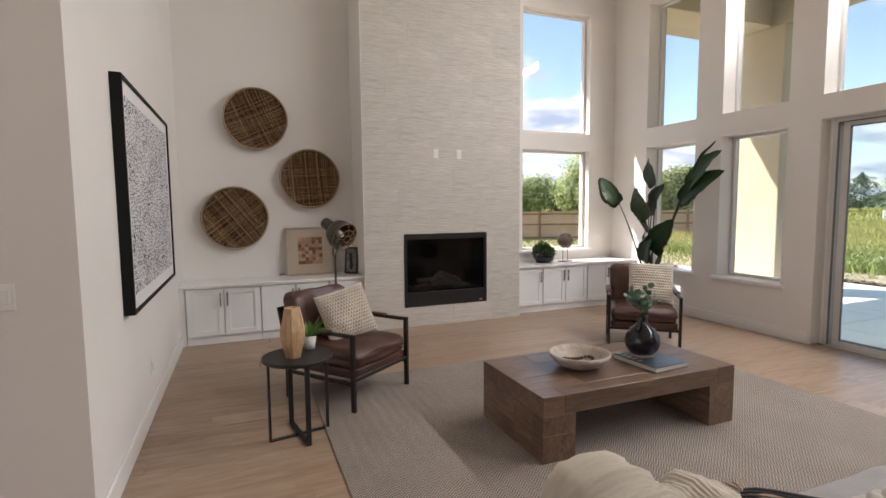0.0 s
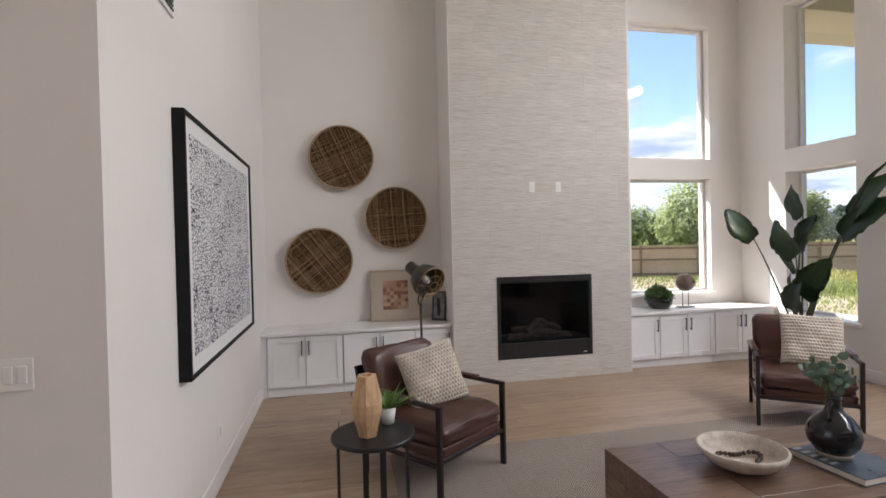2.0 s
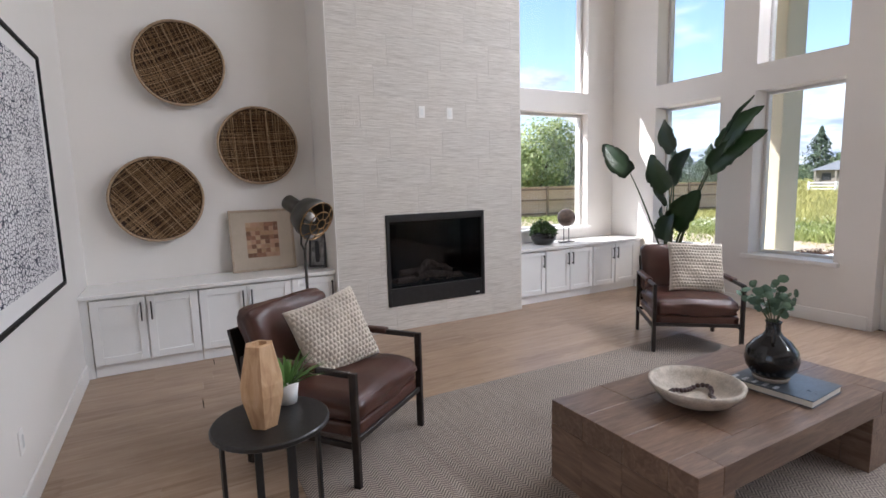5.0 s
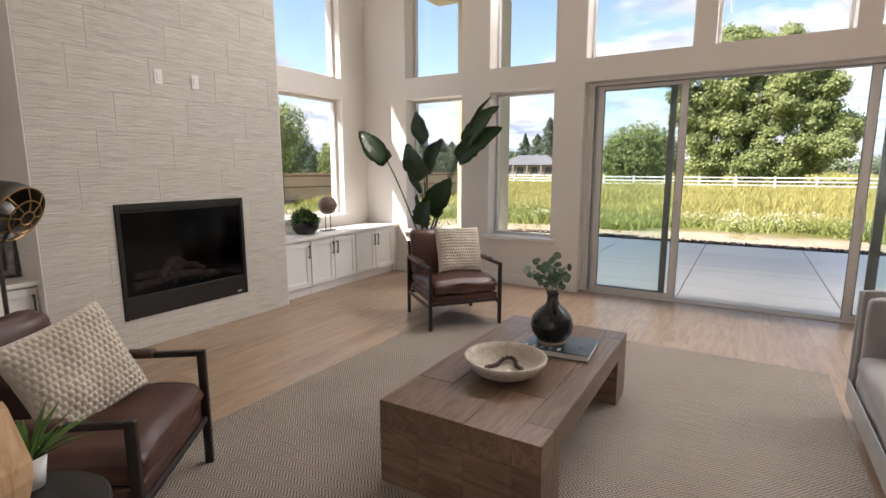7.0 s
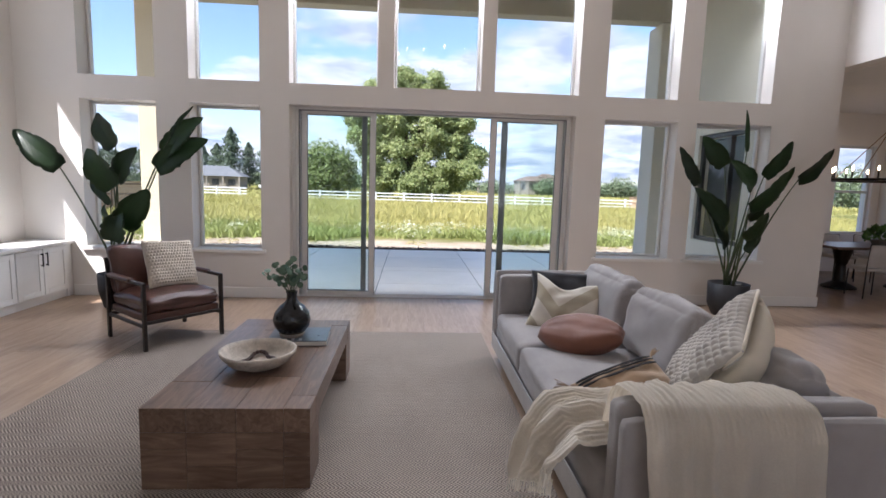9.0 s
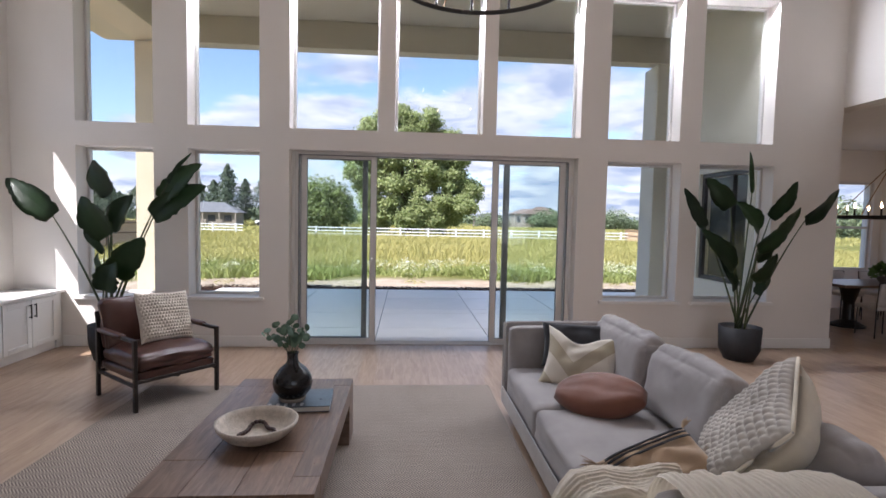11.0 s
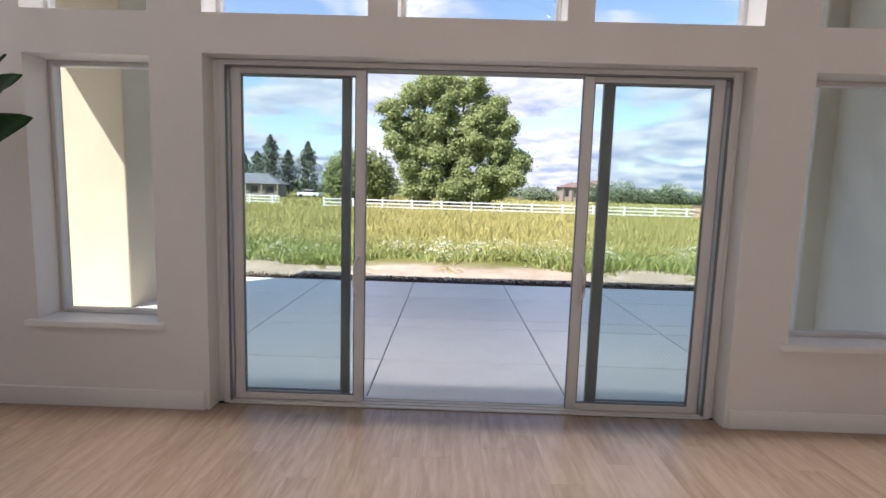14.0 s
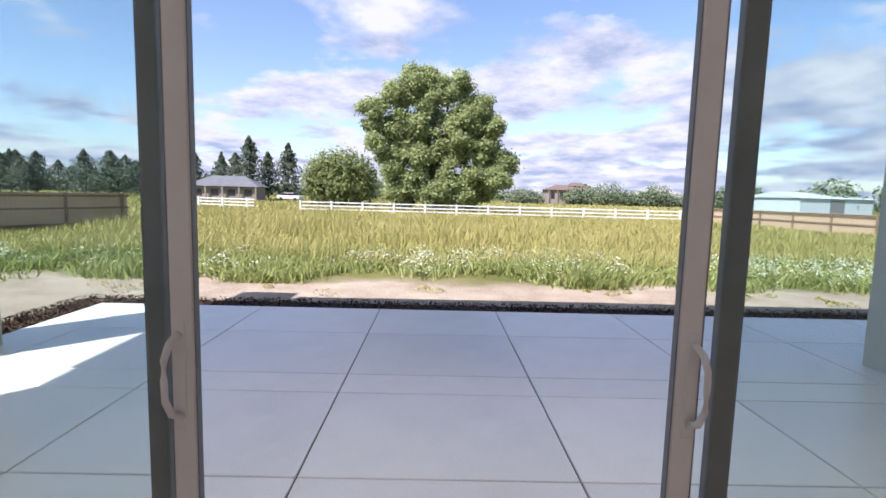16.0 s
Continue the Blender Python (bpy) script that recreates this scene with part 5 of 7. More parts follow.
def drape(path, u0, u1, nu, nv, lift, seed, skew=0.0, axis="y", out=1.0, rise=0.0, folds=(), hem=None):
    """A cloth laid along a path of (a, z) places; u runs across it. axis names the direction of u."""
    pts = [Vector(p) for p in path]
    seg = [0.0]
    for a, b in zip(pts, pts[1:]):
        seg.append(seg[-1] + (b - a).length)
    bm = bmesh.new()
    grid = []
    for i in range(nu + 1):
        row = []
        for j in range(nv + 1):
            d = seg[-1] * j / nv * (1 - rise * (1 - i / nu))
            kx = max(q for q in range(len(seg)) if seg[q] <= d + 1e-9)
            kx = min(kx, len(pts) - 2)
            t = (d - seg[kx]) / max(1e-6, seg[kx + 1] - seg[kx])
            p = pts[kx].lerp(pts[kx + 1], t)
            tang = (pts[kx + 1] - pts[kx]).normalized()
            nrm = Vector((-tang.y, tang.x)) * out
            u = u0 + (u1 - u0) * i / nu
            hang = j / nv
            fold = noise.noise(Vector((u * 3.2, hang * 2.4, seed))) * 0.9 + 0.45 * noise.noise(Vector((u * 9, hang * 6, seed + 2)))
            for f0, fw, fa, slant in folds:
                fold += fa * math.exp(-((u - f0 - slant * (hang - 0.4)) / fw) ** 2)
            fold *= lift * min(1.7, 0.35 + 2.3 * abs(hang - 0.30))
            q = p + nrm * (fold + 0.012 + lift)
            uu = u + skew * hang + 0.03 * noise.noise(Vector((hang * 4, u * 2, seed + 5)))
            rib = 0.0035 * math.sin(u * 330 + 1.5 * noise.noise(Vector((u * 20, hang * 12, seed)))) + 0.004 * noise.noise(Vector((u * 60, hang * 50, seed + 3)))
            row.append(bm.verts.new((q.x, uu, q.y + rib) if axis == "y" else (uu, q.x, q.y + rib)))
        grid.append(row)
    for i in range(nu):
        for j in range(nv):
            bm.faces.new((grid[i][j], grid[i + 1][j], grid[i + 1][j + 1], grid[i][j + 1]))
    if hem is not None:
        hem += [row[-1].co.copy() for row in grid]
    bmesh.ops.solidify(bm, geom=bm.faces[:], thickness=0.008)
    bmesh.ops.recalc_face_normals(bm, faces=bm.faces)
    return bm


over_arm = [(1.55, 0.50), (1.32, 0.51), (1.205, 0.58), (1.185, 0.73), (1.15, 0.786), (1.06, 0.793), (0.975, 0.776), (0.945, 0.71), (0.935, 0.48), (0.925, 0.12)]
part("drape", drape(over_arm, 0.98, 1.62, 170, 120, 0.019, 1.0, -0.10, out=-1.0,
     folds=((1.58, 0.035, 1.2, 0.05), (1.47, 0.030, 1.5, 0.10), (1.36, 0.025, 1.3, 0.16), (1.24, 0.05, 1.6, 0.22), (1.08, 0.06, 0.6, 0.1))), THROW, tw, smooth=True)
over_seat = [(1.25, 0.51), (1.48, 0.525), (1.60, 0.525), (1.67, 0.49), (1.70, 0.40), (1.715, 0.24), (1.73, 0.07)]
hem = []
bm = drape(over_seat, 1.10, 1.70, 130, 80, 0.045, 4.0, 0.02, "x", rise=0.42,
           folds=((1.24, 0.06, 1.2, -0.20), (1.40, 0.045, 1.5, -0.16), (1.60, 0.06, 1.4, -0.05)), hem=hem)
part("drape", bm, THROW, tw, smooth=True)
bm = bmesh.new()
rg = random.Random(2)
for v in hem[::2]:
    tube(bm, [v + Vector((0, 0, 0.015)), v + Vector((rg.uniform(-0.006, 0.006), 0.003, -0.02)), v + Vector((rg.uniform(-0.012, 0.012), 0.006, -0.05))], 0.003, 4)
part("fringe", bm, THROW, tw, "ivory fringe")

# ---------------------------------------------------------------- large potted plants
def blade(base, tip, width, twist, rg, splits=3):
    """A long folded leaf blade from base to tip, midrib proud, edges waved and torn."""
    bm = bmesh.new()
    base, tip = Vector(base), Vector(tip)
    ax = tip - base
    ln = ax.length
    ax.normalize()
    face = (Vector((-1, 0, 0)) - ax * ax.dot(Vector((-1, 0, 0)))).normalized()
    side = ax.cross(face)
    rot = Matrix.Rotation(twist, 3, ax)
    side, face = rot @ side, rot @ face
    n = 16
    tears = sorted(rg.sample(range(3, 14), splits))
    rows = []
    for i in range(n + 1):
        t = i / n
        w = width / 2 * (math.sin(math.pi * min(1, t * 0.93 + 0.07) ** 0.72) ** 0.62 if t < 1 else 0.02)
        w = max(w, 0.004)
        c = base + ax * ln * t - face * 0.10 * ln * t * t + face * 0.03 * math.sin(3 * t)
        row = []
        for s in (-1.0, -0.55, -0.04, 0.04, 0.55, 1.0):
            ww = w * (0.86 if (abs(s) == 1.0 and i in tears) else 1.0)
            up = 0.22 * w * abs(s) + 0.012 * math.sin(9 * t + s * 3 + twist * 5) * abs(s)
            row.append(c + side * s * ww + face * (up + (0.004 if abs(s) < 0.1 else 0)))
        rows.append([bm.verts.new(p) for p in row])
    for r0, r1 in zip(rows, rows[1:]):
        for j in range(5):
            bm.faces.new((r0[j], r0[j + 1], r1[j + 1], r1[j]))
    bmesh.ops.solidify(bm, geom=bm.faces[:], thickness=0.002)
    return bm


def tall_plant(m, blades, pot, label, seed, foot):
    p = thing("potted_plant", m, label, "plant")
    part("pot", lathe(pot, 40), BLACKPOT, p, "matt black planter", smooth=True)
    part("soil", lathe([(0, foot - 0.01), (pot[3][0] - 0.03, foot - 0.01), (0, foot)], 24), SOILM, p)
    rg = random.Random(seed)
    inv = m.inverted()
    for (by, bz, ty, tz, w, dx) in blades:
        b = inv @ Vector((m.translation.x + dx, by, bz))
        t = inv @ Vector((m.translation.x + dx * 1.5 + rg.uniform(-0.06, 0.06), ty, tz))
        a = rg.uniform(0, 6.28)
        root = Vector((0.05 * math.cos(a), 0.05 * math.sin(a), foot - 0.02))
        bm = bmesh.new()
        bend = root.lerp(b, 0.55) + Vector((0, 0, 0.16 * (b - root).length)) * (0.6 if abs(b.y) > 0.3 else 0.1)
        pts = [root * (1 - q) ** 2 + bend * 2 * q * (1 - q) + b * q * q for q in (i / 9 for i in range(10))]
        mid = b.lerp(t, 0.12)
        tube(bm, pts + [mid], [0.014 - 0.008 * i / 10 for i in range(11)], 7)
        part("stalk", bm, STALK, p, smooth=True)
        part("leaf", blade(b, t, w * 1.22, rg.uniform(-0.5, 0.5), rg), LEAF, p, smooth=True)
    return p


tall_plant(pose(5.50, 5.87, 0), [
    (6.37, 1.62, 6.85, 2.04, 0.24, -0.10), (5.85, 1.89, 6.14, 2.28, 0.25, 0.08), (5.80, 1.41, 6.08, 1.84, 0.28, -0.08),
    (5.78, 1.49, 5.54, 1.88, 0.23, -0.05), (5.30, 1.83, 4.89, 2.29, 0.25, 0.10), (5.37, 1.63, 4.83, 2.04, 0.28, 0.04),
    (5.74, 0.95, 5.45, 1.40, 0.28, -0.06), (5.81, 0.79, 5.73, 1.15, 0.28, -0.12), (5.92, 1.22, 6.23, 1.57, 0.10, 0.05),
    (5.91, 0.94, 6.00, 1.23, 0.10, 0.02), (5.23, 2.03, 5.01, 2.41, 0.05, 0.10)],
    [(0, 0), (0.14, 0), (0.19, 0.20), (0.195, 0.40), (0.18, 0.40), (0.17, 0.33), (0, 0.33)], "tall potted bird-of-paradise plant in a black planter behind the chair", 5, 0.36)
tall_plant(pose(5.50, -1.76, 0), [
    (-1.27, 1.66, -1.02, 2.14, 0.13, 0.08), (-1.58, 1.91, -1.29, 2.27, 0.20, 0.05), (-1.88, 1.63, -1.60, 1.98, 0.26, -0.08),
    (-2.12, 1.79, -2.51, 2.26, 0.17, 0.06), (-1.89, 1.39, -2.51, 1.91, 0.24, -0.05), (-2.55, 1.76, -3.10, 2.17, 0.20, 0.02),
    (-1.57, 1.15, -1.16, 1.64, 0.25, -0.10), (-1.95, 0.83, -2.17, 1.12, 0.12, 0.02), (-1.84, 1.02, -2.12, 1.34, 0.22, -0.06),
    (-1.61, 0.88, -1.43, 1.26, 0.14, -0.08), (-1.86, 2.10, -1.84, 2.63, 0.05, 0.06), (-1.98, 1.25, -2.30, 1.62, 0.18, 0.08)],
    [(0, 0), (0.17, 0), (0.235, 0.14), (0.245, 0.42), (0.225, 0.42), (0.215, 0.36), (0, 0.36)], "tall potted bird-of-paradise plant in a faceted black planter by the window", 9, 0.39)

# ---------------------------------------------------------------- dining room
dt = thing("dining_table", pose(7.55, -5.75, 0), "long dark wood dining table", "table")
part("tabletop", boxm(-0.5, 0.5, -1.15, 1.15, 0.72, 0.765, bev=0.006, seg=2), WOOD, dt)
for s in (-0.6, 0.6):
    part("pedestal", shift(lathe([(0.26, 0), (0.26, 0.03), (0.09, 0.12), (0.08, 0.4), (0.16, 0.70), (0, 0.72)], 20), pose(0, s, 0)), BLACKWOOD, dt)
DINC = cloth("white_dining_cloth", (0.62, 0.58, 0.55))


def dining_chair():
    c = thing("dining_chair", pose(0, 0, 0), "white upholstered dining chair on thin black legs", "chair", "chairs round the dining table")
    part("seat", shift(cushion_mesh(0.46, 0.46, 0.07, 0.03, 0.01, 3, 0.004, 8), pose(0, 0, 0.43)), DINC, c, smooth=True)
    part("backrest", shift(cushion_mesh(0.46, 0.05, 0.36, 0.022, 0.0, 4, 0.004, 8), pose(0, 0.22, 0.50, -8)), DINC, c, smooth=True)
    for sx in (-0.21, 0.21):
        for sy in (-0.20, 0.20):
            bm = bmesh.new()
            rod(bm, (sx, sy, 0), (sx * 0.95, sy * 0.95, 0.43), 0.010, 8)
            part("leg", bm, BLACK, c)
    bm = bmesh.new()
    tube(bm, [(-0.225, 0.22, 0.43), (-0.235, 0.265, 0.86), (0.235, 0.265, 0.86), (0.225, 0.22, 0.43)], 0.009, 6)
    part("back_frame", bm, BLACK, c)
    return c


dc = dining_chair()
dc.matrix_basis = pose(6.78, -4.95, 0, 0, 0, 82)
for x, y, r in ((6.78, -5.75, 90), (6.75, -6.5, 94), (8.30, -4.95, -88), (8.32, -5.75, -90), (8.30, -6.5, -93), (7.5, -4.2, 4)):
    copy_thing(dc, pose(x, y, 0, 0, 0, r))
bulbm = bpy.data.materials.new("warm_bulb")
bulbm.use_nodes = True
bulbm.node_tree.nodes["Principled BSDF"].inputs["Emission Color"].default_value = (1, 0.66, 0.36, 1)
bulbm.node_tree.nodes["Principled BSDF"].inputs["Emission Strength"].default_value = 14


def chandelier(m, drop, label):
    """A ring of candle bulbs on four hangers; origin at the middle of the ring, drop metres under the ceiling."""
    ch = thing("chandelier", m, label, "chandelier")
    R = 0.80
    bm = bmesh.new()
    pts = [(R * math.cos(t), R * math.sin(t), 0) for t in (2 * math.pi * i / 48 for i in range(50))]
    tube(bm, pts, 0.022, 8)
    part("ring", bm, BLACK, ch, "black metal ring", smooth=True)
    bm = bmesh.new()
    rod(bm, (0, 0, 0.92), (0, 0, drop - 0.02), 0.012, 8)
    part("stem", bm, BRASS, ch, "bronze stem")
    part("canopy", shift(lathe([(0, 0), (0.07, 0), (0.07, 0.02), (0, 0.028)], 24), pose(0, 0, drop - 0.029)), BRASS, ch)
    part("hub", shift(lathe([(0, -0.02), (0.05, -0.02), (0.05, 0.02), (0, 0.02)], 20), pose(0, 0, 0.92)), BRASS, ch)
    for i in range(4):
        t = radians(20 + 90 * i)
        bm = bmesh.new()
        rod(bm, (0, 0, 0.91), (R * math.cos(t), R * math.sin(t), 0.02), 0.008, 6)
        part("hanger", bm, BRASS, ch)
    for i in range(14):
        t = 2 * math.pi * i / 14
        cx, cy = R * math.cos(t), R * math.sin(t)
        bm = bmesh.new()
        rod(bm, (cx, cy, 0.02), (cx, cy, 0.14), 0.014, 8)
        cd = part("candle", bm, BLACK, ch)
        part("bulb", shift(lathe([(0, 0.14), (0.014, 0.155), (0.016, 0.18), (0.006, 0.22), (0, 0.235)], 10), pose(cx, cy, 0)), bulbm, cd, "glowing candle bulb")


chandelier(pose(7.60, -5.80, 1.88), 3.31 - 1.88, "black ring chandelier with lit candle bulbs over the dining table")
chandelier(pose(3.67, 1.87, 3.68), CEIL_Z - 3.68, "black ring chandelier with lit candle bulbs over the seating")
cp = thing("centrepiece_plant", pose(7.45, -5.72, 0.766), "green fern in a low bowl on the dining table", "plant")
part("bowl", lathe([(0, 0), (0.10, 0), (0.16, 0.10), (0.15, 0.10), (0.09, 0.02), (0, 0.02)], 20), simple("grey_clay", (0.22, 0.20, 0.18), 0.8), cp)
mesh_part("foliage", leaf_clump(260, random.Random(6), lambda r: (lambda d: (Vector((d.x * 0.20, d.y * 0.20, 0.10 + abs(d.z) * 0.20)), d))(Vector((r.gauss(0, 1), r.gauss(0, 1), abs(r.gauss(0, 1)))).normalized()), 0.09), FERN, cp)

# ---------------------------------------------------------------- outdoors
def foliage_mat(name, stops, trans=0.35, rough=0.6):
    """Leaves that let some light through; tone varies from leaf to leaf and in patches."""
    k = Mat(name, rough, spec=0.25)
    f = k.math("MULTIPLY_ADD", k.noise(0.35, 3), 0.55, k.math("MULTIPLY", k.island(), 0.45))
    c = k.ramp(f, *stops)
    k.color(c)
    t = k.n.new("ShaderNodeBsdfTranslucent")
    k.l.new(c, t.inputs[0])
    mx = k.n.new("ShaderNodeMixShader")
    mx.inputs[0].default_value = trans
    k.l.new(k.b.outputs[0], mx.inputs[1]), k.l.new(t.outputs[0], mx.inputs[2])
    k.l.new(mx.outputs[0], k.n["Material Output"].inputs[0])
    return k.m


TREEGREEN = foliage_mat("broadleaf_green", ((0.25, (0.21, 0.265, 0.105)), (0.55, (0.37, 0.425, 0.19)), (0.8, (0.53, 0.56, 0.29))), 0.5)
WILLOW = foliage_mat("willow_green", ((0.25, (0.15, 0.19, 0.07)), (0.8, (0.33, 0.37, 0.15))), 0.5)
PINE = foliage_mat("conifer_green", ((0.25, (0.055, 0.08, 0.055)), (0.8, (0.13, 0.165, 0.105))), 0.3)
FARTREE = foliage_mat("distant_green", ((0.25, (0.13, 0.17, 0.10)), (0.8, (0.26, 0.31, 0.18))), 0.35)
GRASS = foliage_mat("meadow_grass", ((0.2, (0.29, 0.285, 0.085)), (0.5, (0.42, 0.385, 0.135)), (0.8, (0.52, 0.455, 0.19))), 0.3, 0.8)
LAWN = foliage_mat("low_green_weeds", ((0.2, (0.18, 0.22, 0.065)), (0.55, (0.30, 0.34, 0.11)), (0.85, (0.46, 0.46, 0.20))), 0.3, 0.8)
BLOOM = foliage_mat("white_bloom", ((0.2, (0.55, 0.57, 0.42)), (0.8, (0.78, 0.78, 0.66))), 0.3, 0.8)
BARK = simple("grey_brown_bark", (0.10, 0.075, 0.055), 0.95, var=0.4, scale=3, bump=1.0, fine=20)
FENCEWOOD = simple("cedar_fence", (0.50, 0.36, 0.235), 0.85, var=0.22, scale=2.5, fine=40)
POSTWOOD = simple("weathered_post", (0.24, 0.165, 0.11), 0.9, var=0.3, scale=5)
WHITERAIL = simple("white_rail_paint", (0.66, 0.66, 0.65), 0.6, var=0.05)


def quads(name, centres, normals, sizes, mat, parent=None, label="", aspect=0.5, rng=None, kind=""):
    """Many small leaves as quads, in one mesh."""
    n = len(centres)
    r = rng.normal(size=(n, 3))
    a = np.cross(normals, r)
    a /= np.linalg.norm(a, axis=1, keepdims=True) + 1e-9
    b = np.cross(normals, a)
    b /= np.linalg.norm(b, axis=1, keepdims=True) + 1e-9
    s = sizes[:, None]
    lift = normals * s * 0.15
    v = np.stack([centres - a * s * 0.5, centres + b * s * aspect * 0.5 + lift, centres + a * s * 0.5, centres - b * s * aspect * 0.5 + lift], axis=1).reshape(-1, 3)
    me = bpy.data.meshes.new(name)
    me.vertices.add(4 * n), me.loops.add(4 * n), me.polygons.add(n)
    me.vertices.foreach_set("co", v.ravel())
    me.loops.foreach_set("vertex_index", np.arange(4 * n, dtype=np.int32))
    me.polygons.foreach_set("loop_start", np.arange(0, 4 * n, 4, dtype=np.int32))
    me.update(calc_edges=True)
    ob = mesh_part(name, me, mat, parent, label)
    if kind:
        ob["kind"] = kind
    return ob


def blob_points(blobs, n, rng, shell=0.45):
    """Places and outward normals in and on a heap of ellipsoids (centre, radii)."""
    vol = np.array([b[1][0] * b[1][1] * b[1][2] for b in blobs]) ** 0.75
    pick = rng.choice(len(blobs), n, p=vol / vol.sum())
    c = np.array([b[0] for b in blobs])[pick]
    r = np.array([b[1] for b in blobs])[pick]
    d = rng.normal(size=(n, 3))
    d /= np.linalg.norm(d, axis=1, keepdims=True)
    rad = 1 - shell * rng.random(n) ** 1.6
    wob = 1 + 0.16 * np.sin(d[:, 0] * 9 + pick) * np.cos(d[:, 2] * 8 + pick * 2) + 0.10 * np.sin(d[:, 1] * 17 + pick * 3)
    return c + d * r * (rad * wob)[:, None], d


def tree(name, at, blobs, n, leaf, mat, label, seed, trunk_r=0.3, trunk_h=3.0, droop=0.0):
    t = thing(name, pose(*at), label, "tree")
    rng = np.random.default_rng(seed)
    p, d = blob_points(blobs, n, rng, 0.30)
    p += rng.normal(size=(n, 3)) * leaf * 0.75
    if droop:
        p[:, 2] -= droop * rng.random(n) ** 2
    nr = d + rng.normal(size=(n, 3)) * 0.5
    nr[:, 2] += 0.45
    nr /= np.linalg.norm(nr, axis=1, keepdims=True)
    p[:, 2] = np.maximum(p[:, 2], 0.15)
    quads("crown", p, nr, leaf * rng.uniform(0.6, 1.35, n), mat, t, "leafy crown", 0.6, rng)
    bm = bmesh.new()
    tube(bm, [(0, 0, -0.1), (0.05, 0.03, trunk_h * 0.4), (-0.05, 0.05, trunk_h)], [trunk_r * 1.25, trunk_r, trunk_r * 0.8], 10)
    part("trunk", bm, BARK, t, smooth=True)
    bm = bmesh.new()
    for c, r in blobs[:9]:
        e = Vector(c)
        tube(bm, [(0, 0, trunk_h * 0.85), Vector((0, 0, trunk_h)).lerp(e, 0.5) + Vector((0, 0, 0.3)), e], [trunk_r * 0.5, trunk_r * 0.3, trunk_r * 0.1], 6)
    part("limbs", bm, BARK, t, smooth=True)
    return t


def conifer(at, h, r, seed, label="dark narrow conifer far behind the field"):
    t = thing("conifer_tree", pose(*at), label, "tree", "distant conifers")
    rng = np.random.default_rng(seed)
    n = 2600
    u = rng.random(n) ** 0.8
    a = rng.random(n) * 2 * np.pi
    tier = 1 + 0.30 * np.sin(u * (22 + seed % 9) + 3 * np.sin(a * 2 + seed)) + 0.25 * np.sin(a * 3 + seed)
    rad = r * np.minimum(1, 2.2 * (1 - u)) ** (0.7 + 0.08 * (seed % 7)) * (0.65 + 0.35 * (1 - u)) * tier * rng.uniform(0.35, 1.05, n) * (1 + 0.45 * np.sin(a * 2 + u * 13 + seed * 1.7) * np.sin(u * 31 + seed)) + 0.08
    p = np.stack([np.cos(a) * rad, np.sin(a) * rad, 0.08 * h + u * h * 0.92], axis=1)
    d = np.stack([np.cos(a), np.sin(a), 0.6 * np.ones(n)], axis=1) + rng.normal(size=(n, 3)) * 0.5
    d /= np.linalg.norm(d, axis=1, keepdims=True)
    quads("crown", p, d, h * 0.045 * rng.uniform(0.6, 1.4, n), PINE, t, "", 0.55, rng)
    bm = bmesh.new()
    tube(bm, [(0, 0, -0.1), (0, 0, h * 0.8)], [h * 0.018, h * 0.005], 7)
    part("trunk", bm, BARK, t)


# ground sheet ---------------------------------------------------------
def ground_mat():
    k = Mat("open_ground", 0.95, spec=0.1)
    s = k.n.new("ShaderNodeSeparateXYZ")
    k.l.new(k.tc, s.inputs[0])
    edge = k.math("ADD", s.outputs[0], k.math("MULTIPLY", k.math("SUBTRACT", k.noise(0.5, 5), 0.5), 2.2))
    dirt = k.ramp(k.math("ADD", k.math("MULTIPLY", k.noise(1.1, 6, 0.65), 0.6), k.math("MULTIPLY", k.noise(26.0, 4), 0.4)),
                  (0.32, (0.25, 0.19, 0.135)), (0.5, (0.40, 0.325, 0.245)), (0.7, (0.52, 0.44, 0.345)))
    turf = k.ramp(k.math("ADD", k.math("MULTIPLY", k.noise(0.22, 5), 0.6), k.math("MULTIPLY", k.noise(9.0, 4), 0.4)),
                  (0.3, (0.085, 0.105, 0.028)), (0.55, (0.17, 0.165, 0.05)), (0.75, (0.30, 0.26, 0.11)))
    k.color(k.mix(k.ramp(edge, (14.2 / 100, (0, 0, 0)), (14.6 / 100, (1, 1, 1))), dirt, turf))
    n = [q for q in k.n if q.type == "VALTORGB"][-1]
    k.l.new(k.math("MULTIPLY", edge, 0.01), n.inputs[0])
    k.bump(k.math("ADD", k.noise(14.0, 5), k.noise(60.0, 3)), 0.8, 0.03)
    return k.m


bm = bmesh.new()
xs = [-900, -300, -60, 5.0] + [6.3 + i * 1.3 for i in range(28)] + [60, 90, 140, 220, 400, 900, 2500]
ys = [-2500, -900, -300, -120] + [-60 + i * 4.0 for i in range(31)] + [100, 300, 900, 2500]
vv = {}
for i, x in enumerate(xs):
    for j, y in enumerate(ys):
        z = -0.115 + (0.03 * noise.noise(Vector((x * 0.4, y * 0.4, 0))) if 12.6 < x < 60 else 0)
        vv[i, j] = bm.verts.new((x, y, z))
for i in range(len(xs) - 1):
    for j in range(len(ys) - 1):
        bm.faces.new((vv[i, j], vv[i + 1, j], vv[i + 1, j + 1], vv[i, j + 1]))
tagged(part("ground", bm, ground_mat(), smooth=True), "bare tan dirt beside the patio running into an open meadow", "ground", kind="structure")

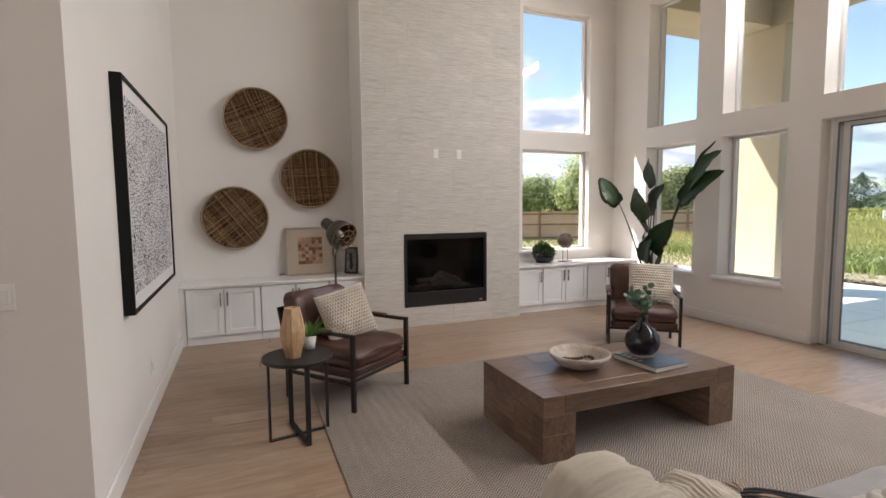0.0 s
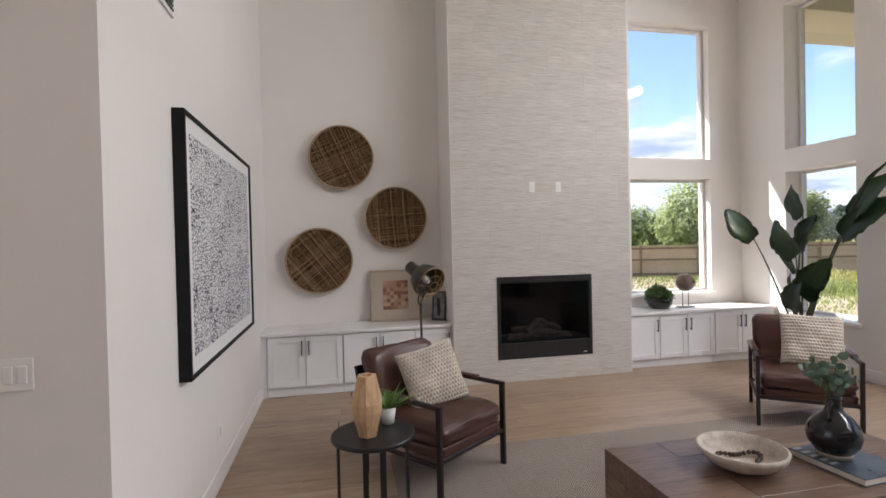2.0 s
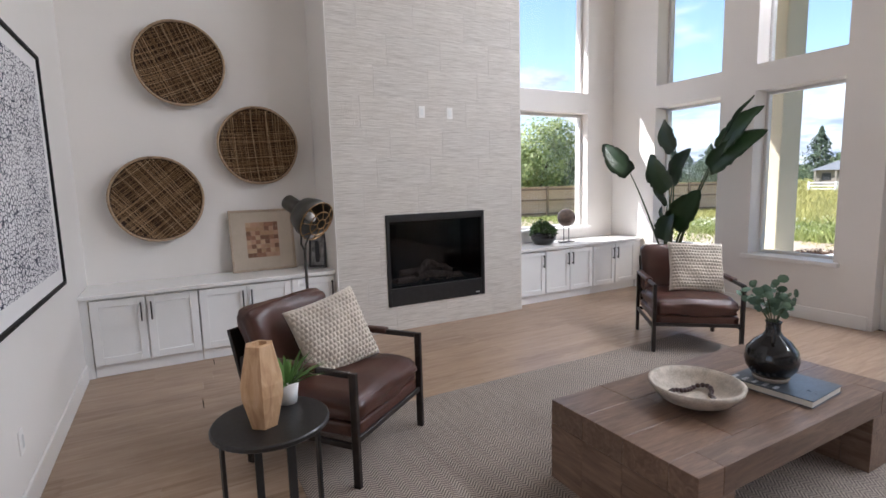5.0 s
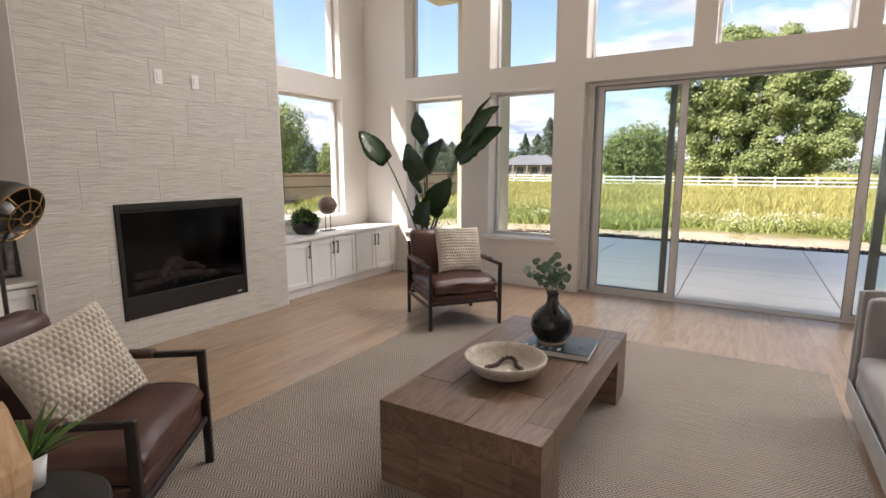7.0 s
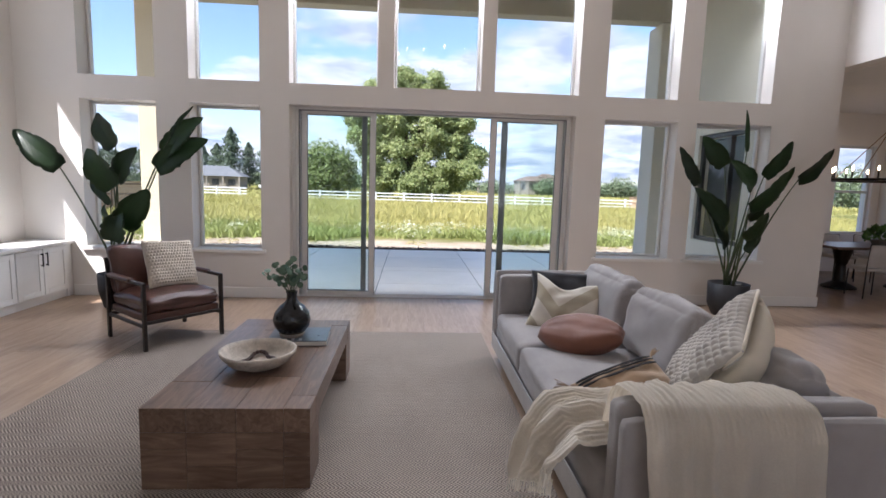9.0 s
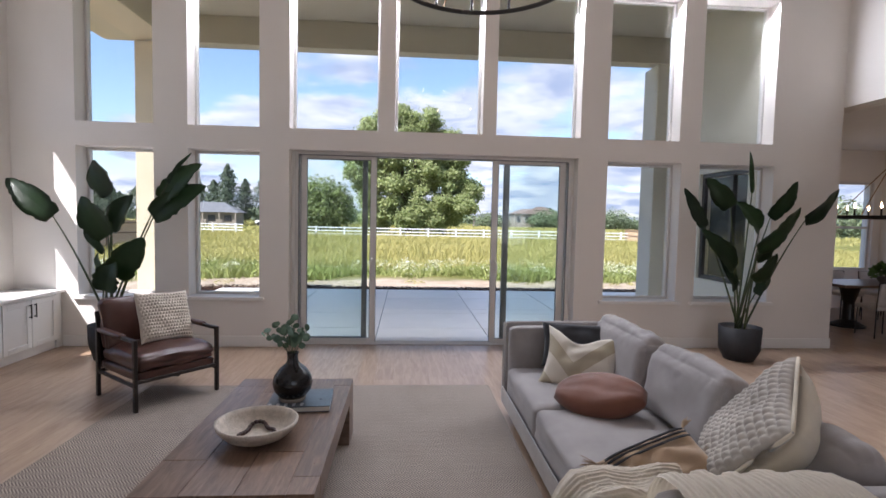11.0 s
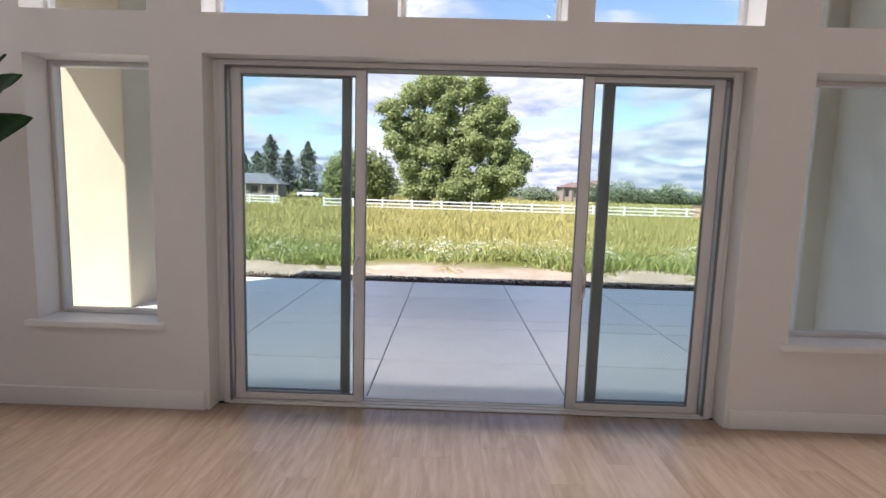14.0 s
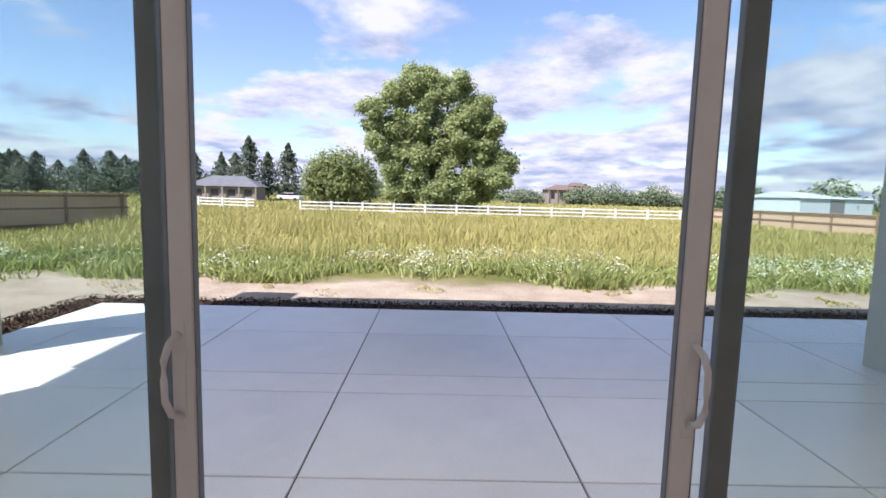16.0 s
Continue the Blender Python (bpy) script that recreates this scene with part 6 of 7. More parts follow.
# patio ----------------------------------------------------------------
CONC = Mat("broom_concrete", 0.5, spec=0.5)
f1_ = CONC.noise(0.8, 6, 0.62)
f2_ = CONC.noise(60.0, 4, 0.6)
cc = CONC.ramp(CONC.math("ADD", CONC.math("MULTIPLY", f1_, 0.75), CONC.math("MULTIPLY", f2_, 0.25)), (0.32, (0.70, 0.65, 0.58)), (0.52, (0.82, 0.765, 0.69)), (0.7, (0.86, 0.81, 0.74)))
CONC.color(CONC.mix(1.0, cc, CONC.ramp(CONC.rand(), (0, (0.93, 0.93, 0.94)), (1, (1.04, 1.03, 1.02))), "MULTIPLY"))
CONC.rough(CONC.math("MULTIPLY_ADD", f1_, 0.22, 0.24))
CONC.bump(f2_, 0.08, 0.001)
pat = tagged(part("pavement", boxm(6.385, 11.68, -13.6, 6.80, -0.20, -0.062), simple("joint_dark", (0.07, 0.065, 0.06), 0.95)),
             "pale concrete patio cut into square slabs", "patio", kind="structure")
px = [6.385, 7.40, 8.65, 9.08, 10.43, 11.70]
py = [6.82, 6.20, 4.54, 2.88, 1.22, -0.44, -2.10, -3.76, -5.42, -7.08, -8.74, -10.4, -12.06, -13.7]
for i in range(5):
    for j in range(len(py) - 1):
        part("slab", boxm(0, px[i + 1] - px[i] - 0.012, 0, py[j] - py[j + 1] - 0.012, -0.10, 0.0, bev=0.005, seg=1), CONC.m, pat,
             at=pose(px[i] + 0.006, py[j + 1] + 0.006, -0.045))
pb = tagged(part("pavement", boxm(6.385, 9.9, 6.84, 7.7, -0.20, -0.05), CONC.m), "narrow concrete strip beside the patio", "pavement", kind="structure")

# mulch bed: bark chips
MULCH = Mat("bark_mulch", 0.95, spec=0.1)
MULCH.color(MULCH.ramp(MULCH.island(), (0, (0.030, 0.017, 0.012)), (0.6, (0.085, 0.05, 0.035)), (1, (0.16, 0.10, 0.07))))
MULCHB = simple("mulch_bed", (0.05, 0.03, 0.022), 0.95, var=0.5, scale=20, bump=1.0)
mb = thing("mulch_bed", pose(0, 0, 0), "dark bark mulch strip edging the patio", "mulch", kind="stuff")
bm = bmesh.new()
box(bm, 11.72, 12.20, -13.6, 7.35, -0.2, -0.085), box(bm, 9.92, 11.72, 6.86, 7.35, -0.2, -0.085)
part("bed", bm, MULCHB, mb)
rng = np.random.default_rng(5)
n = 7000
c = np.stack([rng.uniform(11.70, 12.24, n), rng.uniform(-9, 7.38, n), rng.uniform(-0.085, -0.03, n)], axis=1)
m2 = 1600
c = np.concatenate([c, np.stack([rng.uniform(9.9, 11.75, m2), rng.uniform(6.84, 7.40, m2), rng.uniform(-0.085, -0.03, m2)], axis=1)])
nr = rng.normal(size=(len(c), 3)) * 0.6 + np.array([0, 0, 1.0])
nr /= np.linalg.norm(nr, axis=1, keepdims=True)
quads("chips", c, nr, rng.uniform(0.025, 0.075, len(c)), MULCH.m, mb, "", 0.4, rng, "stuff")


# grasses ---------------------------------------------------------------
def blades(name, n, area, height, width, mat, seed, label, lean=0.35, keep=None, zbase=-0.13):
    """Standing blades of three triangles' worth: a bent strip each."""
    rng = np.random.default_rng(seed)
    x0, x1, y0, y1 = area
    u = rng.random(n)
    x = x0 + (x1 - x0) * u ** 1.35
    y = rng.uniform(y0, y1, n)
    if keep is not None:
        ok = keep(x, y, rng)
        x, y = x[ok], y[ok]
        n = len(x)
    patch = 0.75 + 0.45 * np.sin(x * 0.55 + 2 * np.sin(y * 0.23)) * np.sin(y * 0.41 + 1.3)
    h = height * rng.uniform(0.45, 1.2, n) * patch
    a = rng.random(n) * 2 * np.pi
    w = width * rng.uniform(0.6, 1.4, n) * (1 + 0.035 * (x - x0))
    dx, dy = np.cos(a) * w, np.sin(a) * w
    lx, ly = rng.normal(size=n) * lean * h, rng.normal(size=n) * lean * h
    z = np.full(n, zbase)
    v = np.stack([np.stack([x - dx, y - dy, z], 1), np.stack([x + dx, y + dy, z], 1),
                  np.stack([x + dx * 0.7 + lx * 0.35, y + dy * 0.7 + ly * 0.35, z + h * 0.6], 1), np.stack([x - dx * 0.7 + lx * 0.35, y - dy * 0.7 + ly * 0.35, z + h * 0.6], 1),
                  np.stack([x + lx, y + ly, z + h], 1)], axis=1).reshape(-1, 3)
    i5 = np.arange(n)[:, None] * 5
    loops = np.concatenate([i5 + np.array([0, 1, 2, 3]), i5 + np.array([3, 2, 4])], axis=1).ravel().astype(np.int32)
    starts = np.stack([np.arange(n) * 7, np.arange(n) * 7 + 4], axis=1).ravel().astype(np.int32)
    me = bpy.data.meshes.new(name)
    me.vertices.add(5 * n), me.loops.add(7 * n), me.polygons.add(2 * n)
    me.vertices.foreach_set("co", v.ravel())
    me.loops.foreach_set("vertex_index", loops)
    me.polygons.foreach_set("loop_start", starts)
    me.update(calc_edges=True)
    return tagged(mesh_part(name, me, mat), label, "grass", kind="stuff")


def wavy(x, y, rng):
    return x > 14.6 + 0.9 * np.sin(y * 0.7) * np.sin(y * 0.23 + 1) + 0.5 * np.sin(y * 2.1) + rng.normal(size=len(x)) * 0.25


blades("meadow_grass", 150000, (16.2, 46, -26, 24), 0.52, 0.012, GRASS, 1, "tall yellow-green meadow grass", keep=wavy)
blades("meadow_grass", 26000, (46, 130, -75, 75), 0.45, 0.05, GRASS, 2, "far yellow-green meadow grass")
blades("green_weeds", 60000, (13.9, 19.5, -17, 15), 0.36, 0.016, LAWN, 3, "low leafy green weeds along the dirt", 0.6, keep=wavy)
blades("lawn_grass", 42000, (2.0, 34, 9.5, 25), 0.22, 0.012, LAWN, 4, "green lawn grass inside the fence", 0.5, keep=lambda x, y, r: (y > 8.6 + 0.25 * np.sin(x * 1.3)) & ((x < 14) | (y > 10)) & (y < 25.2 - 0.36 * (x - 2)))

rng = np.random.default_rng(9)
nc = 620
cx, cy = 14.5 + rng.random(nc) ** 1.4 * 3.6, rng.uniform(-15, 13, nc)
ok = wavy(cx - 0.2, cy, rng) & (np.sin(cy * 0.8 + 1.0) + 0.6 * np.sin(cy * 2.3) + rng.normal(size=nc) * 0.5 > -0.5)
cx, cy = cx[ok], cy[ok]
per = 70
rad = rng.uniform(0.16, 0.42, len(cx))
d = rng.normal(size=(len(cx), per, 3))
d /= np.linalg.norm(d, axis=2, keepdims=True)
d[:, :, 2] = np.abs(d[:, :, 2])
p = np.stack([cx, cy, np.full(len(cx), -0.12)], 1)[:, None, :] + d * (rad[:, None, None] * np.array([1, 1, 0.85])) * rng.uniform(0.5, 1.0, (len(cx), per, 1))
nr = (d + rng.normal(size=d.shape) * 0.5).reshape(-1, 3)
nr /= np.linalg.norm(nr, axis=1, keepdims=True)
tagged(quads("weed_clumps", p.reshape(-1, 3), nr, rng.uniform(0.04, 0.11, len(nr)), LAWN, None, "", 0.55, rng), "leafy green weed clumps at the meadow edge", "weeds", kind="stuff")
sel = rng.random(len(cx)) < 0.7
q = (np.stack([cx, cy, np.full(len(cx), -0.08)], 1)[:, None, :] + d * (rad[:, None, None] * np.array([1.05, 1.05, 1.0])))[sel][:, :50].reshape(-1, 3)
nr = rng.normal(size=q.shape) * 0.4 + np.array([-0.3, 0, 1.0])
nr /= np.linalg.norm(nr, axis=1, keepdims=True)
tagged(quads("white_flowers", q, nr, rng.uniform(0.02, 0.05, len(q)), BLOOM, None, "", 0.9, rng), "small white flower heads over the weeds", "flowers", kind="stuff")
ns = 26
tx, ty = rng.uniform(12.6, 14.2, ns), rng.uniform(-9, 8, ns)
d = rng.normal(size=(ns, 46, 3))
d /= np.linalg.norm(d, axis=2, keepdims=True)
d[:, :, 2] = np.abs(d[:, :, 2]) * 0.45
p = (np.stack([tx, ty, np.full(ns, -0.11)], 1)[:, None, :] + d * rng.uniform(0.08, 0.22, (ns, 1, 1))).reshape(-1, 3)
nr = rng.normal(size=p.shape) * 0.6 + np.array([0, 0, 1.0])
nr /= np.linalg.norm(nr, axis=1, keepdims=True)
tagged(quads("dirt_tufts", p, nr, rng.uniform(0.04, 0.09, len(p)), GRASS, None, "", 0.3, rng), "dry tufts scattered on the bare dirt", "weeds", kind="stuff")


# fences -----------------------------------------------------------------
def board_fence(a, b, h, label, boards=True):
    a, b = Vector((*a, 0)), Vector((*b, 0))
    ln = (b - a).length
    ang = math.degrees(math.atan2(b.y - a.y, b.x - a.x))
    f = thing("board_fence", pose(a.x, a.y, -0.12, 0, 0, ang), label, "fence")
    step = 0.145 if boards else 0.3
    me = bpy.data.meshes.new("board")
    bm = boxm(0, step - 0.006, 0.0, 0.018, 0.03, h - 0.06)
    bm.to_mesh(me)
    bm.free()
    me.materials.append(FENCEWOOD)
    for i in range(int(ln / step)):
        ob = new("board", me)
        ob.parent = f
        ob.matrix_basis = pose(i * step, 0, 0)
    for i in range(int(ln / 2.44) + 1):
        part("post", boxm(i * 2.44 - 0.045, i * 2.44 + 0.045, -0.09, -0.001, 0, h - 0.02), POSTWOOD, f)
    for z in (0.12, h * 0.52, h - 0.20):
        part("rail", boxm(0, ln, -0.04, -0.002, z, z + 0.085), POSTWOOD, f)
    part("cap_rail", boxm(0, ln, -0.06, 0.03, h - 0.058, h - 0.03), FENCEWOOD, f)


board_fence((2.0, 25.2), (27.6, 16.08), 1.46, "tan cedar board fence along the meadow")
board_fence((44.0, -17.6), (26.0, -20.8), 1.30, "tan cedar board fence along the meadow", False)


def rail_fence(a, b, label):
    a, b = Vector((*a, 0)), Vector((*b, 0))
    ln = (b - a).length
    ang = math.degrees(math.atan2(b.y - a.y, b.x - a.x))
    f = thing("rail_fence", pose(a.x, a.y, -0.12, 0, 0, ang), label, "fence")
    for i in range(int(ln / 2.5) + 1):
        part("post", boxm(i * 2.5 - 0.065, i * 2.5 + 0.065, -0.065, 0.065, 0, 1.02), WHITERAIL, f)
    for z in (0.30, 0.58, 0.86):
        part("rail", boxm(0, ln, -0.02, 0.02, z, z + 0.09), WHITERAIL, f)


rail_fence((45.0, 13.0), (43.6, -17.6), "white three-rail fence across the meadow")
rail_fence((52.0, 26.5), (50.0, 18.5), "white three-rail fence by the drive")

# trees ------------------------------------------------------------------
rg = random.Random(91)
# boughs of the big tree as (across, height, radius), each carrying small clumps of leaves
boughs = [(6.3, 10.0, 1.8), (4.2, 11.9, 1.7), (1.9, 13.7, 1.7), (-2.0, 13.4, 1.7), (-0.2, 11.3, 2.3), (-4.6, 11.0, 1.8), (-6.0, 9.0, 1.6),
          (5.4, 7.4, 2.1), (2.6, 9.2, 2.3), (-2.6, 8.8, 2.3), (-5.0, 6.6, 1.9), (-7.4, 5.4, 1.4), (5.0, 4.5, 1.9), (2.2, 5.8, 2.3),
          (-1.2, 5.6, 2.3), (-4.6, 3.8, 1.9), (4.4, 2.4, 1.4), (1.6, 2.9, 1.8), (-1.6, 2.8, 1.8), (-5.2, 2.2, 1.3), (-6.8, 3.6, 1.1), (3.0, 1.7, 1.3), (0.0, 1.8, 1.4), (-3.3, 1.7, 1.3),
          (0.6, 7.4, 2.2), (-3.6, 7.6, 1.8), (3.8, 6.2, 1.8)]
lobes = [((rg.uniform(-0.8, 0.8), y * 0.8, z * 0.95), (0.5, 0.5, 0.5)) for y, z, _ in boughs[:9]]
for y, z, r in boughs:
    dx = rg.uniform(-1.6, 1.6)
    for _ in range(15):
        d = Vector((rg.gauss(0, 1) - 0.35, rg.gauss(0, 1), rg.gauss(0, 1))).normalized() * r * rg.uniform(0.55, 1.0)
        q = rg.uniform(0.42, 0.85)
        lobes.append(((dx + d.x * 1.3, y + d.y, max(0.9, z + d.z * 0.9)), (q, q * 1.1, q * 0.72)))
tree("big_tree", (60.0, 2.45, -0.1), lobes, 150000, 0.30, TREEGREEN, "large spreading green broadleaf tree in the meadow", 3, 0.5, 3.2)
tree("willow_tree", (70.0, 14.6, -0.1), [((0, 0, 4.6), (3.2, 4.2, 2.6)), ((0, 2.2, 3.4), (2.4, 2.4, 2.6)), ((0, -2.4, 3.3), (2.4, 2.2, 2.5)), ((-1, 0, 3.2), (2.6, 3.0, 2.2))],
     12000, 0.42, WILLOW, "rounded weeping willow beyond the white fence", 4, 0.3, 2.2, 1.3)
for i, (x, y, h, r) in enumerate(((98, 47, 9.6, 2.2), (100, 42.6, 8.6, 2.0), (96, 38.4, 8.2, 2.1), (94, 35.2, 11.0, 2.3), (99, 33.6, 8.8, 2.0), (98, 29.5, 10.4, 2.6), (104, 26.2, 7.0, 2.2), (103, 24.0, 6.2, 2.4))):
    conifer((x, y, -0.1), h, r, 40 + i)
rg = random.Random(14)
for i in range(46):
    y = 58 + i * 1.35 + rg.uniform(-0.9, 0.9)
    conifer((102 + rg.uniform(-9, 9), y, -0.1), rg.uniform(4.5, 8.5), rg.uniform(2.4, 4.2), 60 + i)
for (x, y, w, h, s, mat, nm) in ((31, 39, 5.0, 7.4, 1, TREEGREEN, "broadleaf_tree"), (30, 50, 5.5, 5.0, 2, TREEGREEN, "broadleaf_tree"), (24, 47, 4.2, 4.4, 3, WILLOW, "broadleaf_tree"),
                             (36, 49, 4.6, 5.2, 4, TREEGREEN, "broadleaf_tree"), (17, 52, 6.0, 5.2, 5, TREEGREEN, "broadleaf_tree"), (44, 52, 5.5, 6.0, 6, FARTREE, "broadleaf_tree"), (42, 40, 4.0, 5.5, 7, WILLOW, "broadleaf_tree")):
    tree(nm, (x, y, -0.1), [((0, 0, h * 0.55), (w * 0.5, w * 0.5, h * 0.42)), ((w * 0.25, -w * 0.2, h * 0.75), (w * 0.3, w * 0.3, h * 0.25)), ((-w * 0.3, w * 0.2, h * 0.4), (w * 0.35, w * 0.35, h * 0.3)),
                            ((0.1 * w, 0.3 * w, h * 0.3), (w * 0.4, w * 0.35, h * 0.26))], 7000, 0.34, mat, "green broadleaf tree behind the fence", 80 + s, 0.2, h * 0.3)
for (x, y, w, h, s) in ((148, -47, 9, 6.6, 1), (152, -40, 8, 5.4, 2), (150, -62, 7.5, 6.4, 3), (150, -55, 8, 4.2, 4), (152, -70, 8, 3.6, 5), (150, -23, 8, 4.0, 6), (84, -74, 8, 7.5, 7), (88, -64, 7, 6.0, 8), (90, -84, 9, 7.0, 9), (92, -50, 5, 5.0, 10), (120, 20, 9, 6, 11), (124, 10, 9, 5, 12)):
    tree("distant_tree", (x, y, -0.1), [((0, 0, h * 0.5), (w * 0.4, w * 0.5, h * 0.46)), ((0, w * 0.3, h * 0.38), (w * 0.4, w * 0.36, h * 0.34)), ((0, -w * 0.3, h * 0.36), (w * 0.4, w * 0.34, h * 0.32))],
         1800, 0.62, FARTREE, "distant green tree on the horizon", 120 + s, 0.25, h * 0.3)
# far woods along the horizon
rng = np.random.default_rng(33)
n = 22000
an = rng.uniform(-1.35, 1.75, n)
R0 = rng.uniform(230, 300, n)
hh = (4.2 + 2.2 * np.sin(an * 19) + 1.6 * np.sin(an * 47 + 1) + 1.0 * np.sin(an * 111)) * rng.random(n) ** 0.7
p = np.stack([np.cos(an) * R0, np.sin(an) * R0, np.maximum(hh, 0.2)], axis=1)
nr = rng.normal(size=(n, 3)) + np.array([-0.6, 0, 0.5])
nr /= np.linalg.norm(nr, axis=1, keepdims=True)
tagged(quads("far_woods", p, nr, rng.uniform(1.6, 3.4, n), FARTREE, None, "", 0.7, rng), "low dark band of far woods on the horizon", "woods", kind="stuff")


# far buildings ------------------------------------------------------------
def hip_house(at, turn, w, d, h, rh, wall_m, roof_m, label, windows=4):
    b = thing("house", pose(*at, 0, 0, turn), label, "house")
    part("wall", boxm(-w / 2, w / 2, -d / 2, d / 2, 0, h), wall_m, b)
    bm = bmesh.new()
    o = 0.6
    v = [bm.verts.new(p) for p in ((-w / 2 - o, -d / 2 - o, h), (w / 2 + o, -d / 2 - o, h), (w / 2 + o, d / 2 + o, h), (-w / 2 - o, d / 2 + o, h), (-w / 4, 0, h + rh), (w / 4, 0, h + rh))]
    for f in ((0, 1, 5, 4), (1, 2, 5), (2, 3, 4, 5), (3, 0, 4), (3, 2, 1, 0)):
        bm.faces.new([v[i] for i in f])
    part("roof", bm, roof_m, b, "grey hip roof")
    for i in range(windows):
        x = -w / 2 + (i + 0.5) * w / windows
        win = part("window", boxm(x - 0.55, x + 0.55, -d / 2 - 0.05, -d / 2 - 0.001, h * 0.35, h * 0.8), DARKFRAME, b, "dark window")
    for i in range(windows + 1):
        x = -w / 2 + i * w / windows
        part("porch_post", boxm(x - 0.1, x + 0.1, -d / 2 - 0.55, -d / 2 - 0.38, 0, h), TANWALL, b)
    return b


GREYROOF = simple("grey_shingle", (0.13, 0.135, 0.145), 0.9, var=0.15, scale=1.0)
TANWALL = simple("tan_siding", (0.27, 0.23, 0.19), 0.9, var=0.1)
hip_house((86, 35.5, -0.1), -90 + 8, 9.8, 7, 2.2, 1.7, TANWALL, GREYROOF, "low tan house with a grey hip roof beyond the field")
hip_house((160, -38, -0.1), -90, 13, 9, 4.2, 1.6, TANWALL, simple("brown_roof", (0.16, 0.11, 0.09), 0.9), "distant tan two-storey house with a brown roof", 5)
hip_house((161, -41, 3.6), -90, 4.5, 4.5, 1.8, 1.2, TANWALL, simple("brown_roof", (0.16, 0.11, 0.09), 0.9), "upper storey of the distant tan house", 2)
hip_house((165, -25, -0.1), -90, 10, 8, 2.4, 1.4, TANWALL, GREYROOF, "distant low house on the horizon", 4)
brn = thing("metal_barn", pose(88, -60, -0.1, 0, 0, -76), "pale blue-grey metal barn in the distance", "barn")
METALW = simple("pale_metal_siding", (0.52, 0.57, 0.60), 0.5, var=0.06)
part("wall", boxm(-7.5, 7.5, -5, 5, 0, 2.7), METALW, brn)
bm = bmesh.new()
v = [bm.verts.new(p) for p in ((-7.8, -5.3, 2.7), (7.8, -5.3, 2.7), (7.8, 5.3, 2.7), (-7.8, 5.3, 2.7), (-7.8, 0, 3.7), (7.8, 0, 3.7))]
for f in ((0, 1, 5, 4), (2, 3, 4, 5), (1, 2, 5), (3, 0, 4), (3, 2, 1, 0)):
    bm.faces.new([v[i] for i in f])
part("roof", bm, METALW, brn)
part("door", boxm(-1.5, 1.5, -5.06, -5.001, 0, 2.4), GREYSEAL, brn)
car = thing("parked_car", pose(92, 27.5, -0.1, 0, 0, 80), "small white parked car far off", "car")
part("body", boxm(-2.1, 2.1, -0.85, 0.85, 0.3, 0.95, bev=0.15, seg=2), WHITERAIL, car)
part("cabin", boxm(-1.2, 1.0, -0.75, 0.75, 0.96, 1.5, bev=0.2, seg=2), DARKFRAME, car)
for sx in (-1.3, 1.3):
    for sy in (-0.8, 0.8):
        part("wheel", shift(lathe([(0, -0.1), (0.32, -0.1), (0.32, 0.1), (0, 0.1)], 14), pose(sx, sy, 0.32, 90)), BLACKPOT, car)

# ---------------------------------------------------------------- chimney tiles
chim = bpy.data.objects["chimney_breast"]
tile_cache = {}


def tile_piece(x0, x1, z0, z1):
    key = (round(x1 - x0, 3), round(z1 - z0, 3))
    if key not in tile_cache:
        bm = bmesh.new()
        box(bm, 0, key[0], 0, 0.012, 0, key[1], 0.0008, 1)
        me = bpy.data.meshes.new("tile")
        bm.to_mesh(me)
        bm.free()
        me.materials.append(STRATA)
        tile_cache[key] = me
    ob = new("tile", tile_cache[key])
    ob.parent = chim
    ob.matrix_basis = pose(x0, CH_Y, z0)


def tile_rect(x0, x1, z0, z1):
    """The tile less the firebox opening, as up to three rectangles."""
    fx0, fx1, fz0, fz1 = FB
    if x1 <= fx0 or x0 >= fx1 or z1 <= fz0 or z0 >= fz1:
        return [(x0, x1, z0, z1)]
    out = []
    if z0 < fz0:
        out.append((x0, x1, z0, fz0))
    if z1 > fz1:
        out.append((x0, x1, fz1, z1))
    a, b = max(z0, fz0), min(z1, fz1)
    if x0 < fx0:
        out.append((x0, fx0, a, b))
    if x1 > fx1:
        out.append((fx1, x1, a, b))
    return out


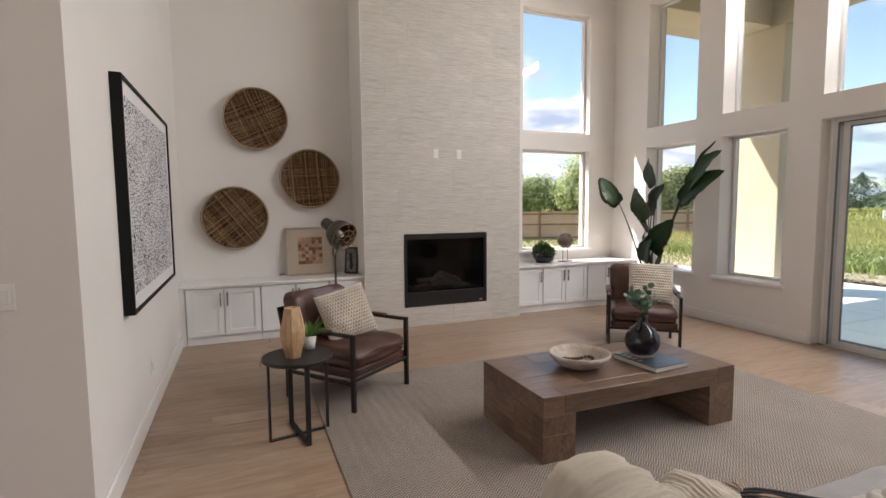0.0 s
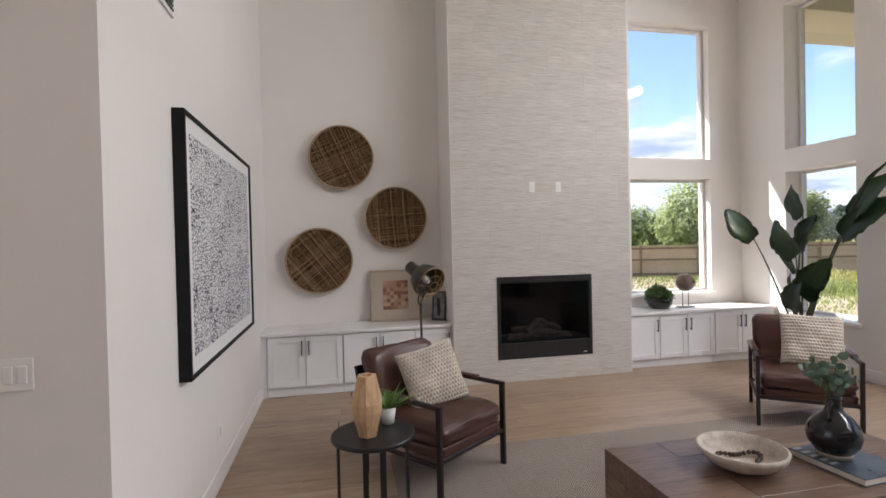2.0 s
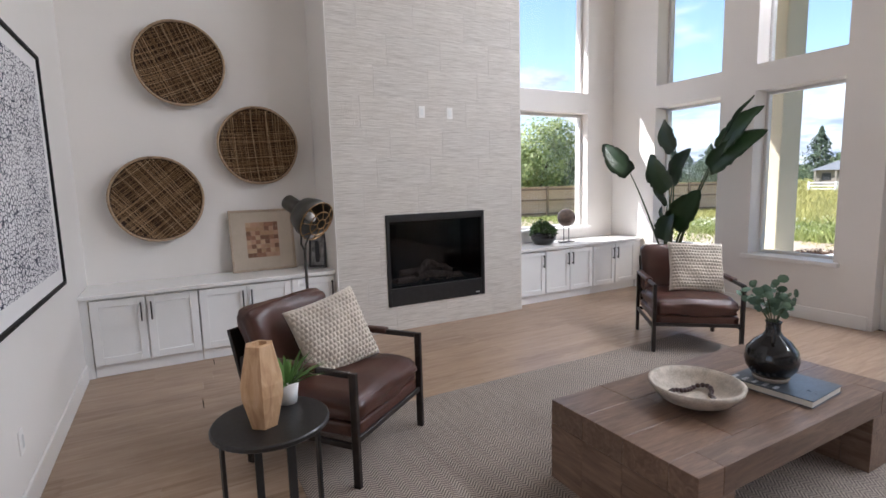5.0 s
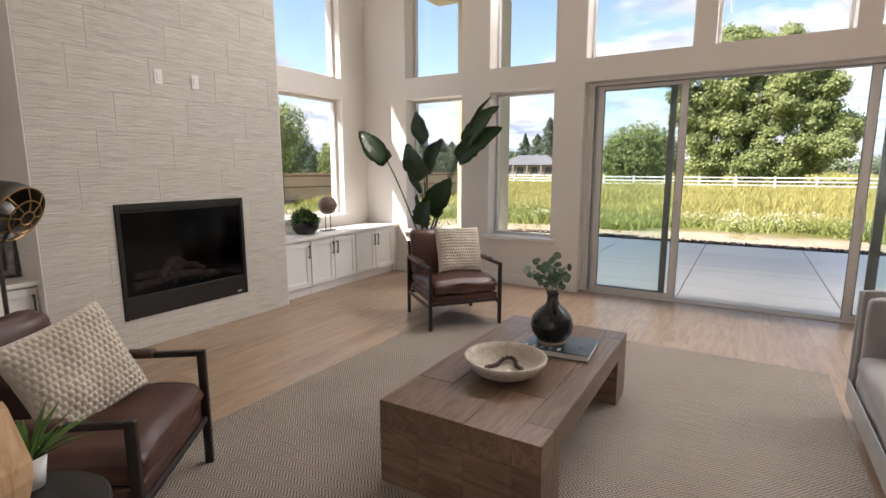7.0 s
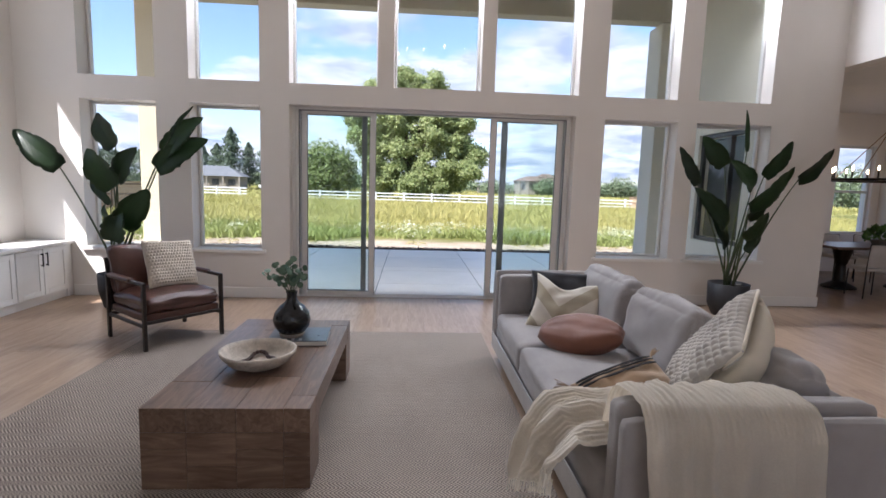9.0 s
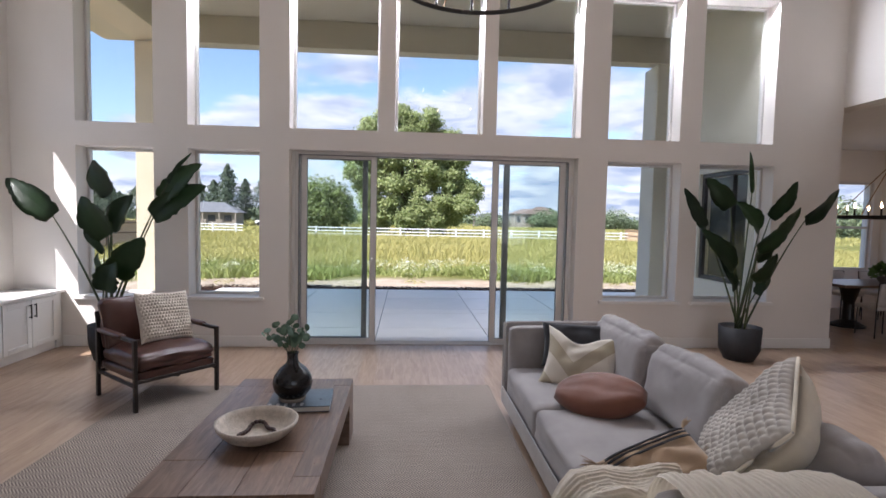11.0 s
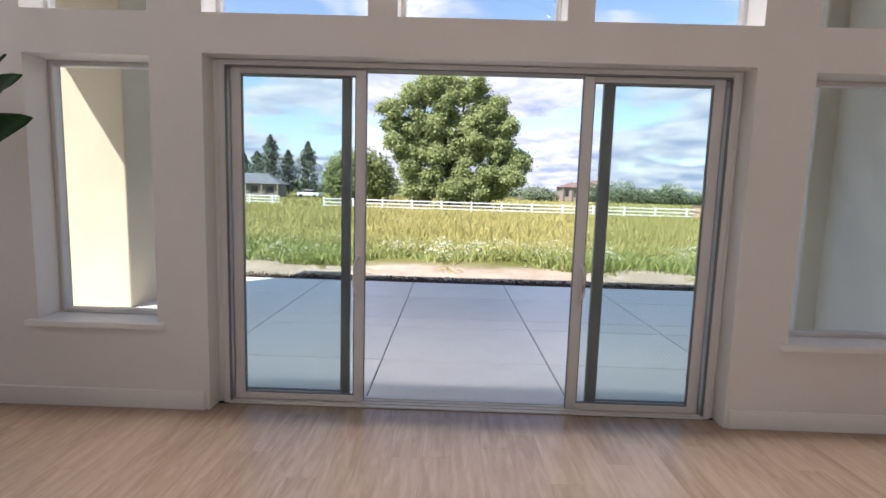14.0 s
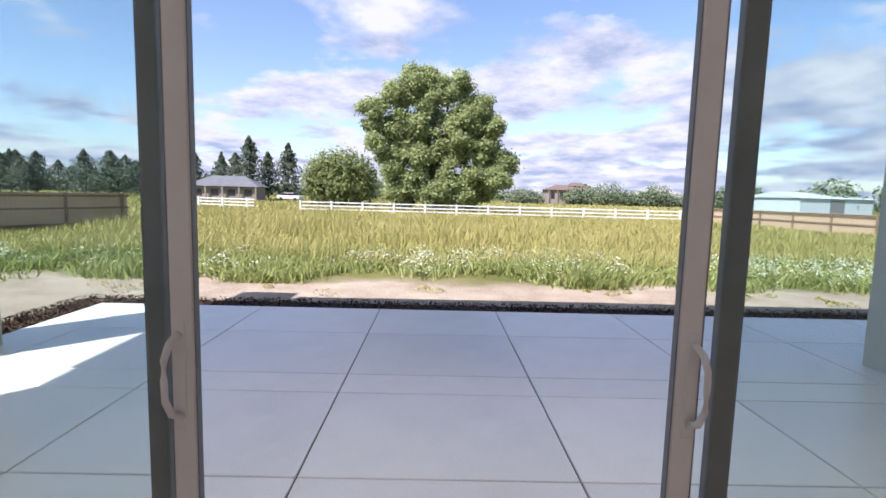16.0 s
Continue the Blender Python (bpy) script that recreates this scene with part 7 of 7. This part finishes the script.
TW, THH, gap = 0.61, 0.305, 0.0005
row = 0
z = 0.0
while z < CEIL_Z - 0.01:
    z2 = min(z + THH, CEIL_Z)
    x = CH_X[0] - (0.0, 0.31, 0.155)[row % 3]
    while x < CH_X[1]:
        a, b = max(x, CH_X[0]), min(x + TW, CH_X[1])
        if b - a > 0.02:
            for (p, q, r, s_) in tile_rect(a, b, z, z2):
                if q - p > 0.01 and s_ - r > 0.01:
                    tile_piece(p + gap, q - gap, r + gap, s_ - gap)
        x += TW
    z = z2
    row += 1
# tiled sides of the chimney breast
for sx in (CH_X[0], CH_X[1]):
    bm = bmesh.new()
    for i in range(19):
        box(bm, sx - 0.011 if sx < 2 else sx + 0.001, sx - 0.001 if sx < 2 else sx + 0.011, CH_Y + 0.001, 7.268, i * THH + gap, min((i + 1) * THH, CEIL_Z) - gap)
    part("side_tiles", bm, WALL, chim)

# ---------------------------------------------------------------- oak boards
flo = bpy.data.objects["floor"]
board_cache = {}
rg = random.Random(77)
near, far = [], bmesh.new()
BW = 0.19
y = -7.5
while y < 7.27:
    y2 = min(y + BW, 7.268)
    x = -7.5 - rg.uniform(0, 1.6)
    while x < 9.4:
        ln = rg.choice((1.2, 1.5, 1.8, 2.1))
        a, b = max(x, -7.5), min(x + ln, 9.4)
        x += ln
        if b - a < 0.05:
            continue
        if b > -0.62 and a < 6.36 and y > -2.2 and len(near) < 300:
            b2 = min(b, 6.158) if y > -3.4 else b
            a2 = max(a, -0.61) if y > 3.1 else a
            if b2 - a2 > 0.04:
                near.append((a2, b2, y, y2))
        else:
            if y > 3.1 and b < -0.61:
                continue
            b2 = min(b, 6.158) if y > -2.9 else b
            if b2 - a > 0.04:
                box(far, a + 0.0008, b2 - 0.0008, y + 0.0008, y2 - 0.0008, -0.0118, 0.0)
    y += BW
for (a, b, c, d) in near:
    key = (round(b - a, 2), round(d - c, 3))
    if key not in board_cache:
        bm = bmesh.new()
        box(bm, 0.0003, b - a - 0.0003, 0.0003, d - c - 0.0003, -0.0118, 0.0, 0.0006, 1)
        me = bpy.data.meshes.new("board")
        bm.to_mesh(me)
        bm.free()
        me.materials.append(OAK)
        board_cache[key] = me
    ob = new("board", board_cache[key])
    ob.parent = flo
    ob.matrix_basis = pose(a, c, 0)
tagged(part("far_boards", far, OAK, flo), kind="stuff")
